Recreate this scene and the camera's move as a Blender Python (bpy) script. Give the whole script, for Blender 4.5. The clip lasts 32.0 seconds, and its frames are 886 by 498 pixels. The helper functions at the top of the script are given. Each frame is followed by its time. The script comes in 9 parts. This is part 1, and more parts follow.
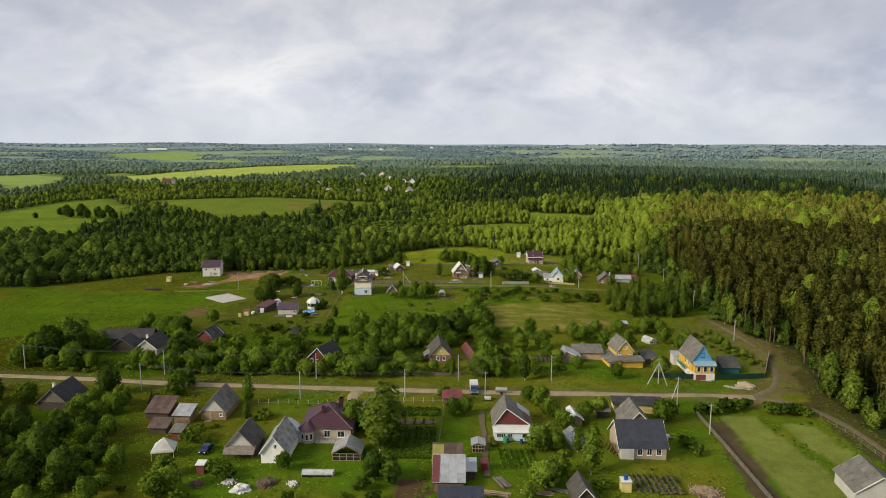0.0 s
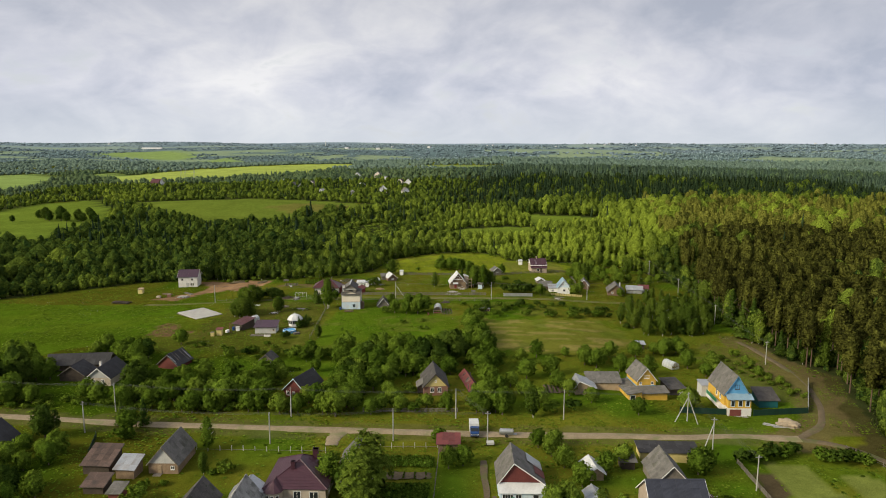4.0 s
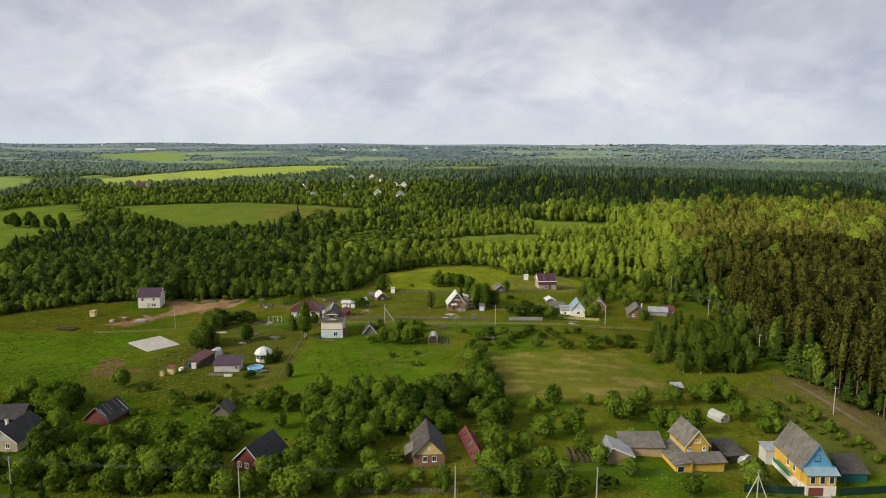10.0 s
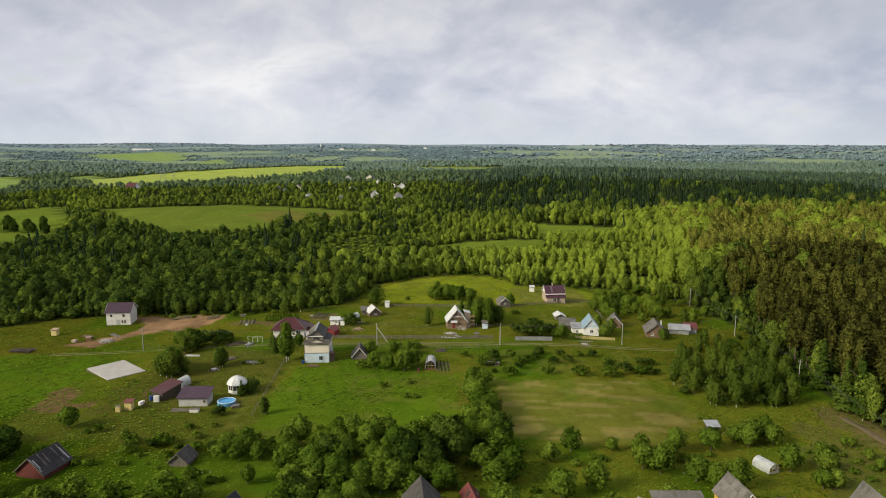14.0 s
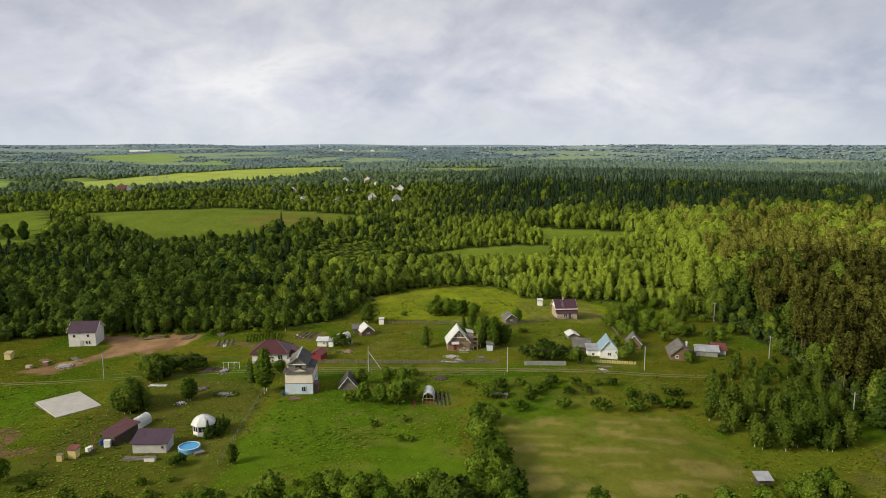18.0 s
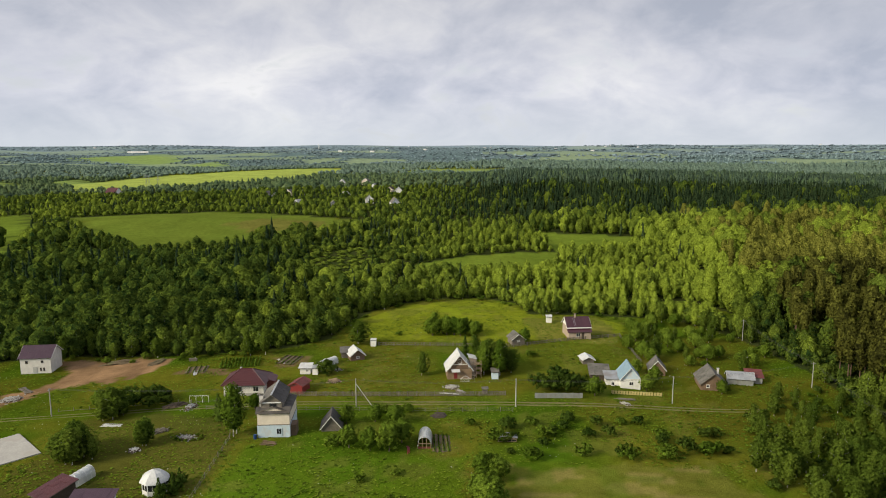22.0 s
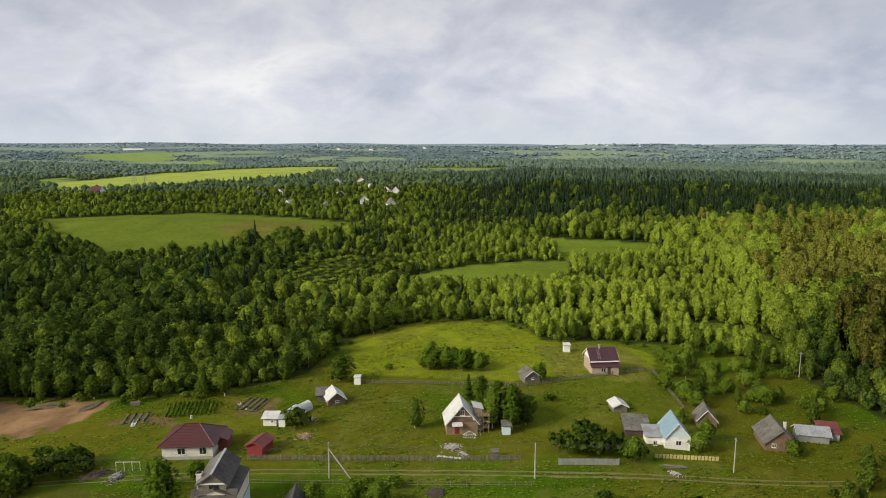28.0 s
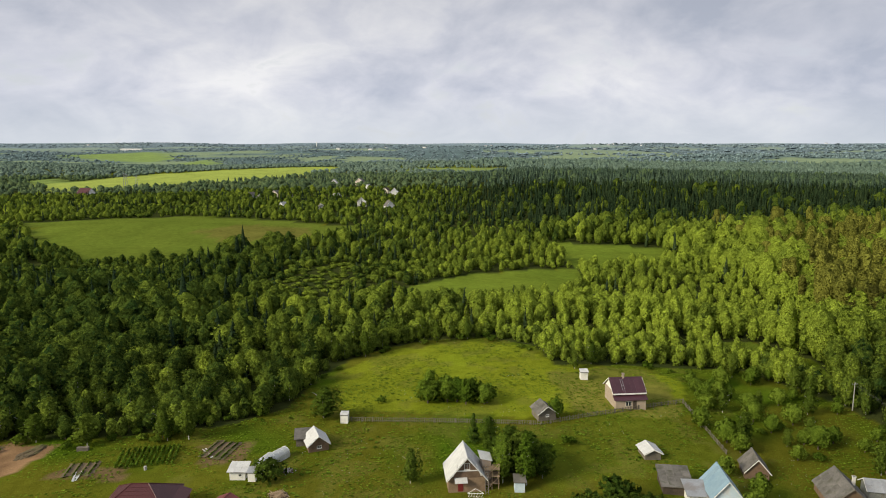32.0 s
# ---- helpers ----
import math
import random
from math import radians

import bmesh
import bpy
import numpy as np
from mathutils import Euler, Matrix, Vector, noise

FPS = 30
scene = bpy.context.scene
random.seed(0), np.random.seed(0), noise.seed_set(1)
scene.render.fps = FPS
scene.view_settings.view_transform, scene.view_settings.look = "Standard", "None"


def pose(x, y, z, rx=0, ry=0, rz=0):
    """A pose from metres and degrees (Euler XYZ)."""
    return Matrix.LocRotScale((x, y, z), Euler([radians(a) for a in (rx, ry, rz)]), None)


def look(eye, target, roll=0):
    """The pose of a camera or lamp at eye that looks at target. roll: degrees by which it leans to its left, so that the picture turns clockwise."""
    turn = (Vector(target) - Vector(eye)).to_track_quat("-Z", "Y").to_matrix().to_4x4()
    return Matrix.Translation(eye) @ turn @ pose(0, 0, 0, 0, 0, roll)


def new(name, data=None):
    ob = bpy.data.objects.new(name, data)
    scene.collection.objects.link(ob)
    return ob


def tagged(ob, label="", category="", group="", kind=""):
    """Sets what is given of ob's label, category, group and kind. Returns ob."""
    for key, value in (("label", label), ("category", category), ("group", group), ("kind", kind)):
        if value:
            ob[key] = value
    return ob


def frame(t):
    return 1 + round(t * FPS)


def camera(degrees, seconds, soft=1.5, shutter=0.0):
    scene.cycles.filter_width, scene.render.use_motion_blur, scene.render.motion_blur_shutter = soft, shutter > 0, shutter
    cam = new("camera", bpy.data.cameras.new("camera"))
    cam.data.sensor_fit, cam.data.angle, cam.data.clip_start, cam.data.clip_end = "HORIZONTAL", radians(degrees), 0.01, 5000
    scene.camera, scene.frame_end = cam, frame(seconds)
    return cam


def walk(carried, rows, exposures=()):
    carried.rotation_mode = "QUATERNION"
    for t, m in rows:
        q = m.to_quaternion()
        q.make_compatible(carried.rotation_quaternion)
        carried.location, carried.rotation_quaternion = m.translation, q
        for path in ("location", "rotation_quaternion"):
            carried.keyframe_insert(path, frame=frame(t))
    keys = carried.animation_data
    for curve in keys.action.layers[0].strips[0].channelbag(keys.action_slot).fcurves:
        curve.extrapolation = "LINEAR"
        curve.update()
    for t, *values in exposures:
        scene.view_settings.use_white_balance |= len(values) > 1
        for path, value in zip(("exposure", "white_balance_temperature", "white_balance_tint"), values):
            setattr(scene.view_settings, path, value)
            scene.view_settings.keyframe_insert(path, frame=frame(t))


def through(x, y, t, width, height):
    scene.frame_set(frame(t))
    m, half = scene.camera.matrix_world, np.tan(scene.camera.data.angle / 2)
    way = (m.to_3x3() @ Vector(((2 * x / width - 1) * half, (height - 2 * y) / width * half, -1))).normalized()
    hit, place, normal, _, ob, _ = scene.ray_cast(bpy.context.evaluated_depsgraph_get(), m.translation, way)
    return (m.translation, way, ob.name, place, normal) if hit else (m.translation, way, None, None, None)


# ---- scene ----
cam = camera(65.5, 32.0, soft=1.0)
PATH = [
    (0, (0.67, -0.46, 66.18), (-1.50, 98.33, 50.80), 0.16),
    (1, (0.79, 6.39, 66.19), (-1.30, 105.18, 50.80), 0.15),
    (2, (0.78, 13.17, 66.19), (-1.21, 111.96, 50.78), 0.15),
    (3, (0.71, 19.92, 66.20), (-1.17, 118.71, 50.76), 0.15),
    (4, (0.66, 26.66, 66.25), (-1.13, 125.44, 50.76), 0.14),
    (5, (0.64, 33.39, 66.29), (-1.07, 132.16, 50.77), 0.13),
    (6, (0.61, 40.07, 66.27), (-1.03, 138.85, 50.76), 0.12),
    (7, (0.55, 46.69, 66.21), (-1.02, 145.48, 50.75), 0.14),
    (8, (0.47, 53.27, 66.15), (-1.03, 152.06, 50.74), 0.16),
    (9, (0.40, 59.83, 66.12), (-1.06, 158.63, 50.75), 0.17),
    (10, (0.34, 66.34, 66.12), (-1.10, 165.15, 50.77), 0.16),
    (11, (0.28, 72.82, 66.15), (-1.14, 171.63, 50.82), 0.15),
    (12, (0.22, 79.33, 66.19), (-1.18, 178.14, 50.86), 0.15),
    (13, (0.19, 85.88, 66.22), (-1.18, 184.69, 50.88), 0.15),
    (14, (0.17, 92.43, 66.21), (-1.19, 191.24, 50.87), 0.15),
    (15, (0.12, 98.97, 66.17), (-1.24, 197.77, 50.84), 0.12),
    (16, (-0.00, 105.49, 66.11), (-1.36, 204.30, 50.80), 0.09),
    (17, (-0.10, 112.03, 66.08), (-1.45, 210.85, 50.80), 0.07),
    (18, (-0.14, 118.61, 66.09), (-1.50, 217.43, 50.84), 0.04),
    (19, (-0.14, 125.22, 66.14), (-1.51, 224.04, 50.91), -0.00),
    (20, (-0.12, 131.81, 66.20), (-1.51, 230.63, 50.98), -0.04),
    (21, (-0.10, 138.37, 66.20), (-1.49, 237.20, 51.01), -0.07),
    (22, (-0.06, 144.96, 66.15), (-1.45, 243.79, 50.99), -0.09),
    (23, (-0.00, 151.62, 66.09), (-1.40, 250.45, 50.91), -0.11),
    (24, (0.03, 158.32, 66.03), (-1.36, 257.15, 50.80), -0.10),
    (25, (-0.02, 164.95, 65.94), (-1.39, 263.77, 50.65), -0.05),
    (26, (-0.16, 171.50, 65.83), (-1.50, 270.31, 50.50), 0.01),
    (27, (-0.36, 178.01, 65.72), (-1.66, 276.82, 50.35), 0.08),
    (28, (-0.52, 184.62, 65.59), (-1.81, 283.42, 50.21), 0.14),
    (29, (-0.63, 191.30, 65.47), (-1.92, 290.10, 50.09), 0.18),
    (30, (-0.72, 197.98, 65.42), (-2.02, 296.78, 50.03), 0.18),
    (31, (-0.82, 204.50, 65.46), (-2.12, 303.30, 50.06), 0.14),
    (32, (-0.92, 210.86, 65.56), (-2.25, 309.65, 50.12), 0.05),
]
walk(cam, [(t, look(eye, target, roll)) for t, eye, target, roll in PATH])

# ---- sky and sun ----
SUN_AZIMUTH, SUN_HEIGHT = 240.0, 29.0


def make_world():
    w = bpy.data.worlds.new("world")
    w.use_nodes = True
    scene.world = w
    nt = w.node_tree
    nt.nodes.clear()
    n, l = nt.nodes.new, nt.links.new
    sky = n("ShaderNodeTexSky")
    sky.sky_type, sky.sun_disc = "NISHITA", False
    sky.sun_elevation, sky.sun_rotation = radians(SUN_HEIGHT), radians(SUN_AZIMUTH)
    thin = n("ShaderNodeVectorMath")
    thin.operation = "SCALE"
    thin.inputs["Scale"].default_value = 0.1
    l(sky.outputs[0], thin.inputs[0])
    tc = n("ShaderNodeTexCoord")
    sep = n("ShaderNodeSeparateXYZ")
    l(tc.outputs["Generated"], sep.inputs[0])
    up = n("ShaderNodeMath")
    up.operation = "MAXIMUM"
    l(sep.outputs["Z"], up.inputs[0])
    up.inputs[1].default_value = 0.0
    deep = n("ShaderNodeMath")
    deep.operation = "ADD"
    l(up.outputs[0], deep.inputs[0])
    deep.inputs[1].default_value = 0.55
    flat = n("ShaderNodeVectorMath")
    flat.operation = "DIVIDE"
    l(tc.outputs["Generated"], flat.inputs[0])
    comb = n("ShaderNodeCombineXYZ")
    for k in range(3):
        l(deep.outputs[0], comb.inputs[k])
    l(comb.outputs[0], flat.inputs[1])

    def clouds(scale, detail, off):
        mp = n("ShaderNodeMapping")
        mp.inputs["Location"].default_value = off
        l(flat.outputs[0], mp.inputs[0])
        t = n("ShaderNodeTexNoise")
        t.inputs["Scale"].default_value, t.inputs["Detail"].default_value = scale, detail
        t.inputs["Roughness"].default_value = 0.55
        t.inputs["Distortion"].default_value = 0.4
        l(mp.outputs[0], t.inputs["Vector"])
        return t

    big, small = clouds(2.1, 6, (3.1, 1.7, 0)), clouds(6.5, 8, (0.4, 7.2, 0))
    both = n("ShaderNodeMix")
    both.inputs["Factor"].default_value = 0.42
    l(big.outputs["Fac"], both.inputs[2])
    l(small.outputs["Fac"], both.inputs[3])
    ramp = n("ShaderNodeValToRGB")
    e = ramp.color_ramp.elements
    e[0].position, e[0].color = 0.37, (0.47, 0.51, 0.61, 1)
    e[1].position, e[1].color = 0.64, (0.87, 0.87, 0.89, 1)
    mid = e.new(0.5)
    mid.color = (0.65, 0.67, 0.75, 1)
    l(both.outputs[0], ramp.inputs[0])
    gap = n("ShaderNodeMapRange")
    gap.inputs[1].default_value, gap.inputs[2].default_value = 0.60, 0.74
    gap.inputs[3].default_value, gap.inputs[4].default_value = 0.0, 0.35
    l(small.outputs["Fac"], gap.inputs[0])
    blue = n("ShaderNodeMix")
    blue.data_type = "RGBA"
    l(gap.outputs[0], blue.inputs["Factor"])
    l(ramp.outputs[0], blue.inputs[6])
    l(thin.outputs[0], blue.inputs[7])
    tall = n("ShaderNodeMapRange")
    tall.inputs[1].default_value, tall.inputs[2].default_value = 0.07, 0.24
    tall.inputs[3].default_value, tall.inputs[4].default_value = 1.02, 0.8
    l(sep.outputs["Z"], tall.inputs[0])
    deck = n("ShaderNodeVectorMath")
    deck.operation = "SCALE"
    l(blue.outputs[2], deck.inputs[0])
    l(tall.outputs[0], deck.inputs["Scale"])
    low = n("ShaderNodeMapRange")
    low.inputs[1].default_value, low.inputs[2].default_value = 0.0, 0.07
    low.inputs[3].default_value, low.inputs[4].default_value = 0.65, 0.0
    l(sep.outputs["Z"], low.inputs[0])
    rim = n("ShaderNodeMix")
    rim.data_type = "RGBA"
    l(low.outputs[0], rim.inputs["Factor"])
    l(deck.outputs[0], rim.inputs[6])
    rim.inputs[7].default_value = (0.66, 0.71, 0.76, 1)
    bg = n("ShaderNodeBackground")
    bg.inputs["Strength"].default_value = 1.0
    l(rim.outputs[2], bg.inputs[0])
    l(bg.outputs[0], n("ShaderNodeOutputWorld").inputs[0])


make_world()
sun = new("sun", bpy.data.lights.new("sun", "SUN"))
sun.data.energy, sun.data.angle, sun.data.color = 4.4, radians(20), (1.0, 0.89, 0.66)
a = radians(SUN_AZIMUTH)
sun.matrix_world = look((0, 0, 300), (-200 * math.sin(a), -200 * math.cos(a), 300 - 200 * math.tan(radians(SUN_HEIGHT))))

# ---- materials ----
def surface(name, base, alt, scale=1.0, rough=0.8, metal=0.0, bump=0.3, ribs=None, vary=0.25, stain=None, fine=8.0, grid=None):
    """A weathered surface: two colours mixed by coarse and fine noise, ribs = (axis, per metre, depth), stain = colour of blotches."""
    m = bpy.data.materials.new(name)
    m.use_nodes = True
    nt = m.node_tree
    nt.nodes.clear()
    n, l = nt.nodes.new, nt.links.new
    tc = n("ShaderNodeTexCoord")
    info = n("ShaderNodeObjectInfo")
    shift = n("ShaderNodeVectorMath")
    shift.operation = "MULTIPLY_ADD"
    l(info.outputs["Random"], shift.inputs[0])
    shift.inputs[1].default_value = (37, 53, 19)
    l(tc.outputs["Object"], shift.inputs[2])

    def tex(s, d):
        t = n("ShaderNodeTexNoise")
        t.inputs["Scale"].default_value, t.inputs["Detail"].default_value = s, d
        l(shift.outputs[0], t.inputs["Vector"])
        return t

    coarse, grain = tex(scale, 4), tex(scale * fine, 5)
    mixf = n("ShaderNodeMix")
    mixf.inputs[0].default_value = 0.45
    l(coarse.outputs[0], mixf.inputs[2])
    l(grain.outputs[0], mixf.inputs[3])
    span = n("ShaderNodeMapRange")
    span.inputs[1].default_value, span.inputs[2].default_value = 0.34, 0.66
    l(mixf.outputs[0], span.inputs[0])
    col = n("ShaderNodeMix")
    col.data_type = "RGBA"
    col.inputs[6].default_value, col.inputs[7].default_value = (*base, 1), (*alt, 1)
    l(span.outputs[0], col.inputs[0])
    out = col.outputs[2]
    if stain:
        t = tex(scale * 0.45 + 0.1, 6)
        k = n("ShaderNodeMapRange")
        k.inputs[1].default_value, k.inputs[2].default_value = 0.54, 0.66
        l(t.outputs[0], k.inputs[0])
        s = n("ShaderNodeMix")
        s.data_type = "RGBA"
        l(k.outputs[0], s.inputs[0])
        l(out, s.inputs[6])
        s.inputs[7].default_value = (*stain, 1)
        out = s.outputs[2]
    tone = n("ShaderNodeMapRange")
    tone.inputs[3].default_value, tone.inputs[4].default_value = 1 - vary, 1 + vary
    l(info.outputs["Random"], tone.inputs[0])
    mul = n("ShaderNodeVectorMath")
    mul.operation = "SCALE"
    l(out, mul.inputs[0])
    l(tone.outputs[0], mul.inputs["Scale"])
    p = n("ShaderNodeBsdfPrincipled")
    l(mul.outputs[0], p.inputs["Base Color"])
    p.inputs["Roughness"].default_value, p.inputs["Metallic"].default_value = rough, metal
    b = n("ShaderNodeBump")
    b.inputs["Strength"].default_value, b.inputs["Distance"].default_value = bump, 0.05
    if ribs:
        axis, per, deep = ribs
        w = n("ShaderNodeTexWave")
        w.bands_direction = axis
        w.inputs["Scale"].default_value = per / 3.18
        w.inputs["Distortion"].default_value = 0.15
        l(tc.outputs["Object"], w.inputs["Vector"])
        add = n("ShaderNodeMath")
        add.operation = "MULTIPLY_ADD"
        l(w.outputs["Fac"], add.inputs[0])
        add.inputs[1].default_value = deep
        l(grain.outputs[0], add.inputs[2])
        l(add.outputs[0], b.inputs["Height"])
    else:
        l(grain.outputs[0], b.inputs["Height"])
    l(b.outputs[0], p.inputs["Normal"])
    l(p.outputs[0], n("ShaderNodeOutputMaterial").inputs[0])
    return m


def foliage(name, dark, light, attr=True, through=0.4, grain=2.6, holes=0.4, ruffle=0.6, tuft=0.9, lift=0.2):
    """Leaves: tone by plant, by leaf clump and by a slow noise over the land; in woods also painted sun and shade."""
    m = bpy.data.materials.new(name)
    m.use_nodes = True
    nt = m.node_tree
    nt.nodes.clear()
    n, l = nt.nodes.new, nt.links.new
    geo = n("ShaderNodeNewGeometry")
    if attr:
        src = n("ShaderNodeAttribute")
        src.attribute_name = "tone"
        plant = src.outputs["Fac"]
    else:
        plant = n("ShaderNodeObjectInfo").outputs["Random"]
    mix = n("ShaderNodeMix")
    mix.inputs[0].default_value = 0.3
    l(plant, mix.inputs[2])
    l(geo.outputs["Random Per Island"], mix.inputs[3])
    col = n("ShaderNodeMix")
    col.data_type = "RGBA"
    l(mix.outputs[0], col.inputs[0])
    col.inputs[6].default_value, col.inputs[7].default_value = (*dark, 1), (*light, 1)
    out = col.outputs[2]
    fine = n("ShaderNodeTexNoise")
    fine.inputs["Scale"].default_value, fine.inputs["Detail"].default_value, fine.inputs["Roughness"].default_value = grain, 2, 0.6
    l(geo.outputs["Position"], fine.inputs["Vector"])
    shade = n("ShaderNodeMapRange")
    shade.inputs[1].default_value, shade.inputs[2].default_value = 0.4, 0.72
    shade.inputs[3].default_value, shade.inputs[4].default_value = 0.58, 1.8
    l(fine.outputs[0], shade.inputs[0])
    mul = n("ShaderNodeVectorMath")
    mul.operation = "SCALE"
    l(out, mul.inputs[0])
    l(shade.outputs[0], mul.inputs["Scale"])
    out = mul.outputs[0]
    p = n("ShaderNodeBsdfDiffuse")
    l(out, p.inputs["Color"])
    face = n("ShaderNodeAttribute")
    face.attribute_name = "bulge"
    turn = n("ShaderNodeVectorTransform")
    turn.vector_type, turn.convert_from, turn.convert_to = "NORMAL", "OBJECT", "WORLD"
    l(face.outputs["Vector"], turn.inputs[0])
    clump = n("ShaderNodeTexNoise")
    clump.inputs["Scale"].default_value, clump.inputs["Detail"].default_value, clump.inputs["Roughness"].default_value = tuft, 3, 0.65
    l(geo.outputs["Position"], clump.inputs["Vector"])
    centred = n("ShaderNodeVectorMath")
    centred.operation = "SUBTRACT"
    l(clump.outputs["Color"], centred.inputs[0])
    centred.inputs[1].default_value = (0.5, 0.5, 0.5 - lift / (4 * ruffle))
    ruffled = n("ShaderNodeVectorMath")
    ruffled.operation = "MULTIPLY_ADD"
    l(centred.outputs[0], ruffled.inputs[0])
    ruffled.inputs[1].default_value = (ruffle * 4,) * 3
    l(turn.outputs[0], ruffled.inputs[2])
    even = n("ShaderNodeVectorMath")
    even.operation = "NORMALIZE"
    l(ruffled.outputs[0], even.inputs[0])
    l(even.outputs[0], p.inputs["Normal"])
    tr = n("ShaderNodeBsdfTranslucent")
    l(even.outputs[0], tr.inputs["Normal"])
    l(out, tr.inputs[0])
    ms = n("ShaderNodeMixShader")
    ms.inputs[0].default_value = through
    l(p.outputs[0], ms.inputs[1])
    l(tr.outputs[0], ms.inputs[2])
    last = ms
    if holes:
        cut = n("ShaderNodeMath")
        cut.operation = "GREATER_THAN"
        l(fine.outputs[0], cut.inputs[0])
        cut.inputs[1].default_value = holes
        last = n("ShaderNodeMixShader")
        l(cut.outputs[0], last.inputs[0])
        l(n("ShaderNodeBsdfTransparent").outputs[0], last.inputs[1])
        l(ms.outputs[0], last.inputs[2])
    l(last.outputs[0], n("ShaderNodeOutputMaterial").inputs[0])
    return m


def glass_pane():
    m = bpy.data.materials.new("window_glass")
    m.use_nodes = True
    p = m.node_tree.nodes["Principled BSDF"]
    p.inputs["Base Color"].default_value = (0.02, 0.024, 0.028, 1)
    p.inputs["Roughness"].default_value = 0.06
    return m


def film_sheet():
    m = bpy.data.materials.new("greenhouse_film")
    m.use_nodes = True
    nt = m.node_tree
    p = nt.nodes["Principled BSDF"]
    p.inputs["Base Color"].default_value = (0.72, 0.75, 0.76, 1)
    p.inputs["Roughness"].default_value = 0.35
    p.inputs["Transmission Weight"].default_value = 0.25
    return m


def ground_material():
    m = bpy.data.materials.new("meadow_ground")
    m.use_nodes = True
    nt = m.node_tree
    nt.nodes.clear()
    n, l = nt.nodes.new, nt.links.new
    at = n("ShaderNodeAttribute")
    at.attribute_name = "soil"
    geo = n("ShaderNodeNewGeometry")

    def tex(s, d, r=0.6):
        t = n("ShaderNodeTexNoise")
        t.inputs["Scale"].default_value, t.inputs["Detail"].default_value, t.inputs["Roughness"].default_value = s, d, r
        l(geo.outputs["Position"], t.inputs["Vector"])
        return t

    fine, mid, slow = tex(3.2, 8, 0.75), tex(0.3, 6, 0.65), tex(0.03, 3)
    s1 = n("ShaderNodeMath")
    s1.operation = "MULTIPLY_ADD"
    l(fine.outputs[0], s1.inputs[0])
    s1.inputs[1].default_value = 1.5
    l(mid.outputs[0], s1.inputs[2])
    s2 = n("ShaderNodeMath")
    s2.operation = "MULTIPLY_ADD"
    l(slow.outputs[0], s2.inputs[0])
    s2.inputs[1].default_value = 0.8
    l(s1.outputs[0], s2.inputs[2])
    k = n("ShaderNodeMapRange")
    k.inputs[1].default_value, k.inputs[2].default_value = 1.05, 2.25
    k.inputs[3].default_value, k.inputs[4].default_value = 0.45, 1.65
    l(s2.outputs[0], k.inputs[0])
    mul = n("ShaderNodeVectorMath")
    mul.operation = "SCALE"
    l(at.outputs["Color"], mul.inputs[0])
    l(k.outputs[0], mul.inputs["Scale"])
    p = n("ShaderNodeBsdfPrincipled")
    l(mul.outputs[0], p.inputs["Base Color"])
    p.inputs["Roughness"].default_value = 0.9
    p.inputs["Specular IOR Level"].default_value = 0.0
    b = n("ShaderNodeBump")
    b.inputs["Strength"].default_value, b.inputs["Distance"].default_value = 0.6, 0.2
    l(s1.outputs[0], b.inputs["Height"])
    l(b.outputs[0], p.inputs["Normal"])
    l(p.outputs[0], n("ShaderNodeOutputMaterial").inputs[0])
    return m


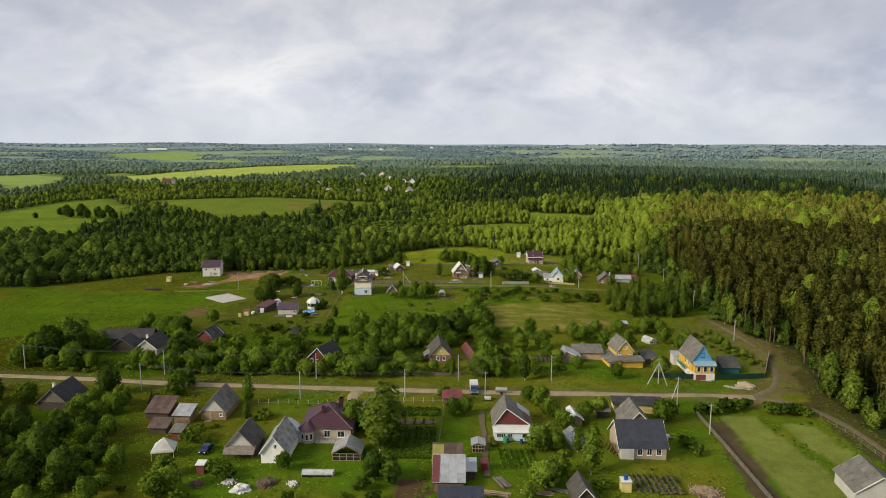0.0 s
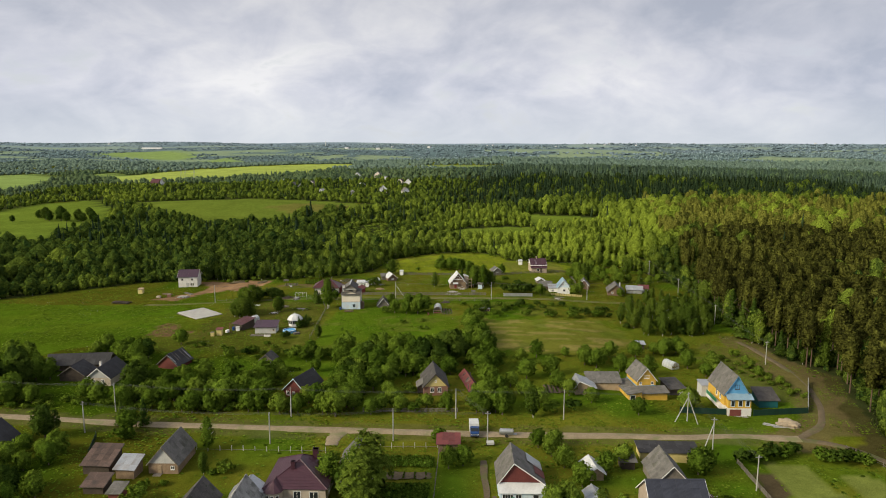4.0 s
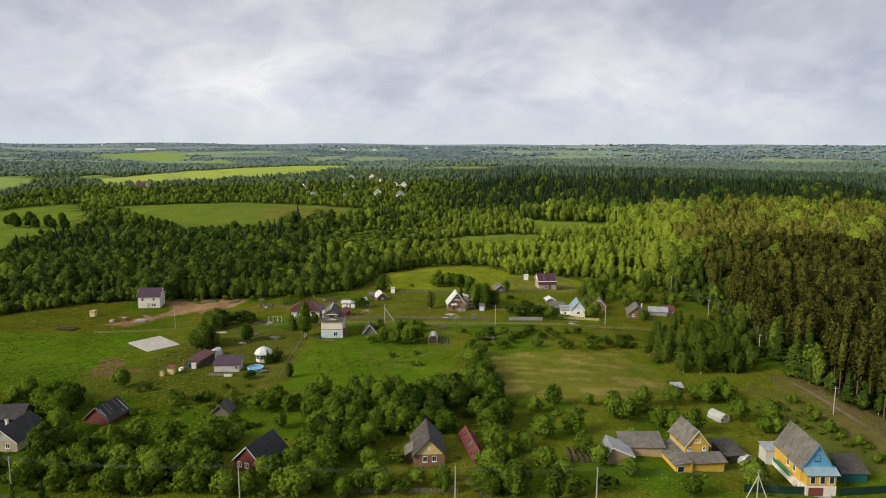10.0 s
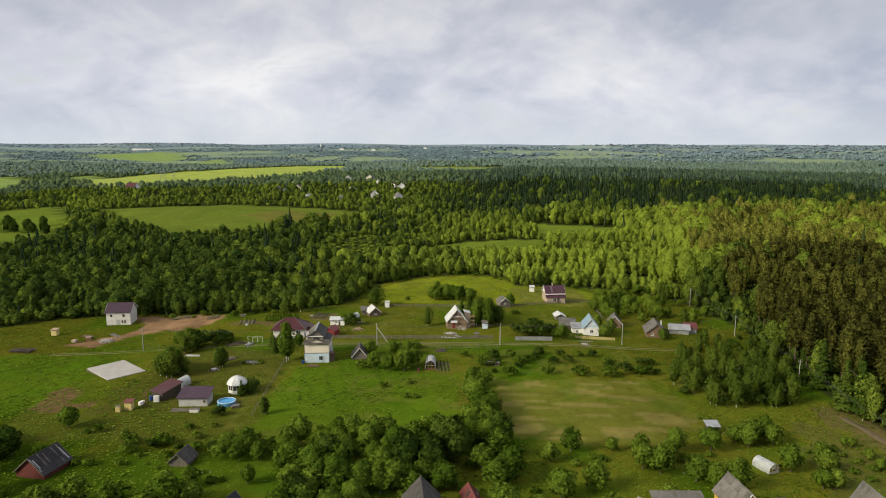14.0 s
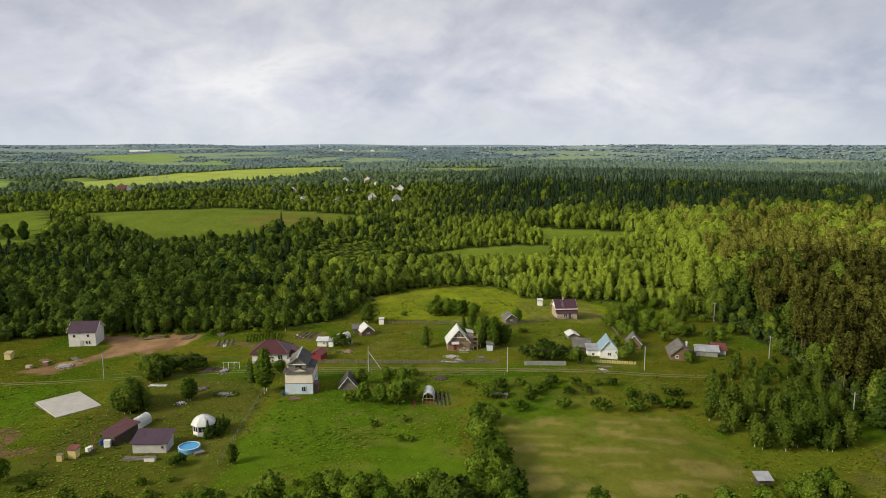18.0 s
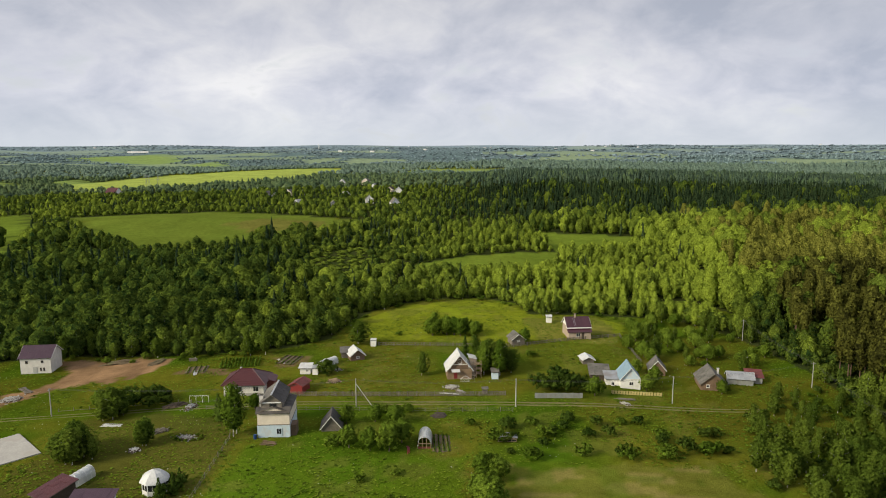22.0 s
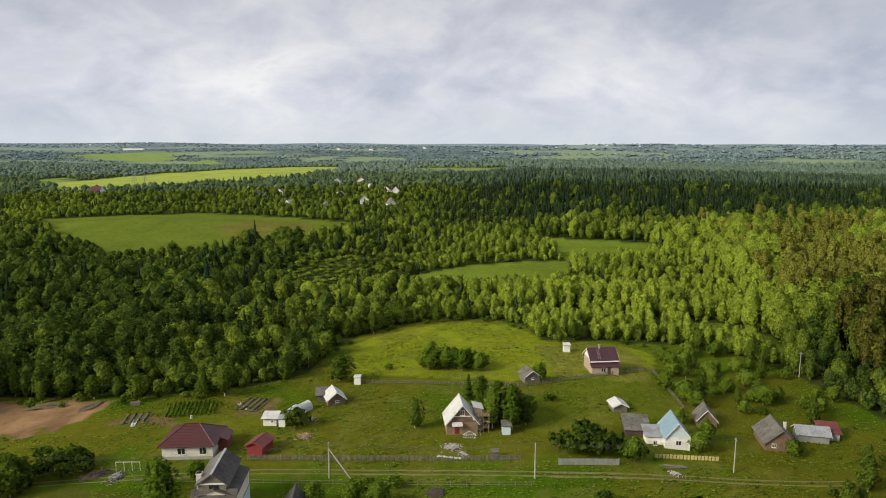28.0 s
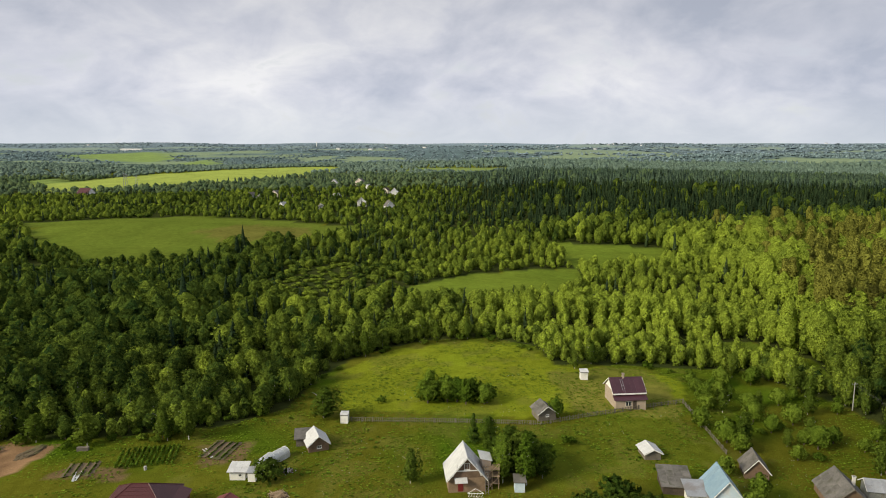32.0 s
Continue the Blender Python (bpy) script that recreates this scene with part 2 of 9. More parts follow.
M = {
    "car_blue": surface("dark_blue_car_paint", (0.006, 0.012, 0.05), (0.008, 0.016, 0.06), 0.5, 0.25, vary=0.0, bump=0.02),
    "slate": surface("asbestos_slate", (0.09, 0.085, 0.078), (0.165, 0.155, 0.14), 0.8, 0.85, ribs=("X", 6, 0.9), stain=(0.075, 0.075, 0.055), vary=0.13),
    "pale_slate": surface("pale_weathered_slate", (0.17, 0.17, 0.16), (0.31, 0.305, 0.29), 0.8, 0.85, ribs=("X", 6, 0.9), stain=(0.09, 0.092, 0.08), vary=0.14),
    "slate_dark": surface("dark_slate", (0.036, 0.033, 0.032), (0.088, 0.08, 0.074), 0.8, 0.85, ribs=("X", 6, 0.9), stain=(0.03, 0.034, 0.02), vary=0.15),
    "felt": surface("black_felt", (0.017, 0.016, 0.018), (0.034, 0.033, 0.036), 0.7, 0.8, ribs=("X", 5, 0.6), vary=0.25),
    "blue_slate": surface("blue_black_sheet", (0.015, 0.017, 0.028), (0.034, 0.038, 0.056), 0.6, 0.55, ribs=("X", 5, 1.0), vary=0.12),
    "burgundy": surface("burgundy_metal_tile", (0.044, 0.014, 0.023), (0.062, 0.022, 0.033), 0.4, 0.42, ribs=("X", 5, 1.0), vary=0.1),
    "maroon": surface("maroon_metal_sheet", (0.058, 0.012, 0.014), (0.08, 0.019, 0.02), 0.4, 0.45, ribs=("X", 4, 1.0), vary=0.1),
    "purple": surface("plum_metal_sheet", (0.042, 0.02, 0.034), (0.06, 0.03, 0.048), 0.4, 0.45, ribs=("X", 4, 1.0), vary=0.1),
    "zinc": surface("zinc_sheet", (0.34, 0.355, 0.37), (0.47, 0.485, 0.5), 0.5, 0.42, 0.5, ribs=("X", 4, 1.0), stain=(0.33, 0.31, 0.29), vary=0.12),
    "white_roof": surface("white_roof_sheet", (0.45, 0.46, 0.46), (0.62, 0.63, 0.62), 0.5, 0.5, ribs=("X", 4, 0.8), vary=0.06),
    "blue_roof": surface("pale_blue_roof_sheet", (0.17, 0.27, 0.35), (0.25, 0.36, 0.43), 0.5, 0.5, ribs=("X", 4, 0.8), vary=0.08),
    "rust": surface("rusty_sheet", (0.05, 0.033, 0.027), (0.11, 0.07, 0.055), 0.7, 0.85, ribs=("X", 5, 0.9), stain=(0.05, 0.035, 0.03), vary=0.3),
    "moss_sheet": surface("mossy_yellow_sheet", (0.17, 0.17, 0.035), (0.24, 0.235, 0.06), 0.7, 0.75, ribs=("X", 4, 0.8), vary=0.05),
    "red_roof": surface("dull_red_sheet", (0.11, 0.024, 0.024), (0.165, 0.042, 0.038), 0.6, 0.7, ribs=("X", 4, 0.9), vary=0.2),
    "old_boards": surface("grey_boards", (0.10, 0.088, 0.072), (0.20, 0.178, 0.15), 1.2, 0.9, ribs=("X", 7, 0.8), vary=0.2),
    "brown_boards": surface("brown_boards", (0.10, 0.065, 0.04), (0.18, 0.12, 0.08), 1.2, 0.9, ribs=("X", 7, 0.8), vary=0.2),
    "logs": surface("weathered_logs", (0.17, 0.115, 0.07), (0.29, 0.205, 0.13), 1.0, 0.9, ribs=("Z", 5, 1.6), vary=0.1),
    "brick": surface("pale_brick", (0.33, 0.26, 0.20), (0.44, 0.36, 0.29), 0.9, 0.9, ribs=("Z", 8, 0.5), vary=0.05),
    "red_brick": surface("red_brick", (0.17, 0.085, 0.06), (0.25, 0.13, 0.095), 0.9, 0.9, ribs=("Z", 8, 0.5), vary=0.05),
    "white_brick": surface("white_brick", (0.55, 0.53, 0.5), (0.72, 0.7, 0.67), 0.8, 0.85, ribs=("Z", 5, 0.6), vary=0.05),
    "white": surface("whitewash", (0.68, 0.68, 0.66), (0.8, 0.8, 0.78), 0.5, 0.8, stain=(0.6, 0.59, 0.55), vary=0.05),
    "cream": surface("cream_plaster", (0.60, 0.53, 0.44), (0.72, 0.65, 0.55), 0.5, 0.85, vary=0.05),
    "beige": surface("beige_plaster", (0.33, 0.28, 0.22), (0.42, 0.36, 0.29), 0.6, 0.85, stain=(0.28, 0.24, 0.19), vary=0.05),
    "grey_wall": surface("grey_render", (0.36, 0.36, 0.35), (0.48, 0.48, 0.46), 0.5, 0.85, vary=0.08),
    "pale_blue": surface("pale_blue_boards", (0.42, 0.54, 0.64), (0.58, 0.68, 0.75), 0.8, 0.75, ribs=("X", 6, 0.5), stain=(0.5, 0.52, 0.53), vary=0.05),
    "sky_blue": surface("sky_blue_boards", (0.07, 0.26, 0.50), (0.12, 0.34, 0.58), 0.8, 0.6, ribs=("X", 7, 0.5), vary=0.05),
    "yellow": surface("yellow_boards", (0.50, 0.30, 0.035), (0.62, 0.40, 0.07), 0.8, 0.65, ribs=("Z", 7, 0.5), vary=0.05),
    "pale_yellow": surface("pale_yellow_boards", (0.50, 0.41, 0.15), (0.60, 0.50, 0.22), 0.8, 0.7, ribs=("X", 7, 0.5), vary=0.06),
    "red_wall": surface("dark_red_boards", (0.09, 0.016, 0.014), (0.14, 0.032, 0.026), 0.8, 0.75, ribs=("X", 6, 0.6), vary=0.06),
    "dark_wood": surface("dark_wood", (0.035, 0.026, 0.02), (0.08, 0.06, 0.045), 1.0, 0.9, ribs=("X", 6, 0.7), vary=0.2),
    "raw_wood": surface("raw_timber", (0.26, 0.185, 0.11), (0.38, 0.29, 0.19), 1.2, 0.85, vary=0.2),
    "concrete": surface("concrete", (0.31, 0.30, 0.28), (0.42, 0.41, 0.38), 0.4, 0.9, stain=(0.34, 0.32, 0.29), vary=0.1),
    "white_paint": surface("white_paint", (0.72, 0.72, 0.7), (0.8, 0.8, 0.79), 1.0, 0.6, vary=0.05),
    "green_sheet": surface("dark_green_sheet", (0.006, 0.028, 0.02), (0.01, 0.04, 0.028), 0.5, 0.5, ribs=("X", 5, 1.0), vary=0.1),
    "teal": surface("teal_sheet", (0.01, 0.10, 0.12), (0.02, 0.14, 0.15), 0.5, 0.5, vary=0.1),
    "green_paint": surface("green_paint", (0.02, 0.16, 0.07), (0.035, 0.22, 0.1), 0.5, 0.6, vary=0.1),
    "blue_paint": surface("blue_paint", (0.01, 0.045, 0.17), (0.015, 0.06, 0.2), 0.5, 0.4, vary=0.1),
    "red_paint": surface("red_paint", (0.17, 0.014, 0.016), (0.22, 0.026, 0.026), 0.5, 0.6, vary=0.15),
    "dark_red": surface("brown_red_paint", (0.12, 0.03, 0.025), (0.17, 0.05, 0.04), 0.5, 0.7, vary=0.15),
    "rubber": surface("rubber", (0.012, 0.012, 0.012), (0.03, 0.03, 0.03), 2.0, 0.9, vary=0.1),
    "wire": surface("dark_wire", (0.04, 0.04, 0.04), (0.07, 0.07, 0.07), 2.0, 0.8, vary=0.1),
    "steel": surface("grey_steel", (0.3, 0.31, 0.32), (0.42, 0.43, 0.44), 1.0, 0.45, 0.7, vary=0.1),
    "pool_water": surface("pool_water", (0.03, 0.25, 0.55), (0.06, 0.34, 0.62), 0.6, 0.08, vary=0.0, bump=0.05),
    "sand": surface("sand", (0.25, 0.20, 0.135), (0.34, 0.275, 0.19), 0.6, 0.95, bump=0.8, vary=0.1),
    "road": surface("sandy_track", (0.20, 0.155, 0.095), (0.31, 0.245, 0.155), 0.35, 0.95, bump=0.7, stain=(0.17, 0.17, 0.07), vary=0.0),
    "dirt": surface("track_dirt", (0.082, 0.064, 0.033), (0.15, 0.11, 0.062), 0.3, 0.95, bump=0.7, stain=(0.09, 0.10, 0.025), vary=0.0),
    "rut": surface("worn_grass", (0.10, 0.105, 0.03), (0.16, 0.14, 0.055), 0.3, 0.95, bump=0.7, stain=(0.08, 0.105, 0.012), vary=0.0),
    "dug_soil": surface("dug_soil", (0.21, 0.135, 0.08), (0.36, 0.25, 0.16), 0.2, 0.95, bump=0.9, vary=0.0),
    "bed_soil": surface("garden_soil", (0.055, 0.038, 0.024), (0.11, 0.078, 0.05), 0.8, 0.95, bump=0.9, vary=0.1),
    "bark": surface("bark", (0.07, 0.055, 0.04), (0.14, 0.11, 0.085), 2.0, 0.95, vary=0.2),
    "birch_bark": surface("birch_bark", (0.38, 0.37, 0.34), (0.6, 0.58, 0.54), 1.5, 0.85, stain=(0.06, 0.055, 0.05), vary=0.1),
    "pine_bark": surface("pine_bark", (0.075, 0.05, 0.034), (0.14, 0.09, 0.058), 1.5, 0.95, vary=0.2),
    "glass": glass_pane(),
    "film": film_sheet(),
    "leaf": foliage("garden_leaves", (0.06, 0.115, 0.011), (0.165, 0.245, 0.028), attr=False, grain=4.5, tuft=1.6),
    "leaf_bright": foliage("bright_leaves", (0.085, 0.15, 0.014), (0.20, 0.28, 0.034), attr=False, grain=4.5, tuft=1.6),
    "leaf_dark": foliage("dark_leaves", (0.034, 0.07, 0.011), (0.10, 0.15, 0.022), attr=False, grain=4.5, tuft=1.6),
    "leaf_mid": foliage("sapling_leaves", (0.05, 0.09, 0.012), (0.14, 0.195, 0.026), attr=False, grain=4.5, tuft=1.4),
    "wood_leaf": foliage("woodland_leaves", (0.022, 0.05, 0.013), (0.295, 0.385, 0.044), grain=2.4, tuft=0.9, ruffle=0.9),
    "wood_pine": foliage("pine_needles", (0.026, 0.028, 0.008), (0.27, 0.285, 0.05), grain=1.7, ruffle=0.85, tuft=1.2),
    "wood_spruce": foliage("spruce_needles", (0.022, 0.044, 0.022), (0.07, 0.105, 0.04), grain=2.0, ruffle=0.85),
    # distance haze painted in: base colours turn paler and bluer layer by layer
    "ridge_leaf": foliage("hazy_ridge_leaves", (0.062, 0.104, 0.056), (0.165, 0.22, 0.09), through=0.2, grain=1.4, ruffle=0.5, tuft=0.5, lift=0.35),
    "ridge_spruce": foliage("hazy_ridge_needles", (0.05, 0.084, 0.06), (0.105, 0.15, 0.085), through=0.2, grain=1.2, ruffle=0.5, tuft=0.5, lift=0.35),
    "wood_back": foliage("hazy_far_side_woods", (0.11, 0.165, 0.13), (0.175, 0.235, 0.17), grain=0.5, through=0.08, holes=0, ruffle=0.4, tuft=0.2, lift=0.5),
    "wood_plain": foliage("hazy_horizon_woods", (0.18, 0.245, 0.275), (0.215, 0.285, 0.315), grain=0.05, through=0.08, holes=0, ruffle=0.2, tuft=0.05, lift=1.2),
    "wood_far": foliage("hazy_distant_woods", (0.145, 0.21, 0.215), (0.2, 0.265, 0.265), grain=0.1, through=0.08, holes=0, ruffle=0.3, tuft=0.1, lift=1.0),
    "crop": foliage("crop_leaves", (0.07, 0.14, 0.013), (0.15, 0.24, 0.028), attr=False, holes=0, ruffle=0.4, lift=0.6),
    "leaf_stuff": foliage("weed_leaves", (0.07, 0.13, 0.012), (0.12, 0.17, 0.018), through=0.2, holes=0, ruffle=0.4, lift=0.4),
    "umbel": surface("white_umbels", (0.45, 0.48, 0.36), (0.62, 0.64, 0.52), 2.0, 0.8, vary=0.0),
    "weeds": foliage("meadow_grass", (0.075, 0.135, 0.009), (0.135, 0.18, 0.018), through=0.1, holes=0, ruffle=0.3, lift=0.6),
}


# ---- helpers of this place ----
def smooth(v, a, b):
    u = np.clip((v - a) / (b - a), 0, 1)
    return u * u * (3 - 2 * u)


def land(x, y):
    """Height of the ground."""
    x, y = np.asarray(x, float), np.asarray(y, float)
    z = -2.0 * smooth(x, 30, 75) * (1 - smooth(y, 600, 900)) - 2.0 * smooth(-x, 60, 120) * smooth(y, 240, 340) * (1 - smooth(y, 600, 900))
    z = z + 17 * np.exp(-(((x - 150) / 420) ** 2 + ((y - 1150) / 240) ** 2)) + 6 * np.exp(-(((x + 230) / 110) ** 2 + ((y - 715) / 55) ** 2))
    z = z + 9 * np.exp(-(((x + 330) / 240) ** 2 + ((y - 1640) / 330) ** 2))
    far = np.hypot(x, y - 100)
    z = z + 47 * smooth(far, 2200, 4850) + 9 * np.sin(x / 310 + 1.0) * np.sin(y / 270 + x / 900) * smooth(far, 1300, 2200)
    return z


def gz(x, y):
    return float(land(x, y))


def link(name, bm, material):
    me = bpy.data.meshes.new(name)
    bm.to_mesh(me)
    bm.free()
    me.materials.append(material)
    return me


def part(name, bm, material, parent, label="", at=None):
    me = link(name, bm, material) if isinstance(bm, bmesh.types.BMesh) else bm
    ob = new(name, me)
    ob.parent = parent
    if at is not None:
        ob.matrix_basis = at
    if label:
        tagged(ob, label)
    return ob


def thing(name, x, y, rot=0.0, z=None, **tags):
    ob = new(name)
    ob.empty_display_size = 0.5
    ob.matrix_basis = pose(x, y, gz(x, y) if z is None else z, 0, 0, rot)
    return tagged(ob, **tags)


def box(bm, x0, x1, y0, y1, z0, z1, bev=0.0):
    vs = [bm.verts.new(p) for p in ((x0, y0, z0), (x1, y0, z0), (x1, y1, z0), (x0, y1, z0), (x0, y0, z1), (x1, y0, z1), (x1, y1, z1), (x0, y1, z1))]
    for f in ((3, 2, 1, 0), (4, 5, 6, 7), (0, 1, 5, 4), (1, 2, 6, 5), (2, 3, 7, 6), (3, 0, 4, 7)):
        bm.faces.new([vs[k] for k in f])
    if bev:
        bmesh.ops.bevel(bm, geom=bm.edges[:], offset=bev, segments=1, affect="EDGES")
    return bm


def boxed(x0, x1, y0, y1, z0, z1, bev=0.0):
    return box(bmesh.new(), x0, x1, y0, y1, z0, z1, bev)


def prism(profile, a, b, along="y"):
    """A closed profile in (across, z) pushed from a to b along an axis."""
    bm = bmesh.new()
    ring = []
    for s in (a, b):
        ring.append([bm.verts.new((u, s, v) if along == "y" else (s, u, v)) for u, v in profile])
    n = len(profile)
    bm.faces.new(ring[0])
    bm.faces.new(ring[1][::-1])
    for k in range(n):
        bm.faces.new((ring[0][k], ring[1][k], ring[1][(k + 1) % n], ring[0][(k + 1) % n]))
    bmesh.ops.recalc_face_normals(bm, faces=bm.faces[:])
    return bm


def rod(bm, p, q, r0, r1=None, sides=6):
    p, q = Vector(p), Vector(q)
    r1 = r0 if r1 is None else r1
    turn = (q - p).to_track_quat("Z", "Y")
    ends = []
    for c, r in ((p, r0), (q, r1)):
        ends.append([bm.verts.new(c + turn @ Vector((r * math.cos(2 * math.pi * k / sides), r * math.sin(2 * math.pi * k / sides), 0))) for k in range(sides)])
    for k in range(sides):
        bm.faces.new((ends[0][k], ends[0][(k + 1) % sides], ends[1][(k + 1) % sides], ends[1][k]))
    bm.faces.new(ends[1])
    bm.faces.new(ends[0][::-1])
    return bm


def quad_mesh(name, verts, quads, material, tone=None, bulge=None):
    """A mesh from arrays of corners and of four-cornered faces."""
    me = bpy.data.meshes.new(name)
    me.vertices.add(len(verts))
    me.vertices.foreach_set("co", np.ascontiguousarray(verts, np.float32).ravel())
    me.loops.add(4 * len(quads))
    me.loops.foreach_set("vertex_index", np.ascontiguousarray(quads, np.int32).ravel())
    me.polygons.add(len(quads))
    me.polygons.foreach_set("loop_start", np.arange(0, 4 * len(quads), 4, dtype=np.int32))
    if tone is not None:
        me.attributes.new("tone", "FLOAT", "FACE").data.foreach_set("value", np.ascontiguousarray(tone, np.float32))
    if bulge is not None:
        me.attributes.new("bulge", "FLOAT_VECTOR", "POINT" if len(bulge) == len(verts) else "FACE").data.foreach_set("vector", np.ascontiguousarray(bulge, np.float32).ravel())
    me.update(calc_edges=True)
    me.materials.append(material)
    return me


# ---- the ground ----
def inside(x, y, poly):
    x, y = np.asarray(x, float), np.asarray(y, float)
    hit = np.zeros(x.shape, bool)
    for (ax, ay), (bx, by) in zip(poly, poly[1:] + poly[:1]):
        cross = (ay > y) != (by > y)
        hit ^= cross & (x < (bx - ax) * (y - ay) / ((by - ay) or 1e-9) + ax)
    return hit


def near_line(x, y, line):
    best = np.full(np.shape(x), 1e9)
    for (ax, ay), (bx, by) in zip(line, line[1:]):
        dx, dy = bx - ax, by - ay
        u = np.clip(((x - ax) * dx + (y - ay) * dy) / (dx * dx + dy * dy), 0, 1)
        best = np.minimum(best, np.hypot(x - ax - u * dx, y - ay - u * dy))
    return best


ROAD = [(-190, 189), (-124, 184.5), (-105, 183), (-87, 181), (-69, 179.5), (-39, 178), (-15, 177), (7, 176), (29, 175.5), (51, 177), (67, 180.5), (81, 179.5)]
FIELD_TRACK = [(79, 179.7), (88, 177), (93.5, 170), (96, 160), (96.5, 148), (96.5, 130), (98, 80)]
SIDE_TRACK = [(81, 180), (90, 187), (96, 199), (100, 213), (101.5, 225), (101, 239), (100, 250), (98.5, 258)]
WOOD_EDGE = [(-700, 260), (-330, 285), (-196, 312), (-152, 350), (-124, 358), (-79, 356), (-54, 362), (-42, 373), (-38, 395), (-31, 413), (-21, 424), (-9, 433), (10, 437), (26, 427), (30, 408), (57, 411), (85, 410), (100, 384), (107, 345), (106, 300), (103, 275), (105, 240), (113, 222), (107, 205), (102, 184), (100, 160), (103, 120), (118, 60)]
HILL_FIELD = [(-345, 750), (-300, 778), (-223, 805), (-140, 770), (-70, 730), (-85, 655), (-140, 598), (-200, 582), (-262, 632)]
LEFT_FIELD = [(-440, 560), (-436, 755), (-397, 790), (-367, 735), (-320, 665), (-266, 530), (-256, 432), (-309, 432), (-420, 460)]
UPPER_MEADOWS = ([(-900, 1150), (-820, 1345), (-690, 1262), (-583, 940), (-574, 862), (-690, 1020)], [(-690, 1330), (-689, 1408), (-600, 1300), (-571, 1140), (-620, 1200)], [(-1395, 2700), (-1368, 3400), (-978, 2650), (-1034, 2400)], [(-860, 2280), (-880, 2667), (-730, 2439), (-750, 2200)])
FAR_FIELD = [(-620, 1230), (-560, 1500), (-275, 1830), (-230, 1650), (-262, 1280), (-375, 1140), (-500, 1060)]
STRIP_A = [(-26, 494), (-20, 520), (7, 548), (31, 558), (66, 576), (66, 530), (26, 496), (-11, 480)]
STRIP_B = [(58, 668), (93, 664), (136, 645), (112, 578), (66, 576)]
STRIP_C = [(80, 440), (102, 440), (112, 420), (109, 400), (104, 392), (100, 415)]
NORTH_MEADOW = [(-26, 372), (20, 370), (62, 384), (64, 404), (30, 408), (20, 428), (0, 432), (-22, 418), (-34, 396)]
MOWN = [(13, 280), (35, 280), (54, 280), (61, 270), (60, 250), (50, 240), (30, 236), (15, 240), (12, 260)]
CENTRE_MEADOW = [(-47, 238), (4, 238), (4, 284), (-20, 282), (-46, 286)]
SOIL_PATCHES = ([(-82.3, 337.6), (-79.4, 342.4), (-67.6, 342.5), (-65, 336.3)], [(-51.8, 340.5), (-55.4, 351.9), (-44, 353.5), (-44.8, 346.1)])
LAWN = [(23, 363.6), (38, 370), (56.7, 379), (57.2, 347.4), (38.6, 342.3), (19.2, 333)]
YARD = [(27, 404), (55, 407), (60, 384), (40, 373), (30, 370)]
LEFT_MEADOW = [(-196, 303), (-112, 303), (-104, 258), (-130, 226), (-196, 220)]
DUG = [(-124, 353), (-112, 354), (-88.5, 353), (-87, 345), (-91, 336), (-98, 331), (-104, 334), (-110, 329.5), (-114, 325), (-120, 311), (-130, 313), (-121, 326), (-116.5, 334), (-114, 343), (-121, 347)]
EAST_STRIP_A = [(67, 167), (75, 167), (80, 126), (65, 125)]
EAST_STRIP_B = [(80, 161), (87.5, 161), (88.5, 150), (88, 134), (82, 130)]
EAST_SOIL = [(62, 162), (66.5, 162), (64, 125), (58, 124)]
LOT_A = [(-48, 258), (-50, 292), (-52, 306), (-90, 306), (-90, 254)]


def open_land(x, y):
    """Whether a place bears no wood."""
    wood = inside(x, y, WOOD_EDGE + [(900, 60), (6000, 60), (6000, 6000), (-6000, 6000), (-6000, 260)])
    for f in (HILL_FIELD, LEFT_FIELD, FAR_FIELD, STRIP_A, STRIP_B, STRIP_C, *UPPER_MEADOWS):
        wood &= ~inside(x, y, f)
    return ~wood


def far_fields(x, y):
    """Where the far plain is field, not wood."""
    patch = value_noise(x, y, 300, 31) * 0.6 + value_noise(x + 400, y, 90, 32) * 0.4
    belts = value_noise(x + 900, y * 2.2, 420, 33) * 0.6 + value_noise(x, y * 2.5, 150, 34) * 0.4
    return np.where(np.hypot(x, y - 100) < 2800, patch > 0.56, belts > 0.6)


def axis_steps(dense, step, spots):
    a = list(np.arange(dense[0], dense[1] + 0.1, step))
    return np.array(sorted(spots[0]) + a + sorted(spots[1]))


def growing(start, sign, first, ratio, end):
    out, v, s = [], start, first
    while abs(v) < end:
        v += sign * s
        s *= ratio
        out.append(v)
    return out


def value_noise(x, y, size, seed):
    r = np.random.RandomState(seed)
    g = r.rand(64, 64)
    u, v = x / size, y / size
    i, j = np.floor(u).astype(int), np.floor(v).astype(int)
    fu, fv = u - i, v - j
    fu, fv = fu * fu * (3 - 2 * fu), fv * fv * (3 - 2 * fv)
    at = lambda p, q: g[p % 64, q % 64]
    return (at(i, j) * (1 - fu) + at(i + 1, j) * fu) * (1 - fv) + (at(i, j + 1) * (1 - fu) + at(i + 1, j + 1) * fu) * fv


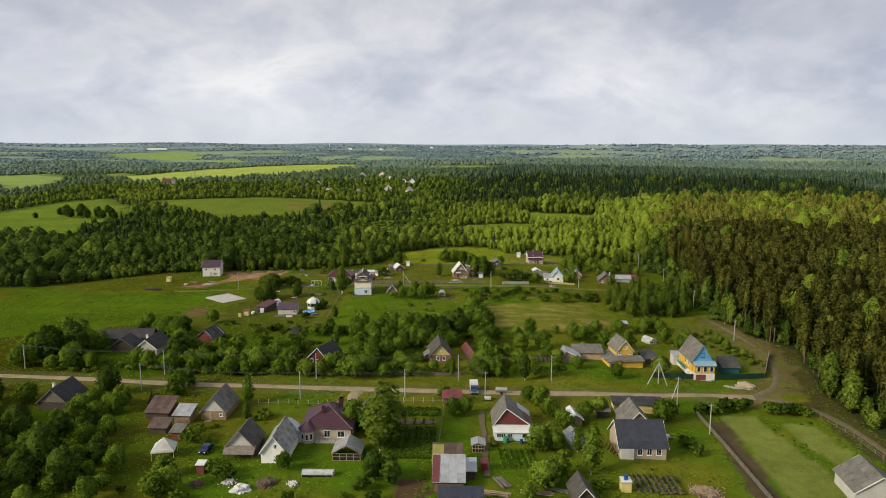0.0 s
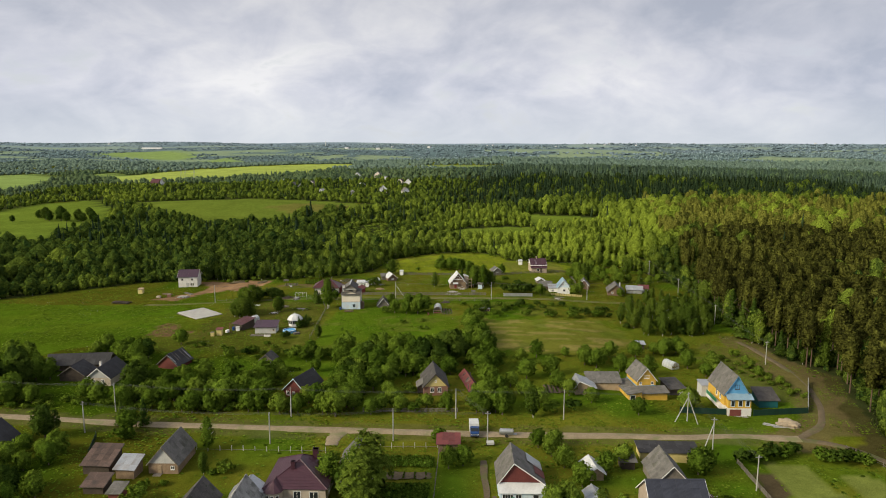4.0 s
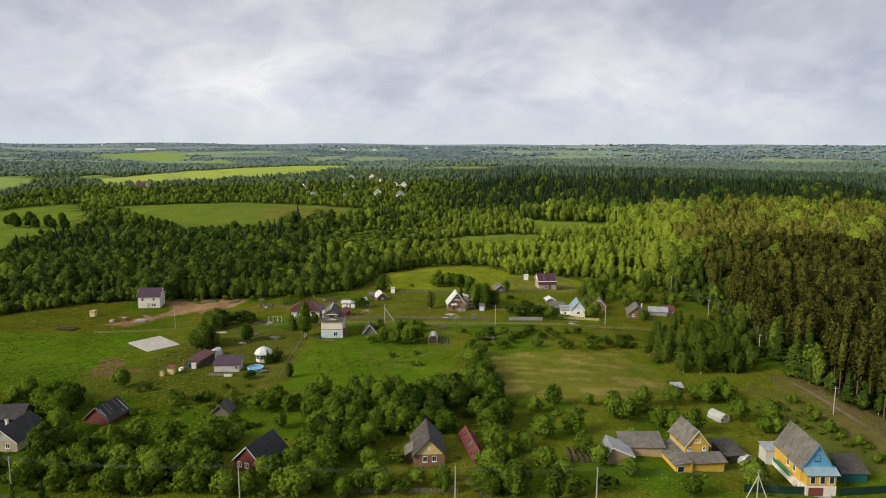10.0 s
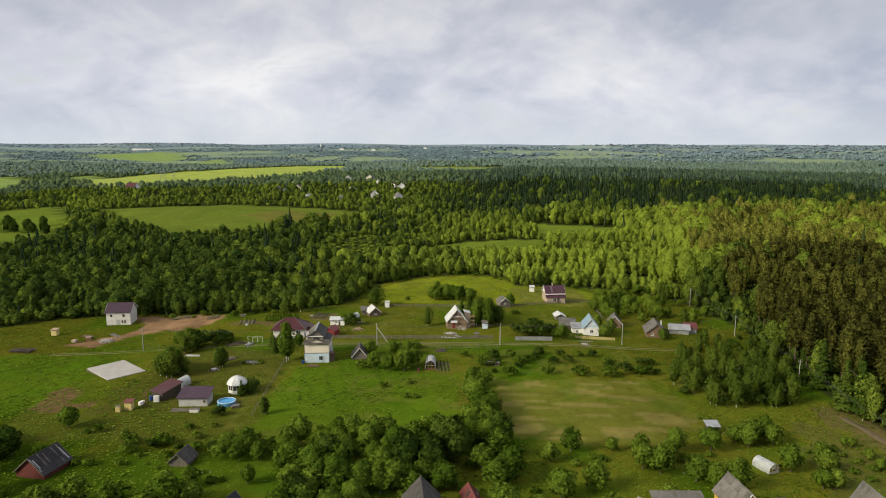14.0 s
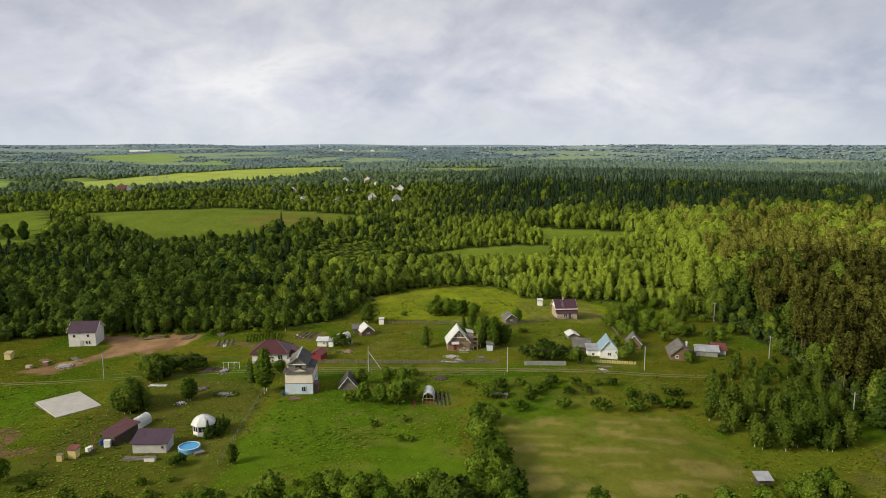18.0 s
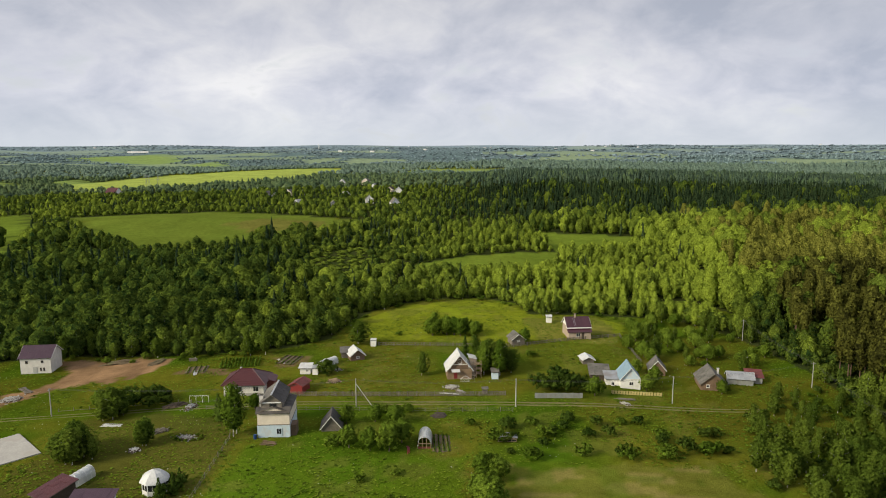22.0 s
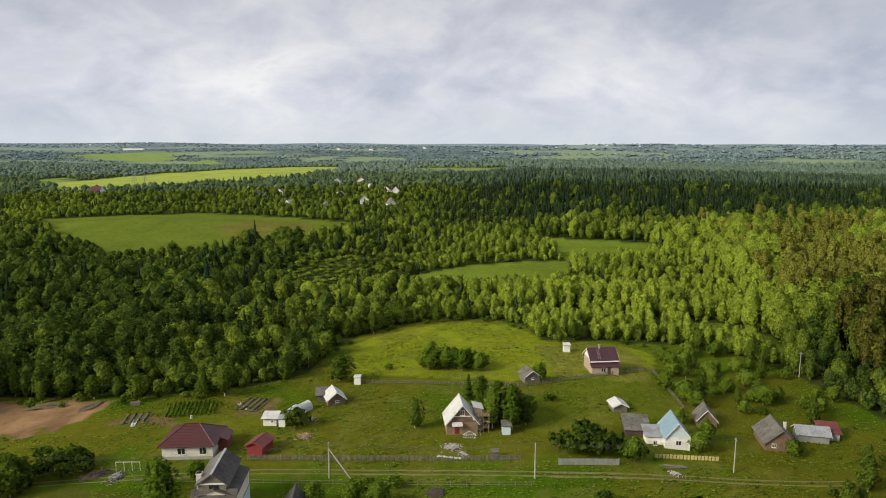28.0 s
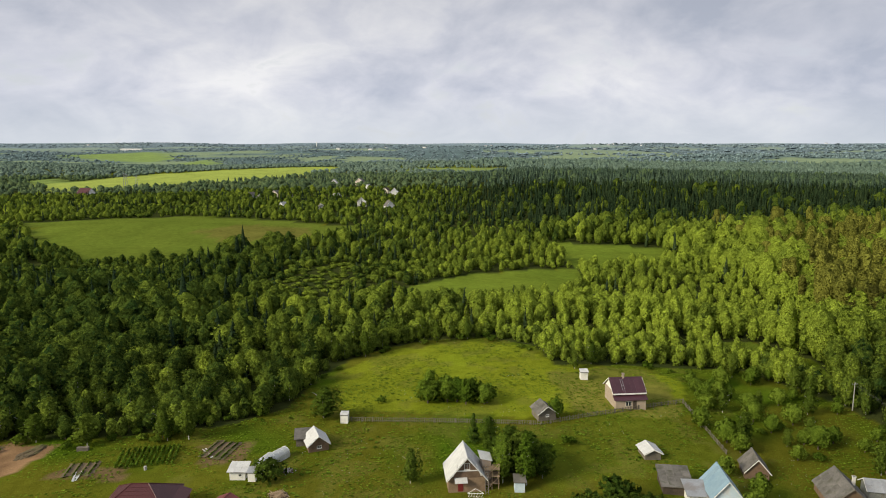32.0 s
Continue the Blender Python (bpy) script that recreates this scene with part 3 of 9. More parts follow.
def make_ground():
    xs = axis_steps((-150, 120), 1.5, (growing(-150, -1, 2, 1.07, 5200), growing(120, 1, 2, 1.07, 5200)))
    ys = axis_steps((95, 440), 1.5, (growing(95, -1, 4, 1.5, 900), growing(440, 1, 2, 1.045, 5200)))
    X, Y = np.meshgrid(xs, ys)
    wob = lambda s, k: (value_noise(X, Y, s, k) - 0.5)
    Xw, Yw = X + 5 * wob(9, 3) + 2.5 * wob(3, 4), Y + 5 * wob(9, 5) + 2.5 * wob(3, 6)
    near = (X > -160) & (X < 130) & (Y < 450)
    Z = land(X, Y) + np.where(near, 0.24 * wob(14, 7) + 0.1 * wob(5, 8), 0)
    col = np.zeros((*X.shape, 3))
    lush, olive, tall = np.array((0.062, 0.116, 0.007)), np.array((0.118, 0.122, 0.013)), np.array((0.08, 0.15, 0.008))
    k = smooth(value_noise(X, Y, 22, 11) * 0.6 + value_noise(X, Y, 7, 12) * 0.4, 0.25 - 0.1 * smooth(Y, 284, 310), 0.75 - 0.12 * smooth(Y, 284, 310))[..., None]
    col[:] = lush * (1 - k) + olive * k

    def lay(mask, c, soft=1.0):
        col[mask] = np.array(c) * soft + col[mask] * (1 - soft)

    # ground colour darker in the west, strongest in the southwest
    west_dark = (0.4 * smooth(-Xw, 30, 75) * (1 - smooth(Yw, 246, 274)) + 0.2 * smooth(-Xw, 95, 135))[..., None]
    col[:] = col * (1 - west_dark)
    col[:] = col * (1 - 0.14 * smooth(Yw, 280, 300) * (1 - smooth(Yw, 372, 392)) - 0.12 * smooth(Xw, 52, 72) * smooth(Yw, 270, 300))[..., None]
    lay(inside(Xw, Yw, LEFT_MEADOW), tall * 0.85, 0.7)
    lay(inside(Xw, Yw, CENTRE_MEADOW), tall * 0.9, 0.75)
    lay(inside(Xw, Yw, NORTH_MEADOW), (0.185, 0.225, 0.015), 0.8)
    lay(inside(Xw, Yw, MOWN), (0.13, 0.136, 0.022), 0.85)
    hay = inside(Xw, Yw, MOWN) & (value_noise(X * 0.35 + Y * 0.2, Y * 1.3, 3.0, 26) > 0.6)
    lay(hay, (0.225, 0.185, 0.06), 0.6)
    bare = inside(Xw, Yw, MOWN) & (value_noise(X, Y, 4.5, 27) > 0.72)
    lay(bare, (0.08, 0.115, 0.012), 0.6)
    lay(inside(Xw, Yw, LOT_A), (0.074, 0.074, 0.017), 0.7)
    lay(inside(Xw, Yw, [(-104, 236), (-46, 238), (-47, 256), (-104, 254)]), (0.074, 0.084, 0.013), 0.7)
    lay(inside(Xw, Yw, HILL_FIELD), (0.11, 0.15, 0.022), 0.9)
    lay(inside(Xw, Yw, [(-150, 735), (-105, 715), (-100, 680), (-150, 660), (-185, 690)]), (0.15, 0.12, 0.035), 0.55)
    lay(inside(Xw, Yw, LEFT_FIELD), (0.115, 0.165, 0.022), 0.9)
    lay(inside(Xw, Yw, FAR_FIELD), (0.28, 0.34, 0.075), 0.95)
    for f in (STRIP_A, STRIP_B, STRIP_C):
        lay(inside(Xw, Yw, f), (0.125, 0.175, 0.022), 0.9)
    lay(inside(X + 0.6 * wob(3, 4), Y + wob(4, 5), EAST_STRIP_A), (0.14, 0.165, 0.036), 0.95)
    lay(inside(X + 0.6 * wob(3, 4), Y + wob(4, 5), EAST_STRIP_B), (0.14, 0.165, 0.036), 0.95)
    lay(inside(X + 0.8 * wob(3, 4), Y + wob(4, 5), EAST_SOIL), (0.075, 0.055, 0.033), 0.95)
    dig = (0.55 + 0.75 * value_noise(X, Y, 4.5, 23) + 0.35 * value_noise(X, Y, 2.2, 24))[..., None] * np.array((0.20, 0.125, 0.068))
    pit = inside(Xw, Yw, DUG) & (value_noise(X, Y, 6, 25) > 0.16)
    col[pit] = dig[pit]
    lay(inside(X + 1.2 * wob(3, 4), Y + 1.5 * wob(4, 5), [(-106, 255), (-106.5, 273), (-100, 269), (-97.5, 260), (-91, 261), (-90, 257.5), (-99, 253)]), (0.14, 0.088, 0.045), 0.95)
    # needle litter at the pines' foot, with their shade darkened into its colour
    shaded_litter = near_line(X, Y, [(112, 262), (112, 222), (107, 200), (102, 178), (100, 160), (101, 110)])
    lay((shaded_litter < 9 + 6 * wob(6, 22)) & near & (X > 90), (0.055, 0.046, 0.02), 0.85)
    lay(inside(X + 0.6 * wob(3, 4), Y + wob(4, 5), [(-11.5, 127), (-4.8, 127), (-4.4, 119), (-11.2, 119)]), (0.075, 0.043, 0.03), 0.95)
    for patch_of_soil in SOIL_PATCHES:
        lay(inside(X + 1.5 * wob(3, 4), Y + 1.5 * wob(4, 5), patch_of_soil), (0.15, 0.1, 0.055), 0.85)
    lay(inside(Xw, Yw, LAWN), (0.095, 0.118, 0.011), 0.8)
    lay(inside(Xw, Yw, YARD), (0.125, 0.125, 0.028), 0.7)
    lay(inside(Xw, Yw, [(30, 371), (56, 371), (60, 388), (46, 398), (31, 392)]), (0.19, 0.185, 0.036), 0.65)
    dry = (value_noise(X, Y, 6, 28) * 0.6 + value_noise(X, Y * 0.6, 2.5, 29) * 0.4 > 0.62) & near & (Y > 236) & ~inside(X, Y, MOWN)
    lay(dry & (X > -60) & (X < 70), (0.135, 0.135, 0.028), 0.4)
    d = near_line(X, Y, ROAD)
    lay((d < 4.5 + 3 * wob(6, 20)) & near, (0.10, 0.10, 0.032), 0.6)
    lay(inside(Xw, Yw, [(76, 201), (92, 201), (97, 216), (94, 250), (88, 257), (78, 240)]), (0.1, 0.096, 0.027), 0.65)
    d = near_line(X, Y, SIDE_TRACK)
    lay((d < 6.5 + 6 * wob(6, 21)) & near, (0.125, 0.098, 0.042), 0.75)
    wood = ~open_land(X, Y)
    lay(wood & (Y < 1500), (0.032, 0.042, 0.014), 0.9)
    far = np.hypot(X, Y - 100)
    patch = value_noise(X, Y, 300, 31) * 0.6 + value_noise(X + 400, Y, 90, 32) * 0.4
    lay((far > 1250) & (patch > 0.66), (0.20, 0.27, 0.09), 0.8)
    # far plain colours with distance haze painted in, blue-grey towards the horizon
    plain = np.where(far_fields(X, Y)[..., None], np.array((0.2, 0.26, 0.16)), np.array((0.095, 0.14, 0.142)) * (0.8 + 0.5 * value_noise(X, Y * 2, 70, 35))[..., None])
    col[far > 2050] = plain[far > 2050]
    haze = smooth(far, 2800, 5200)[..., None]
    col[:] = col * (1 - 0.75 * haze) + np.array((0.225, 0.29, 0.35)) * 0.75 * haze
    for f in UPPER_MEADOWS:
        lay(inside(X, Y, f), (0.20, 0.28, 0.08), 0.9)
    lay(inside(Xw, Yw, FAR_FIELD), (0.28, 0.34, 0.075), 0.95)
    lay(inside(X, Y, [(-300, 1235), (-262, 1234), (-225, 1340), (-262, 1330)]), (0.36, 0.30, 0.12), 0.9)
    ny, nx = X.shape
    ids = np.arange(nx * ny).reshape(ny, nx)
    quads = np.stack([ids[:-1, :-1], ids[:-1, 1:], ids[1:, 1:], ids[1:, :-1]], -1).reshape(-1, 4)
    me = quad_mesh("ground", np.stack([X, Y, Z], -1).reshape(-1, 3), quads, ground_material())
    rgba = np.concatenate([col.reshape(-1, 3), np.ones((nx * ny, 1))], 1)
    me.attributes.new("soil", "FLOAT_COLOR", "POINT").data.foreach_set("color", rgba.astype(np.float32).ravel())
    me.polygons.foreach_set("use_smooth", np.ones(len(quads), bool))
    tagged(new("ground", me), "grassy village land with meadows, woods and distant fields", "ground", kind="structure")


make_ground()


def resampled(line, step):
    pts, out = [Vector((*p, 0)) for p in line], []
    for a, b in zip(pts, pts[1:]):
        n = max(1, int((b - a).length / step))
        out += [a.lerp(b, k / n) for k in range(n)]
    return out + [pts[-1]]


def track(name, line, width, label, lift=0.17, key="road"):
    """A worn two-rut track laid over the ground."""
    mids = resampled(line, 2.0)
    for _ in range(3):
        mids = [mids[0]] + [(a + 2 * b + c) / 4 for a, b, c in zip(mids, mids[1:], mids[2:])] + [mids[-1]]
    r = random.Random(5)
    verts, quads = [], []
    across = (-0.5, -0.36, -0.16, 0.0, 0.16, 0.36, 0.5)
    dips = (-0.2, 0.0, -0.02, 0.07, -0.02, 0.0, -0.2)
    for k, p in enumerate(mids):
        q = (mids[min(k + 1, len(mids) - 1)] - mids[max(k - 1, 0)]).normalized()
        side = Vector((-q.y, q.x, 0))
        wide = width * (1 + 0.2 * noise.noise(p * 0.13))
        for u, dz in zip(across, dips):
            v = p + side * (u * wide + 0.2 * r.uniform(-1, 1) * (abs(u) > 0.4))
            verts.append((v.x, v.y, gz(v.x, v.y) + lift + dz))
    n = len(across)
    for k in range(len(mids) - 1):
        for j in range(n - 1):
            quads.append((k * n + j, (k + 1) * n + j, (k + 1) * n + j + 1, k * n + j + 1))
    me = quad_mesh(name, np.array(verts), np.array(quads), M[key])
    tagged(new(name, me), label, "road", kind="structure")


track("road", ROAD, 3.1, "pale sandy village road with worn wheel ruts")
track("driveway", [(-26.5, 169), (-27, 173), (-25.5, 177)], 3.4, "short sandy driveway off the road", 0.15)
track("side_track", SIDE_TRACK, 2.0, "brown farm track along the pine wood", 0.1, "dirt")
for shift in (0.0, 1.7):
    track("path_rut", [(px, py + shift) for px, py in ((-128, 302), (-101.7, 305.5), (-78, 308), (-40.5, 313), (0, 313.4), (40, 312.8), (81, 314))], 0.5, "faint worn wheel rut in the field grass", 0.13, "rut")
track("field_track", FIELD_TRACK, 2.4, "brown farm track beside the east fields", 0.1, "dirt")

# ---- buildings ----
SHEETS = {}


def sheet_mesh(w, l, key):
    k = (round(w, 2), round(l, 2), key)
    if k not in SHEETS:
        SHEETS[k] = link("sheet", boxed(-w / 2 + 0.004, w / 2 - 0.004, -0.06, l, 0, 0.025), M[key])
    return SHEETS[k]


def lay_sheets(roof, key, origin, right, up, wide, tall, piece, seed):
    """Covers a slope with overlapping sheets, each a piece of its own."""
    r = random.Random(seed)
    nu, nv = max(1, round(wide / piece[0])), max(1, round(tall / piece[1]))
    pw, pl = wide / nu, tall / nv
    me = sheet_mesh(pw, pl, key)
    right, up = Vector(right).normalized(), Vector(up).normalized()
    out = right.cross(up).normalized()
    basis = Matrix((right, up, out)).transposed().to_4x4()
    for i in range(nu):
        for j in range(nv):
            p = Vector(origin) + right * ((i + 0.5) * pw) + up * (j * pl) + out * (0.05 + 0.02 * ((i + j) % 2))
            tilt = Matrix.Rotation(radians((r.uniform(-0.8, 0.8) - 0.5) * min(1.0, 1.6 / pl)) , 4, "X") @ Matrix.Rotation(radians(r.uniform(-0.7, 0.7)), 4, "Z")
            part("sheet", me, None, roof, at=Matrix.Translation(p) @ basis @ tilt)


def slab(origin, right, up, wide, tall, thick=0.1):
    right, up = Vector(right).normalized() * wide, Vector(up).normalized() * tall
    out = right.cross(up).normalized() * thick
    o = Vector(origin)
    bm = bmesh.new()
    v = [bm.verts.new(p) for p in (o - out, o + right - out, o + right + up - out, o + up - out, o, o + right, o + right + up, o + up)]
    for f in ((3, 2, 1, 0), (4, 5, 6, 7), (0, 1, 5, 4), (1, 2, 6, 5), (2, 3, 7, 6), (3, 0, 4, 7)):
        bm.faces.new([v[k] for k in f])
    return bm


WINDOWS = {}


def window(parent, face, u, z, w, h, W, D, frame_key="white_paint", bars=1):
    """A window with a proud frame and a dark pane."""
    k = (w, h, frame_key, bars)
    if k not in WINDOWS:
        bm = bmesh.new()
        t = 0.09
        box(bm, -w / 2, w / 2, -0.07, 0.03, 0, t)
        box(bm, -w / 2, w / 2, -0.07, 0.03, h - t, h)
        box(bm, -w / 2, -w / 2 + t, -0.07, 0.03, t, h - t)
        box(bm, w / 2 - t, w / 2, -0.07, 0.03, t, h - t)
        for b in range(bars):
            c = -w / 2 + (b + 1) * w / (bars + 1)
            box(bm, c - 0.03, c + 0.03, -0.05, 0.02, t, h - t)
        box(bm, -w / 2 - 0.06, w / 2 + 0.06, -0.14, 0.0, -0.07, -0.005)
        WINDOWS[k] = (link("window", bm, M[frame_key]), link("pane", boxed(-w / 2 + t, w / 2 - t, -0.025, -0.012, t, h - t), M["glass"]))
    fm, pm = WINDOWS[k]
    at = {"f": pose(u, 0, z), "l": pose(-W / 2, u, z, 0, 0, -90), "r": pose(W / 2, u, z, 0, 0, 90), "b": pose(u, D, z, 0, 0, 180)}[face]
    part("pane", pm, None, part("window", fm, None, parent, at=at))


def door(parent, u, w, h, key, z=0.0, face="f", W=0, D=0):
    bm = boxed(-w / 2, w / 2, -0.06, 0.02, 0, h)
    box(bm, -w / 2 + 0.12, w / 2 - 0.12, -0.085, -0.055, h * 0.12, h * 0.45)
    box(bm, -w / 2 + 0.12, w / 2 - 0.12, -0.085, -0.055, h * 0.52, h * 0.9)
    at = {"f": pose(u, 0, z), "l": pose(-W / 2, u, z, 0, 0, -90), "r": pose(W / 2, u, z, 0, 0, 90)}[face]
    part("door", bm, M[key], parent, at=at)


def chimney(parent, x, y, z, h, key="white_brick", s=0.5):
    bm = boxed(-s / 2, s / 2, -s / 2, s / 2, -0.6, h)
    box(bm, -s / 2 - 0.07, s / 2 + 0.07, -s / 2 - 0.07, s / 2 + 0.07, h - 0.16, h)
    part("chimney", bm, M[key], parent, at=pose(x, y, z))


house_count = 0
FOOTPRINTS = []


def house(name, label, x, y, w, d, eave, ridge, axis="y", wall="old_boards", roof="slate", gable=None, rot=0.0, over=0.45, piece=(1.4, 1.8),
          wins=(), plinth=0.0, plinth_key="concrete", cat="house", trim="white_paint", chim=None, group="", roof_label="", half=0.5):
    """A building whose front wall stands centred on x, y. axis: way of the ridge (y, x), 'shed' for one slope, 'hip' for four."""
    global house_count
    house_count += 1
    th = thing(name, x, y, rot, label=label, category=cat, group=group)
    turn = radians(rot)
    FOOTPRINTS.append((x - d / 2 * math.sin(turn), y + d / 2 * math.cos(turn), math.hypot(w, d) / 2))
    W2 = w / 2
    ax = (half - 0.5) * w
    if axis == "y":
        body = prism([(-W2, -0.5), (W2, -0.5), (W2, eave), (ax, ridge), (-W2, eave)], 0, d)
    elif axis == "x":
        body = prism([(0, -0.5), (d, -0.5), (d, eave), (d * half, ridge), (0, eave)], -W2, W2, "x")
    elif axis == "shed":
        body = prism([(0, -0.5), (d, -0.5), (d, ridge), (0, eave)], -W2, W2, "x")
    else:
        body = boxed(-W2, W2, 0, d, -0.5, eave)
    part("wall", body, M[wall], th)
    if plinth:
        part("plinth", boxed(-W2 - 0.05, W2 + 0.05, -0.05, d + 0.05, -0.5, plinth), M[plinth_key], th)
    if gable and axis == "y":
        for s, nm in ((-0.04, "gable"), (d, "gable")):
            part(nm, prism([(-W2, eave), (W2, eave), (ax, ridge)], s, s + 0.04), M[gable], th)
    if gable and axis == "x":
        for s in (-W2 - 0.04, W2):
            part("gable", prism([(0, eave), (d, eave), (d * half, ridge)], s, s + 0.04, "x"), M[gable], th)
    o = over
    if axis == "y":
        rise = ridge - eave
        for sgn in (-1, 1):
            run = abs(sgn * W2 - ax)
            ln = math.hypot(run, rise)
            k = o / ln
            low = eave - rise * k
            org = (sgn * (W2 + run * k), -o if sgn > 0 else d + o, low + 0.03)
            right, up = (0, sgn, 0), (-sgn * run, 0, rise)
            rf = part("roof", slab(org, right, up, d + 2 * o, ln + o), M["old_boards"], th, roof_label)
            lay_sheets(rf, roof, org, right, up, d + 2 * o, ln + o + 0.03, piece, house_count * 3 + sgn)
            for s in (-o - 0.05, d + o):
                pts = [(sgn * (W2 + run * k), low - 0.14), (sgn * (W2 + run * k), low + 0.08), (ax, ridge + 0.1), (ax, ridge - 0.12)]
                part("verge_board", prism(pts, s, s + 0.05), M[trim], th)
        part("ridge_cap", prism([(ax - 0.22, ridge + 0.0), (ax, ridge + 0.16), (ax + 0.22, ridge + 0.0)], -o - 0.03, d + o + 0.03), M[roof], th)
    elif axis in ("x", "shed"):
        slopes = ((0, d * half, 1), (d, d * half, -1)) if axis == "x" else ((0, d, 1),)
        for y0, y1, sgn in slopes:
            run, rise = abs(y1 - y0), ridge - eave
            ln = math.hypot(run, rise)
            k = o / ln
            org = (-W2 - o if sgn > 0 else W2 + o, y0 - sgn * run * k, eave - rise * k + 0.03)
            right, up = (sgn, 0, 0), (0, sgn * run, rise)
            tall = ln + o + (o if axis == "shed" else 0)
            rf = part("roof", slab(org, right, up, w + 2 * o, tall), M["old_boards"], th, roof_label)
            lay_sheets(rf, roof, org, right, up, w + 2 * o, tall + 0.03, piece, house_count * 3 + sgn)
        if axis == "x":
            part("ridge_cap", prism([(d * half - 0.22, ridge), (d * half, ridge + 0.16), (d * half + 0.22, ridge)], -W2 - o, W2 + o, "x"), M[roof], th)
            for s in (-W2 - o - 0.05, W2 + o):
                for y0 in (0, d):
                    rise = (ridge - eave) / (abs(d * half - y0) or 1)
                    e = y0 - o if y0 == 0 else d + o
                    pts = [(e, eave - rise * o - 0.14), (e, eave - rise * o + 0.08), (d * half, ridge + 0.1), (d * half, ridge - 0.12)]
                    part("verge_board", prism(pts, s, s + 0.05, "x"), M[trim], th)
    else:
        hip_roof(th, w, d, eave, ridge, o, roof)
    for win in wins:
        window(th, *win[:5], w, d, *win[5:])
    if chim:
        chimney(th, *chim)
    return th


def hip_roof(th, w, d, eave, ridge, o, roof, flat=0.15):
    """Four slopes meeting in a short ridge, each slope a solid panel with courses."""
    W2 = w / 2 + o
    f, b = -o, d + o
    cut = min(W2, (b - f) / 2) * (1 - flat)
    if w >= d:
        r0, r1 = Vector((-W2 + cut, (f + b) / 2, ridge)), Vector((W2 - cut, (f + b) / 2, ridge))
    else:
        r0, r1 = Vector((0, f + cut, ridge)), Vector((0, b - cut, ridge))
    c = [Vector((-W2, f, eave)), Vector((W2, f, eave)), Vector((W2, b, eave)), Vector((-W2, b, eave))]
    sides = ((c[0], c[1], r1, r0), (c[1], c[2], r1, r1), (c[2], c[3], r0, r1), (c[3], c[0], r0, r0)) if w >= d else ((c[0], c[1], r0, r0), (c[1], c[2], r1, r0), (c[2], c[3], r1, r1), (c[3], c[0], r0, r1))
    for p0, p1, p2, p3 in sides:
        bm = bmesh.new()
        n = max(3, round((p3 - p0).length / 0.9))
        nrm = (p1 - p0).cross(p3 - p0).normalized()
        for k in range(n):
            a, b2 = k / n, (k + 1) / n
            lo0, lo1, hi0, hi1 = p0.lerp(p3, a), p1.lerp(p2, a), p0.lerp(p3, b2), p1.lerp(p2, b2)
            top, under = nrm * 0.06, nrm * -0.05
            ring = [lo0 + top, lo1 + top, hi1 + nrm * 0.015, hi0 + nrm * 0.015]
            low = [lo0 + under, lo1 + under, hi1 + under, hi0 + under]
            t = [bm.verts.new(v) for v in ring]
            q = [bm.verts.new(v) for v in low]
            faces = ((t[0], t[1], t[2], t[3]), (q[0], q[3], q[2], q[1]), (t[0], q[0], q[1], t[1]))
            for fc in faces:
                bm.faces.new(fc)
        bmesh.ops.remove_doubles(bm, verts=bm.verts[:], dist=0.0005)
        part("roof_slope", bm, M[roof], th)
    for p, q in ((c[0], r0), (c[1], r1 if w >= d else r0), (c[2], r1), (c[3], r0 if w >= d else r1), (r0, r1)):
        if (q - p).length > 0.1:
            part("hip_cap", rod(bmesh.new(), p + Vector((0, 0, 0.05)), q + Vector((0, 0, 0.07)), 0.09, 0.09, 5), M[roof], th)

# ---- plants ----
def leaf_quads(r, centres, radii, count, size, flat=1.0, up=0.25, heart=None):
    """Cupped leaf clumps strewn over the skins of several lobes: their corners, and the way each one faces out of the crown."""
    centres, radii = np.asarray(centres, float), np.asarray(radii, float)
    w = radii**2 / (radii**2).sum()
    pick = r.choice(len(radii), count, p=w)
    u = r.normal(size=(count, 3))
    u[:, 2] += up
    u /= np.linalg.norm(u, axis=1, keepdims=True)
    pos = centres[pick] + u * (radii[pick] * r.uniform(0.7, 1.08, count))[:, None] * (1, 1, flat)
    nrm = u + 0.55 * r.normal(size=(count, 3))
    nrm[:, 2] += 0.3
    nrm /= np.linalg.norm(nrm, axis=1, keepdims=True)
    t = np.cross(nrm, r.normal(size=(count, 3)))
    t /= np.linalg.norm(t, axis=1, keepdims=True)
    b = np.cross(nrm, t)
    s = (size * r.uniform(0.55, 1.25, count))[:, None]
    k = r.uniform(0.6, 1.0, (count, 1))
    q = np.stack([pos + t * s, pos + b * s * k - nrm * s * 0.35, pos - t * s, pos - b * s * k - nrm * s * 0.35], 1)
    mid = np.average(centres, axis=0, weights=radii) if heart is None else np.array(heart)
    out = pos - mid
    out /= np.linalg.norm(out, axis=1, keepdims=True) + 1e-6
    face = 0.75 * u + 0.55 * out + 0.22 * r.normal(size=(count, 3)) + (0, 0, 0.25)
    face /= np.linalg.norm(face, axis=1, keepdims=True)
    return q.reshape(-1, 3), np.repeat(face, 4, axis=0)


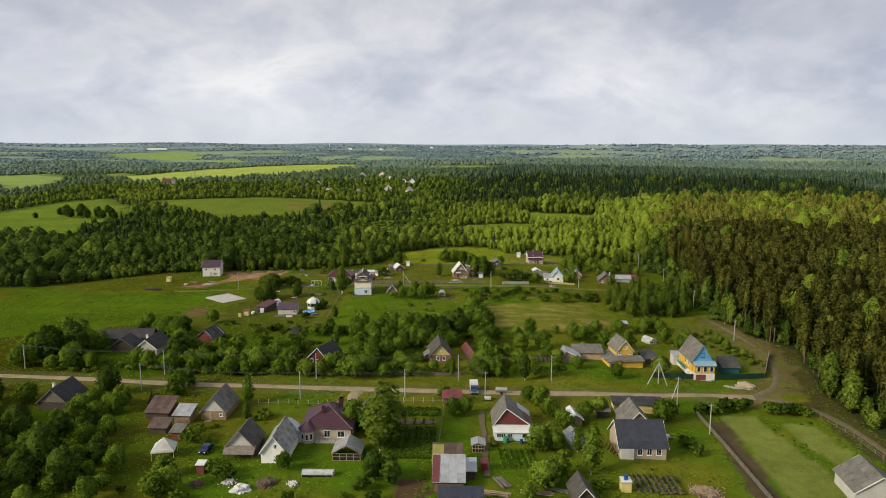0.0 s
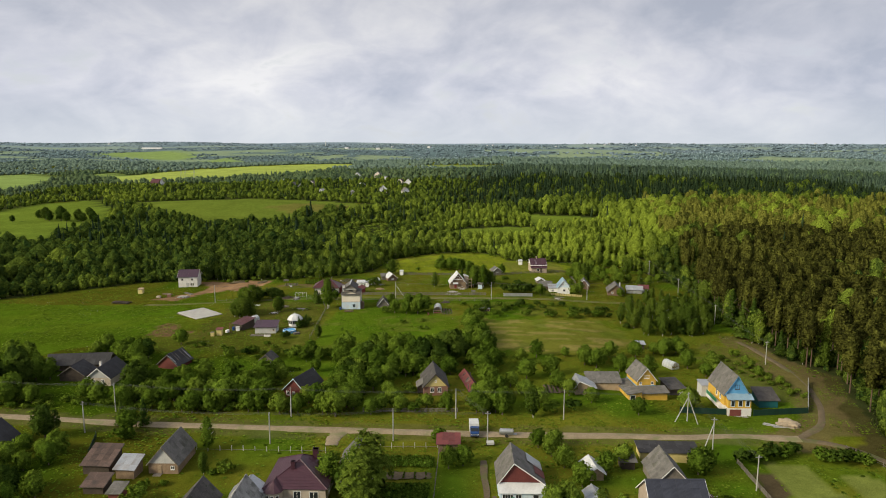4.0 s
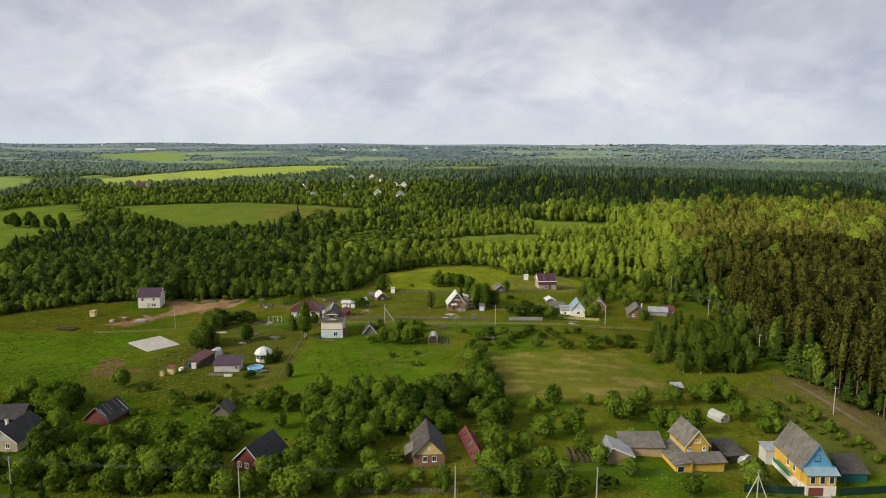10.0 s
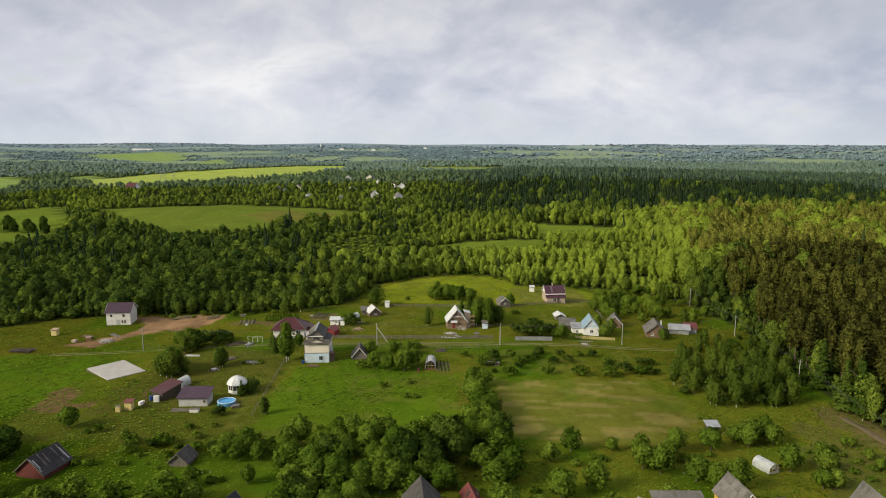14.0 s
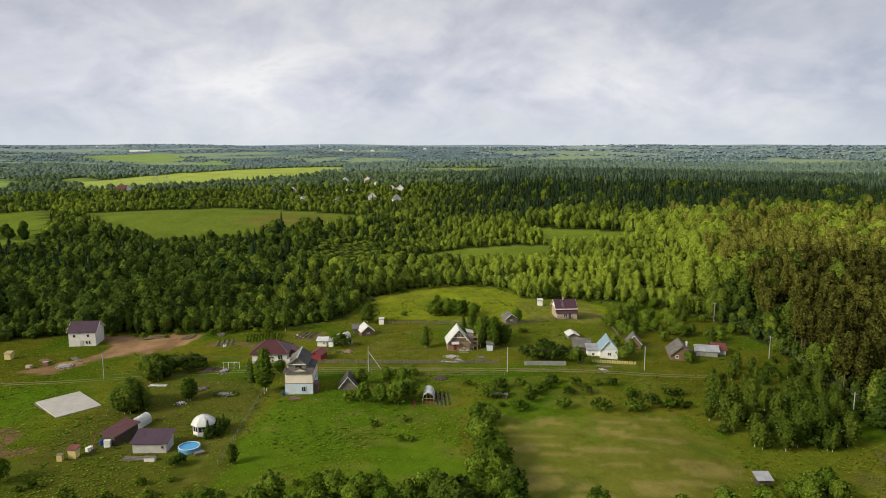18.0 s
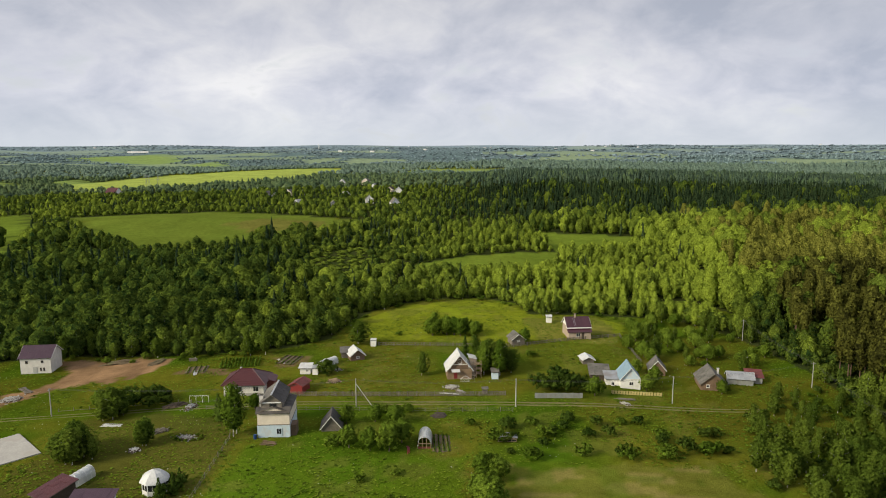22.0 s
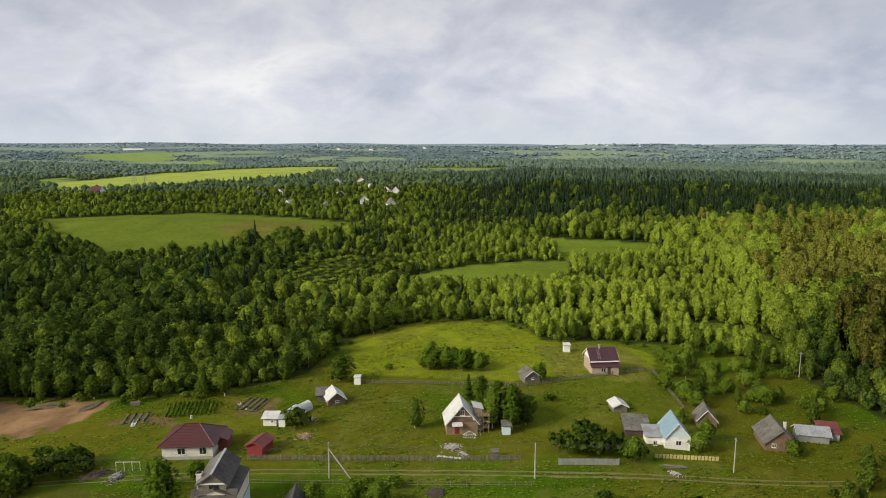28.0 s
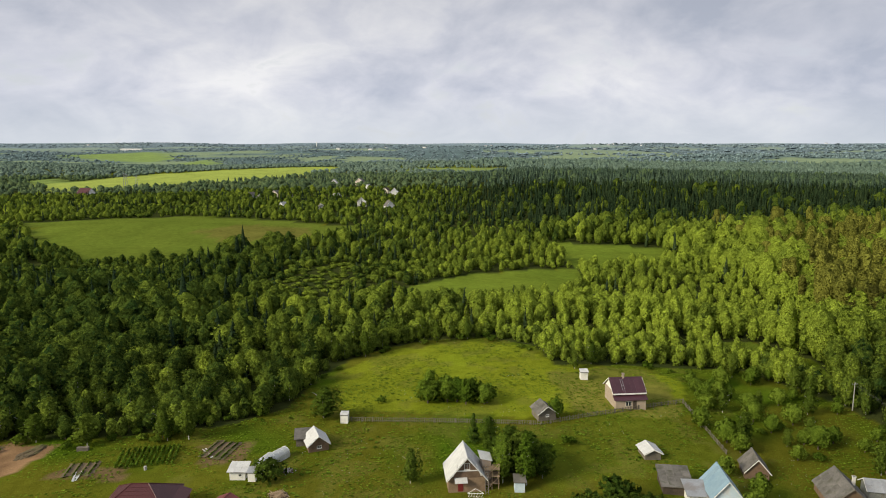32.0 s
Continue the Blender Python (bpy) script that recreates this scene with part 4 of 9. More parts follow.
def wood_crown(seed, kind, h, w, rings, seg, count, size, low=None, inner=0.8):
    """A whole woodland crown: a lumpy inner mass with leaf clumps standing off it; corners, and the way each corner looks out."""
    r = np.random.RandomState(seed)
    low = (0.06, 0.02, 0.36)[kind] if low is None else low
    knobs = r.normal(size=(13, 3)) + (0, 0, 0.35)
    knobs /= np.linalg.norm(knobs, axis=1, keepdims=True)
    peak, blunt = r.uniform(0.4, 0.6), r.uniform(0.72, 0.84)
    w = w * r.uniform(0.8, 1.2)
    tilt = r.normal(0, 0.04, 2)
    tiers = r.uniform(6, 8)

    def shell(v, ang):
        if kind == 1:
            env = (1 - v) ** 0.9 * (0.82 + 0.22 * np.sin(v * 34 + 2 * np.sin(ang + seed)))
        elif kind == 2:
            env = np.sin(math.pi * np.clip(0.16 + 0.72 * v, 0, 1)) ** 0.8 * (0.8 + 0.24 * np.sin(v * tiers * 6.28 + 1.5 * np.sin(2 * ang + seed)))
        else:
            q = np.where(v < peak, 0.5 * v / peak, 0.5 + 0.5 * (v - peak) / (1 - peak))
            env = np.sin(math.pi * np.clip(0.14 + blunt * q, 0, 1)) ** 0.72
        d = np.stack([np.cos(ang), np.sin(ang), 2.2 * (v - 0.5)], -1)
        d = d / np.linalg.norm(d, axis=-1, keepdims=True)
        lump = np.clip(np.max(d @ knobs.T, axis=-1), 0, 1)
        rad = w / 2 * env * (0.42 + 0.66 * lump**3, 1.0, 0.6 + 0.42 * lump**2)[kind]
        z = h * (low + (1 - low) * v) - (h * 0.1 * (1 - lump**3) * v if kind == 0 else 0)
        return np.stack([rad * np.cos(ang) + tilt[0] * z, rad * np.sin(ang) + tilt[1] * z, z], -1), d

    def outward(v, ang):
        return np.stack([np.cos(ang), np.sin(ang), (2.4 if kind == 0 else 1.7) * (v - 0.3)], -1)

    vv, aa = np.meshgrid(np.linspace(0.0, 0.98, rings + 1), np.arange(seg) * 2 * math.pi / seg + r.uniform(0, 6), indexing="ij")
    aa = aa + 0.35 * (np.arange(rings + 1) % 2)[:, None]
    grid, _ = shell(vv, aa)
    grid[..., :2] *= inner
    if kind == 0:
        grid[-1] = grid[-1].mean(axis=0) * (1, 1, 1.02) + (grid[-1] - grid[-1].mean(axis=0)) * 0.3
    way = outward(vv, aa)
    core, face = [], []
    for a in range(rings):
        for b in range(seg):
            c = (b + 1) % seg
            core.append((grid[a, b], grid[a, c], grid[a + 1, c], grid[a + 1, b]))
            face.append((way[a, b], way[a, c], way[a + 1, c], way[a + 1, b]))
    core.append([grid[rings, k * seg // 4] for k in range(4)])
    face.append([(0, 0, 1)] * 4)
    core, face = np.array(core), np.array(face)
    v = r.uniform(0.02, 1.0, count)
    v = v if kind != 1 else 1 - np.sqrt(1 - v)
    if kind == 2:
        v = np.clip((np.floor(v * tiers) + 0.3 + 0.25 * r.rand(count)) / tiers, 0, 1)
    ang = r.uniform(0, 2 * math.pi, count)
    pos, d = shell(v, ang)
    pos[:, :2] *= r.uniform(0.76, 1.3, (count, 1))
    pos[:, 2] += r.normal(0, (0.02, 0.02, 0.008)[kind] * h, count)
    out = outward(v, ang)
    nrm = out / np.linalg.norm(out, axis=1, keepdims=True) + 0.5 * r.normal(size=(count, 3)) + (0, 0, 0.3)
    if kind == 2:
        nrm = nrm * (0.5, 0.5, 0.3) + (0, 0, 1.0)
    nrm /= np.linalg.norm(nrm, axis=1, keepdims=True)
    t = np.cross(nrm, r.normal(size=(count, 3)))
    t /= np.linalg.norm(t, axis=1, keepdims=True)
    b = np.cross(nrm, t)
    sz = (size * r.uniform(0.5, 1.3, count))[:, None]
    leaves = np.stack([pos + t * sz, pos + b * sz * 0.8 - nrm * sz * 0.35, pos - t * sz, pos - b * sz * 0.8 - nrm * sz * 0.35], 1)
    lf = np.repeat((out + 0.4 * r.normal(size=(count, 3)) + (0, 0, 0.15))[:, None, :], 4, axis=1)
    q, f = np.concatenate([core, leaves]).reshape(-1, 3), np.concatenate([face, lf]).reshape(-1, 3)
    return q, f / np.linalg.norm(f, axis=1, keepdims=True)


def broadleaf(seed, h, w, count, size, low=0.25, lean=0.0):
    """Lobes of a broad crown, round or upright."""
    r = np.random.RandomState(seed)
    n = 17
    c, rad = [], []
    for k in range(n):
        v = (k + 0.5) / n
        z = h * (low + (0.95 - low) * v)
        env = w / 2 * math.sin(math.pi * min(1, 0.16 + 0.78 * v)) ** 0.75
        ang = k * 2.4 + r.uniform(-0.6, 0.6)
        rr = max(0.11 * w, env * r.uniform(0.34, 0.52))
        off = max(0.0, env - rr) * r.uniform(0.75, 1.15)
        c.append((off * math.cos(ang) + lean * v, off * math.sin(ang), z - rr * 0.2))
        rad.append(rr)
    leaves, face = leaf_quads(r, c, rad, count, size, 0.95)
    core, out = wood_crown(seed, 0, h * 0.97, w * 0.8, 5, 8, 0, size, low * 0.75)
    return np.concatenate([leaves, core]), np.concatenate([face, out])


def slender(seed, h, w, count, size, low=0.1):
    """A full upright crown, as of a young birch."""
    return wood_crown(seed, 0, h, w, 7, 8, count, size, low, 0.62)


def spruce(seed, h, w, count, size):
    r = np.random.RandomState(seed)
    v = r.uniform(0.06, 1.0, count) ** 0.85
    z = h * (1 - v * 0.93)
    ang = r.uniform(0, 2 * math.pi, count)
    rad = w / 2 * v * (0.75 + 0.3 * np.sin(z * 2.6 + 0.7 * np.sin(3 * ang))) * r.uniform(0.75, 1.05, count)
    out = np.stack([np.cos(ang), np.sin(ang), np.zeros(count)], 1)
    pos = out * rad[:, None] + np.stack([0 * z, 0 * z, z], 1)
    t = out * 0.85 + np.stack([0 * z, 0 * z, -0.4 - 0 * z], 1)
    b = np.cross(np.stack([0 * z, 0 * z, 1 + 0 * z], 1), out)
    s = (size * r.uniform(0.6, 1.2, count) * (0.5 + 0.6 * v))[:, None]
    q = np.stack([pos + t * s, pos + b * s * 0.75 - np.array((0, 0, 0.2)) * s, pos - t * s * 0.7, pos - b * s * 0.75 - np.array((0, 0, 0.2)) * s], 1)
    face = out * 0.8 + (0, 0, 0.45) + 0.2 * r.normal(size=(count, 3))
    face /= np.linalg.norm(face, axis=1, keepdims=True)
    return q.reshape(-1, 3), np.repeat(face, 4, axis=0)


def shrub(seed, h, w, count, size):
    r = np.random.RandomState(seed)
    c, rad = [], []
    for k in range(13):
        ang, off = k * 2.4, w / 2 * 0.75 * math.sqrt(k / 13)
        rr = w * r.uniform(0.12, 0.21)
        c.append((off * math.cos(ang), off * math.sin(ang), max(rr * 0.5, h * r.uniform(0.45, 0.8) - rr * 0.4)))
        rad.append(rr)
    return leaf_quads(r, c, rad, count, size, min(1.2, h / w * 1.3))


def trunk_mesh(name, h, r0, material, seed, limbs=5, top=0.7, first=0.35):
    """A tapered, slightly bent trunk with limbs."""
    r = random.Random(seed)
    bm = bmesh.new()
    pts = [Vector((r.uniform(-1, 1) * 0.015 * h * k, r.uniform(-1, 1) * 0.015 * h * k, h * top * k / 3 - (0.3 if k == 0 else 0))) for k in range(4)]
    for k in range(3):
        rod(bm, pts[k], pts[k + 1], r0 * (1 - 0.28 * k), r0 * (1 - 0.28 * (k + 1)), 6)
    for k in range(limbs):
        z = h * (first + (top - first) * k / max(1, limbs))
        a = k * 2.4 + r.uniform(-0.4, 0.4)
        reach = 0.2 * h * r.uniform(0.7, 1.1)
        rod(bm, (0, 0, z), (reach * math.cos(a), reach * math.sin(a), z + reach * 0.8), r0 * 0.4, r0 * 0.12, 4)
    return link(name, bm, material)


def crown_mesh(name, leaves, material):
    verts, face = leaves
    return quad_mesh(name, verts, np.arange(len(verts)).reshape(-1, 4), material, bulge=face)


KINDS = {}


def make_kinds():
    def kind(key, builder, h, w, count, size, mat, bark, r0, variants=4, limb=0.35, **more):
        KINDS[key] = (h, [
            (crown_mesh("crown", builder(10 * k + len(KINDS) * 100, h, w, count, size, **more), M[mat]),
             trunk_mesh("trunk", h, r0, M[bark], k, first=limb) if bark else None) for k in range(variants)])

    kind("apple", broadleaf, 5.0, 5.2, 700, 0.28, "leaf_bright", "bark", 0.16, 5, 0.25, low=0.3)
    kind("orchard", broadleaf, 6.0, 5.6, 760, 0.3, "leaf", "bark", 0.18, 5, 0.25, low=0.25)
    kind("maple", broadleaf, 9.0, 7.0, 1100, 0.38, "leaf_dark", "bark", 0.28, 3, 0.25, low=0.2)
    kind("birch", slender, 12.0, 4.8, 700, 0.36, "leaf", "birch_bark", 0.16, 4, 0.25, low=0.16)
    kind("young", slender, 7.0, 3.3, 460, 0.27, "leaf_mid", "birch_bark", 0.09, 4, 0.2, low=0.12)
    kind("fir", spruce, 12.0, 5.4, 620, 0.7, "leaf_dark", "bark", 0.2, 3, 0.1)
    kind("bush", shrub, 2.2, 3.4, 340, 0.24, "leaf", None, 0, 5)
    kind("dark_bush", shrub, 2.6, 3.4, 340, 0.25, "leaf_dark", None, 0, 4)
    kind("light_bush", shrub, 1.8, 2.8, 270, 0.22, "leaf_bright", None, 0, 4)


make_kinds()
PLANT_TAGS = {
    "apple": ("apple_tree", "light green spreading fruit tree in rough garden grass", "tree", "garden trees"),
    "orchard": ("fruit_tree", "green leafy garden tree with a rounded crown", "tree", "garden trees"),
    "maple": ("shade_tree", "dark green dense broadleaf tree beside the gardens", "tree", "garden trees"),
    "birch": ("birch_tree", "tall slender birch with a pale trunk", "tree", "birches"),
    "young": ("young_birch", "young bright green birch with an upright crown", "tree", "birches"),
    "fir": ("spruce_tree", "dark green conical spruce with drooping branches", "tree", "conifers"),
    "bush": ("bush", "rounded green bush growing in the meadow grass", "bush", "bushes"),
    "dark_bush": ("shrub", "dense dark green bush beside the plots", "bush", "bushes"),
    "light_bush": ("bush", "low light green bush in rough grass", "bush", "bushes"),
}
plant_dice = random.Random(77)


def plant(key, x, y, height=None, wide=1.0):
    h, variants = KINDS[key]
    crown, trunk = plant_dice.choice(variants)
    name, label, cat, group = PLANT_TAGS[key]
    s = 1.22 * (height or h * plant_dice.uniform(0.8, 1.15)) / h
    m = pose(x, y, gz(x, y) - 0.05, 0, 0, plant_dice.uniform(0, 360)) @ Matrix.Diagonal((s * wide, s * wide, s, 1))
    if trunk is None:
        ob = new(name, crown)
    else:
        ob = new(name)
        part("trunk", trunk, None, ob)
        part("crown", crown, None, ob)
    ob.matrix_basis = m
    tagged(ob, label, cat, group)


def scatter(poly, spacing, keys, seed, low=0.75, high=1.2, keep=1.0):
    """Plants of some kinds over a plot, unevenly spaced."""
    r = random.Random(seed)
    xs, ys = [p[0] for p in poly], [p[1] for p in poly]
    x = min(xs)
    while x < max(xs):
        y = min(ys)
        while y < max(ys):
            px, py = x + r.uniform(-0.45, 0.45) * spacing, y + r.uniform(-0.45, 0.45) * spacing
            clear = all(math.hypot(px - fx, py - fy) > fr + 0.8 for fx, fy, fr in FOOTPRINTS) and float(near_line(px, py, ROAD)) > 4
            if bool(inside(px, py, poly)) and r.random() < keep and clear:
                key = r.choice(keys)
                plant(key, px, py, KINDS[key][0] * r.uniform(low, high))
            y += spacing
        x += spacing


# ---- the woods ----
SCRUB = [(-78, 500), (-80, 560), (-58, 585), (-46, 540), (-46, 495), (-56, 466), (-66, 478)]
YOUNG_STAND = [(24, 396), (90, 398), (98, 380), (104, 410), (62, 458), (28, 452)]


def pine_land(x, y):
    """How far a place lies inside the tall eastern pine forest."""
    return smooth(x - 0.2 * np.maximum(y - 300, 0), 96, 112) * (1 - smooth(y, 620, 740))


def wood_mix(x, y, r):
    """Which trees grow where: pines in the east, spruce on the ridge and in the west, broadleaf elsewhere."""
    n = len(x)
    p = r.rand(n)
    ridge = smooth(y, 640, 820) * smooth(x, -60, 60) * (1 - 0.45 * smooth(y, 1350, 1600))
    west = (1 - smooth(x, -70, 30)) * smooth(y, 390, 470)
    kind = np.zeros(n, int)
    kind[p < (0.02 + 0.26 * value_noise(x, y, 60, 41)) * (0.15 + 0.9 * west)] = 1
    kind[(r.rand(n) < ridge * 0.88)] = 1
    kind[(r.rand(n) < pine_land(x, y) * (0.66 + 0.5 * value_noise(x, y, 38, 47)) * (1 - 0.45 * smooth(y, 420, 480)))] = 2
    kind[inside(x, y, YOUNG_STAND)] = 0
    return kind


def wood_layer(name, spacing, lo, hi, rings, seg, count, size, seed, grow=1.0, trunks=False, rise=1.0, mats=("wood_leaf", "wood_spruce", "wood_pine")):
    """One depth of the woods, between two distances from where the camera passes nearest."""
    r = np.random.RandomState(seed)
    xmax, y0, y1 = min(3600, 0.66 * (hi + 260) + 60), 60, min(4950, hi + 215 if hi < 4000 else 4950)
    gx, gy = np.meshgrid(np.arange(-xmax, xmax, spacing), np.arange(y0, y1, spacing))
    x = (gx + r.uniform(-0.48, 0.48, gx.shape) * spacing).ravel()
    y = (gy + r.uniform(-0.48, 0.48, gy.shape) * spacing).ravel()
    near = np.maximum(np.maximum(np.abs(x) / 0.643, y - 211), 127)
    keep = (near >= lo) & (near < hi) & (np.abs(x) < 0.66 * (y + 1) + 25)
    x, y = x[keep], y[keep]
    keep = ~open_land(x, y) & (value_noise(x, y, 13, 44) > 0.12)
    if lo > 1100:
        patch = value_noise(x, y, 300, 31) * 0.6 + value_noise(x + 400, y, 90, 32) * 0.4
        keep &= ~far_fields(x, y) if lo > 1500 else patch <= 0.66
    x, y = x[keep], y[keep]
    kinds = wood_mix(x, y, r)
    z = land(x, y)
    young, scrub = inside(x, y, YOUNG_STAND), inside(x, y, SCRUB)
    for k, (base, key) in enumerate((("broadleaf", 0), ("spruce", 1), ("pine", 2))):
        sel = np.where(kinds == k)[0]
        if not len(sel):
            continue
        h, w = ((11.0, 8.4), (14.5, 5.2), (20.0, 8.6))[k]
        temps = [wood_crown(seed * 7 + v * 13 + k, k, h, w * grow, rings, seg, count, size) for v in range(8)]
        a = r.uniform(0, 2 * math.pi, len(sel))
        slow = value_noise(x[sel], y[sel], 38, 42)
        s = r.uniform(0.6, 1.25, len(sel)) * (0.6 + 0.75 * slow)
        if k == 2:
            s = r.uniform(0.82, 1.12, len(sel))
        if k == 1:
            s = s * (1 - smooth(y[sel], 640, 760)) + r.uniform(0.75, 1.1, len(sel)) * smooth(y[sel], 640, 760)
        s[young[sel]] = r.uniform(0.6, 0.85, int(young[sel].sum()))
        hollow = (y[sel] > 430) & (y[sel] < 640) & (np.abs(x[sel] - 20) < 110)
        s[hollow] *= 0.66
        s *= 1 + 0.12 * smooth(x[sel], -50, 10) * (1 - smooth(y[sel], 680, 780)) * (k != 2) + 0.45 * pine_land(x[sel], y[sel]) * (k != 2)
        s *= 1 - 0.38 * smooth(y[sel], 590, 680) * (1 - smooth(x[sel], 20, 110)) - 0.4 * smooth(y[sel], 480, 520) * (1 - smooth(y[sel], 570, 610)) * (1 - smooth(x[sel], -40, 20))
        s[scrub[sel]] *= 0.36
        s *= (0.7 if k != 2 else 0.88) + (0.3 if k != 2 else 0.12) * smooth(near_line(x[sel], y[sel], WOOD_EDGE), 6, 30)
        pick = r.randint(0, 8, len(sel))
        blocks, tones, faces = [], [], []
        for v in range(8):
            mine = sel[pick == v]
            if not len(mine):
                continue
            sv, av = s[pick == v], a[pick == v]
            t, tn = temps[v]
            c, sn = np.cos(av)[:, None], np.sin(av)[:, None]
            slim = smooth(x[mine], -50, 10) * (1 - smooth(y[mine], 680, 780))
            wx = (np.maximum(sv, 0.62) * (1 - 0.2 * slim) * np.where(young[mine], 0.95, 1.0))[:, None] * r.uniform(0.75, 1.2, (len(mine), 1))
            bx = (t[:, 0] * c - t[:, 1] * sn) * wx + x[mine][:, None]
            by = (t[:, 0] * sn + t[:, 1] * c) * wx + y[mine][:, None]
            bz = t[:, 2] * sv[:, None] * rise + z[mine][:, None]
            blocks.append(np.stack([bx, by, bz], -1).reshape(-1, 3))
            xm, ym = x[mine], y[mine]
            # tone paints sunlit stands lighter eastward, cloud-shaded west and pine front darker
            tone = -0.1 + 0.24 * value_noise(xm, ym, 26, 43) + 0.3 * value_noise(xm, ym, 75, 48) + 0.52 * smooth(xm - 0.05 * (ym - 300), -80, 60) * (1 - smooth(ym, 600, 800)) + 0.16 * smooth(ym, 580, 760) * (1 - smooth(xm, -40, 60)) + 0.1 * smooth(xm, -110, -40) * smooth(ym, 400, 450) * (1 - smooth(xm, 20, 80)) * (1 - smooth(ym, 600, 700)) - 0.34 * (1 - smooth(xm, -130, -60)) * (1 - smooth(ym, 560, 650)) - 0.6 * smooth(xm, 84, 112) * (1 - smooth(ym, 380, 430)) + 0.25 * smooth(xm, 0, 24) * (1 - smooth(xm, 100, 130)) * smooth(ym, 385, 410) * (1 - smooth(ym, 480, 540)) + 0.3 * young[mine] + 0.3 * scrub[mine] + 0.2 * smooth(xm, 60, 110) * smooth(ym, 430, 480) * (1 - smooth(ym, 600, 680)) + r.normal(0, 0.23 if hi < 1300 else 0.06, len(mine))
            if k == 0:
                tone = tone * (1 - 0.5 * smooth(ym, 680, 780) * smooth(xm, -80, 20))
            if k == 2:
                # back pines painted as sunlit, front pines as cloud-shaded
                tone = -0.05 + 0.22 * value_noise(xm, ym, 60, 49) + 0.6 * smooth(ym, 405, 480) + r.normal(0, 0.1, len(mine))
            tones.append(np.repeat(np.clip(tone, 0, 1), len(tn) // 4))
            fx, fy = tn[:, 0] * c - tn[:, 1] * sn, tn[:, 0] * sn + tn[:, 1] * c
            faces.append(np.stack([fx, fy, np.broadcast_to(tn[:, 2], fx.shape)], -1).reshape(-1, 3).astype(np.float32))
        verts = np.concatenate(blocks)
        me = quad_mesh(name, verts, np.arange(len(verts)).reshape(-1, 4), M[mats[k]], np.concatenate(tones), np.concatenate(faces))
        words = ("mixed green broadleaf woodland of uneven height", "dark green spruce woodland", "pine forest with olive green crowns")[k]
        tagged(new(f"{base}_{name}", me), words, "woodland", kind="stuff")
        if trunks:
            far = near_line(x[sel], y[sel], WOOD_EDGE) < 26
            tx, ty, ts = x[sel][far], y[sel][far], s[far]
            ang = np.arange(5) * 2 * math.pi / 5
            h0, r0 = ((9.0, 0.13), (4.0, 0.16), (15.0, 0.2))[k]
            ring = np.stack([np.cos(ang), np.sin(ang)], -1)
            lowr = np.stack([tx[:, None] + ring[:, 0] * r0, ty[:, None] + ring[:, 1] * r0, np.repeat((land(tx, ty) - 0.3)[:, None], 5, 1)], -1)
            top = np.stack([tx[:, None] + ring[:, 0] * r0 * 0.5, ty[:, None] + ring[:, 1] * r0 * 0.5, np.repeat((land(tx, ty) + h0 * ts)[:, None], 5, 1)], -1)
            tv = np.concatenate([lowr, top], 1).reshape(-1, 3)
            q = np.array([(j, (j + 1) % 5, 5 + (j + 1) % 5, 5 + j) for j in range(5)])
            quads = (np.arange(len(tx))[:, None, None] * 10 + q[None]).reshape(-1, 4)
            me = quad_mesh("wood_trunks", tv, quads, M[("birch_bark", "bark", "pine_bark")[k]])
            tagged(new(f"{base}_trunks", me), ("pale slender trunks at the wood's edge", "dark spruce trunks", "reddish bare pine trunks")[k], "woodland", kind="stuff")


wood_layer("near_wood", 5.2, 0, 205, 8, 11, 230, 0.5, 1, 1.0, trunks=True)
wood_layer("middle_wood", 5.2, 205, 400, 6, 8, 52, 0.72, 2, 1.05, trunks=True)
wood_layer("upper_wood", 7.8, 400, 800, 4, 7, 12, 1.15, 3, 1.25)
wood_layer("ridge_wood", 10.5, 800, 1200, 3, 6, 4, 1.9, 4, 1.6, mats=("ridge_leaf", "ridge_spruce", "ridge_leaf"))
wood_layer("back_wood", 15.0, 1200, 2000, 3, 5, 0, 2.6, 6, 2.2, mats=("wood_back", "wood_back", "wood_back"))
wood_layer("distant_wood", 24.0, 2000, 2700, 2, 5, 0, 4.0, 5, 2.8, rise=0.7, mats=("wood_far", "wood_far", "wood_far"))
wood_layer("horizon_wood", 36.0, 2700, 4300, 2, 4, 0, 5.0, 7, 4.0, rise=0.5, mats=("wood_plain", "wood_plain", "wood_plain"))


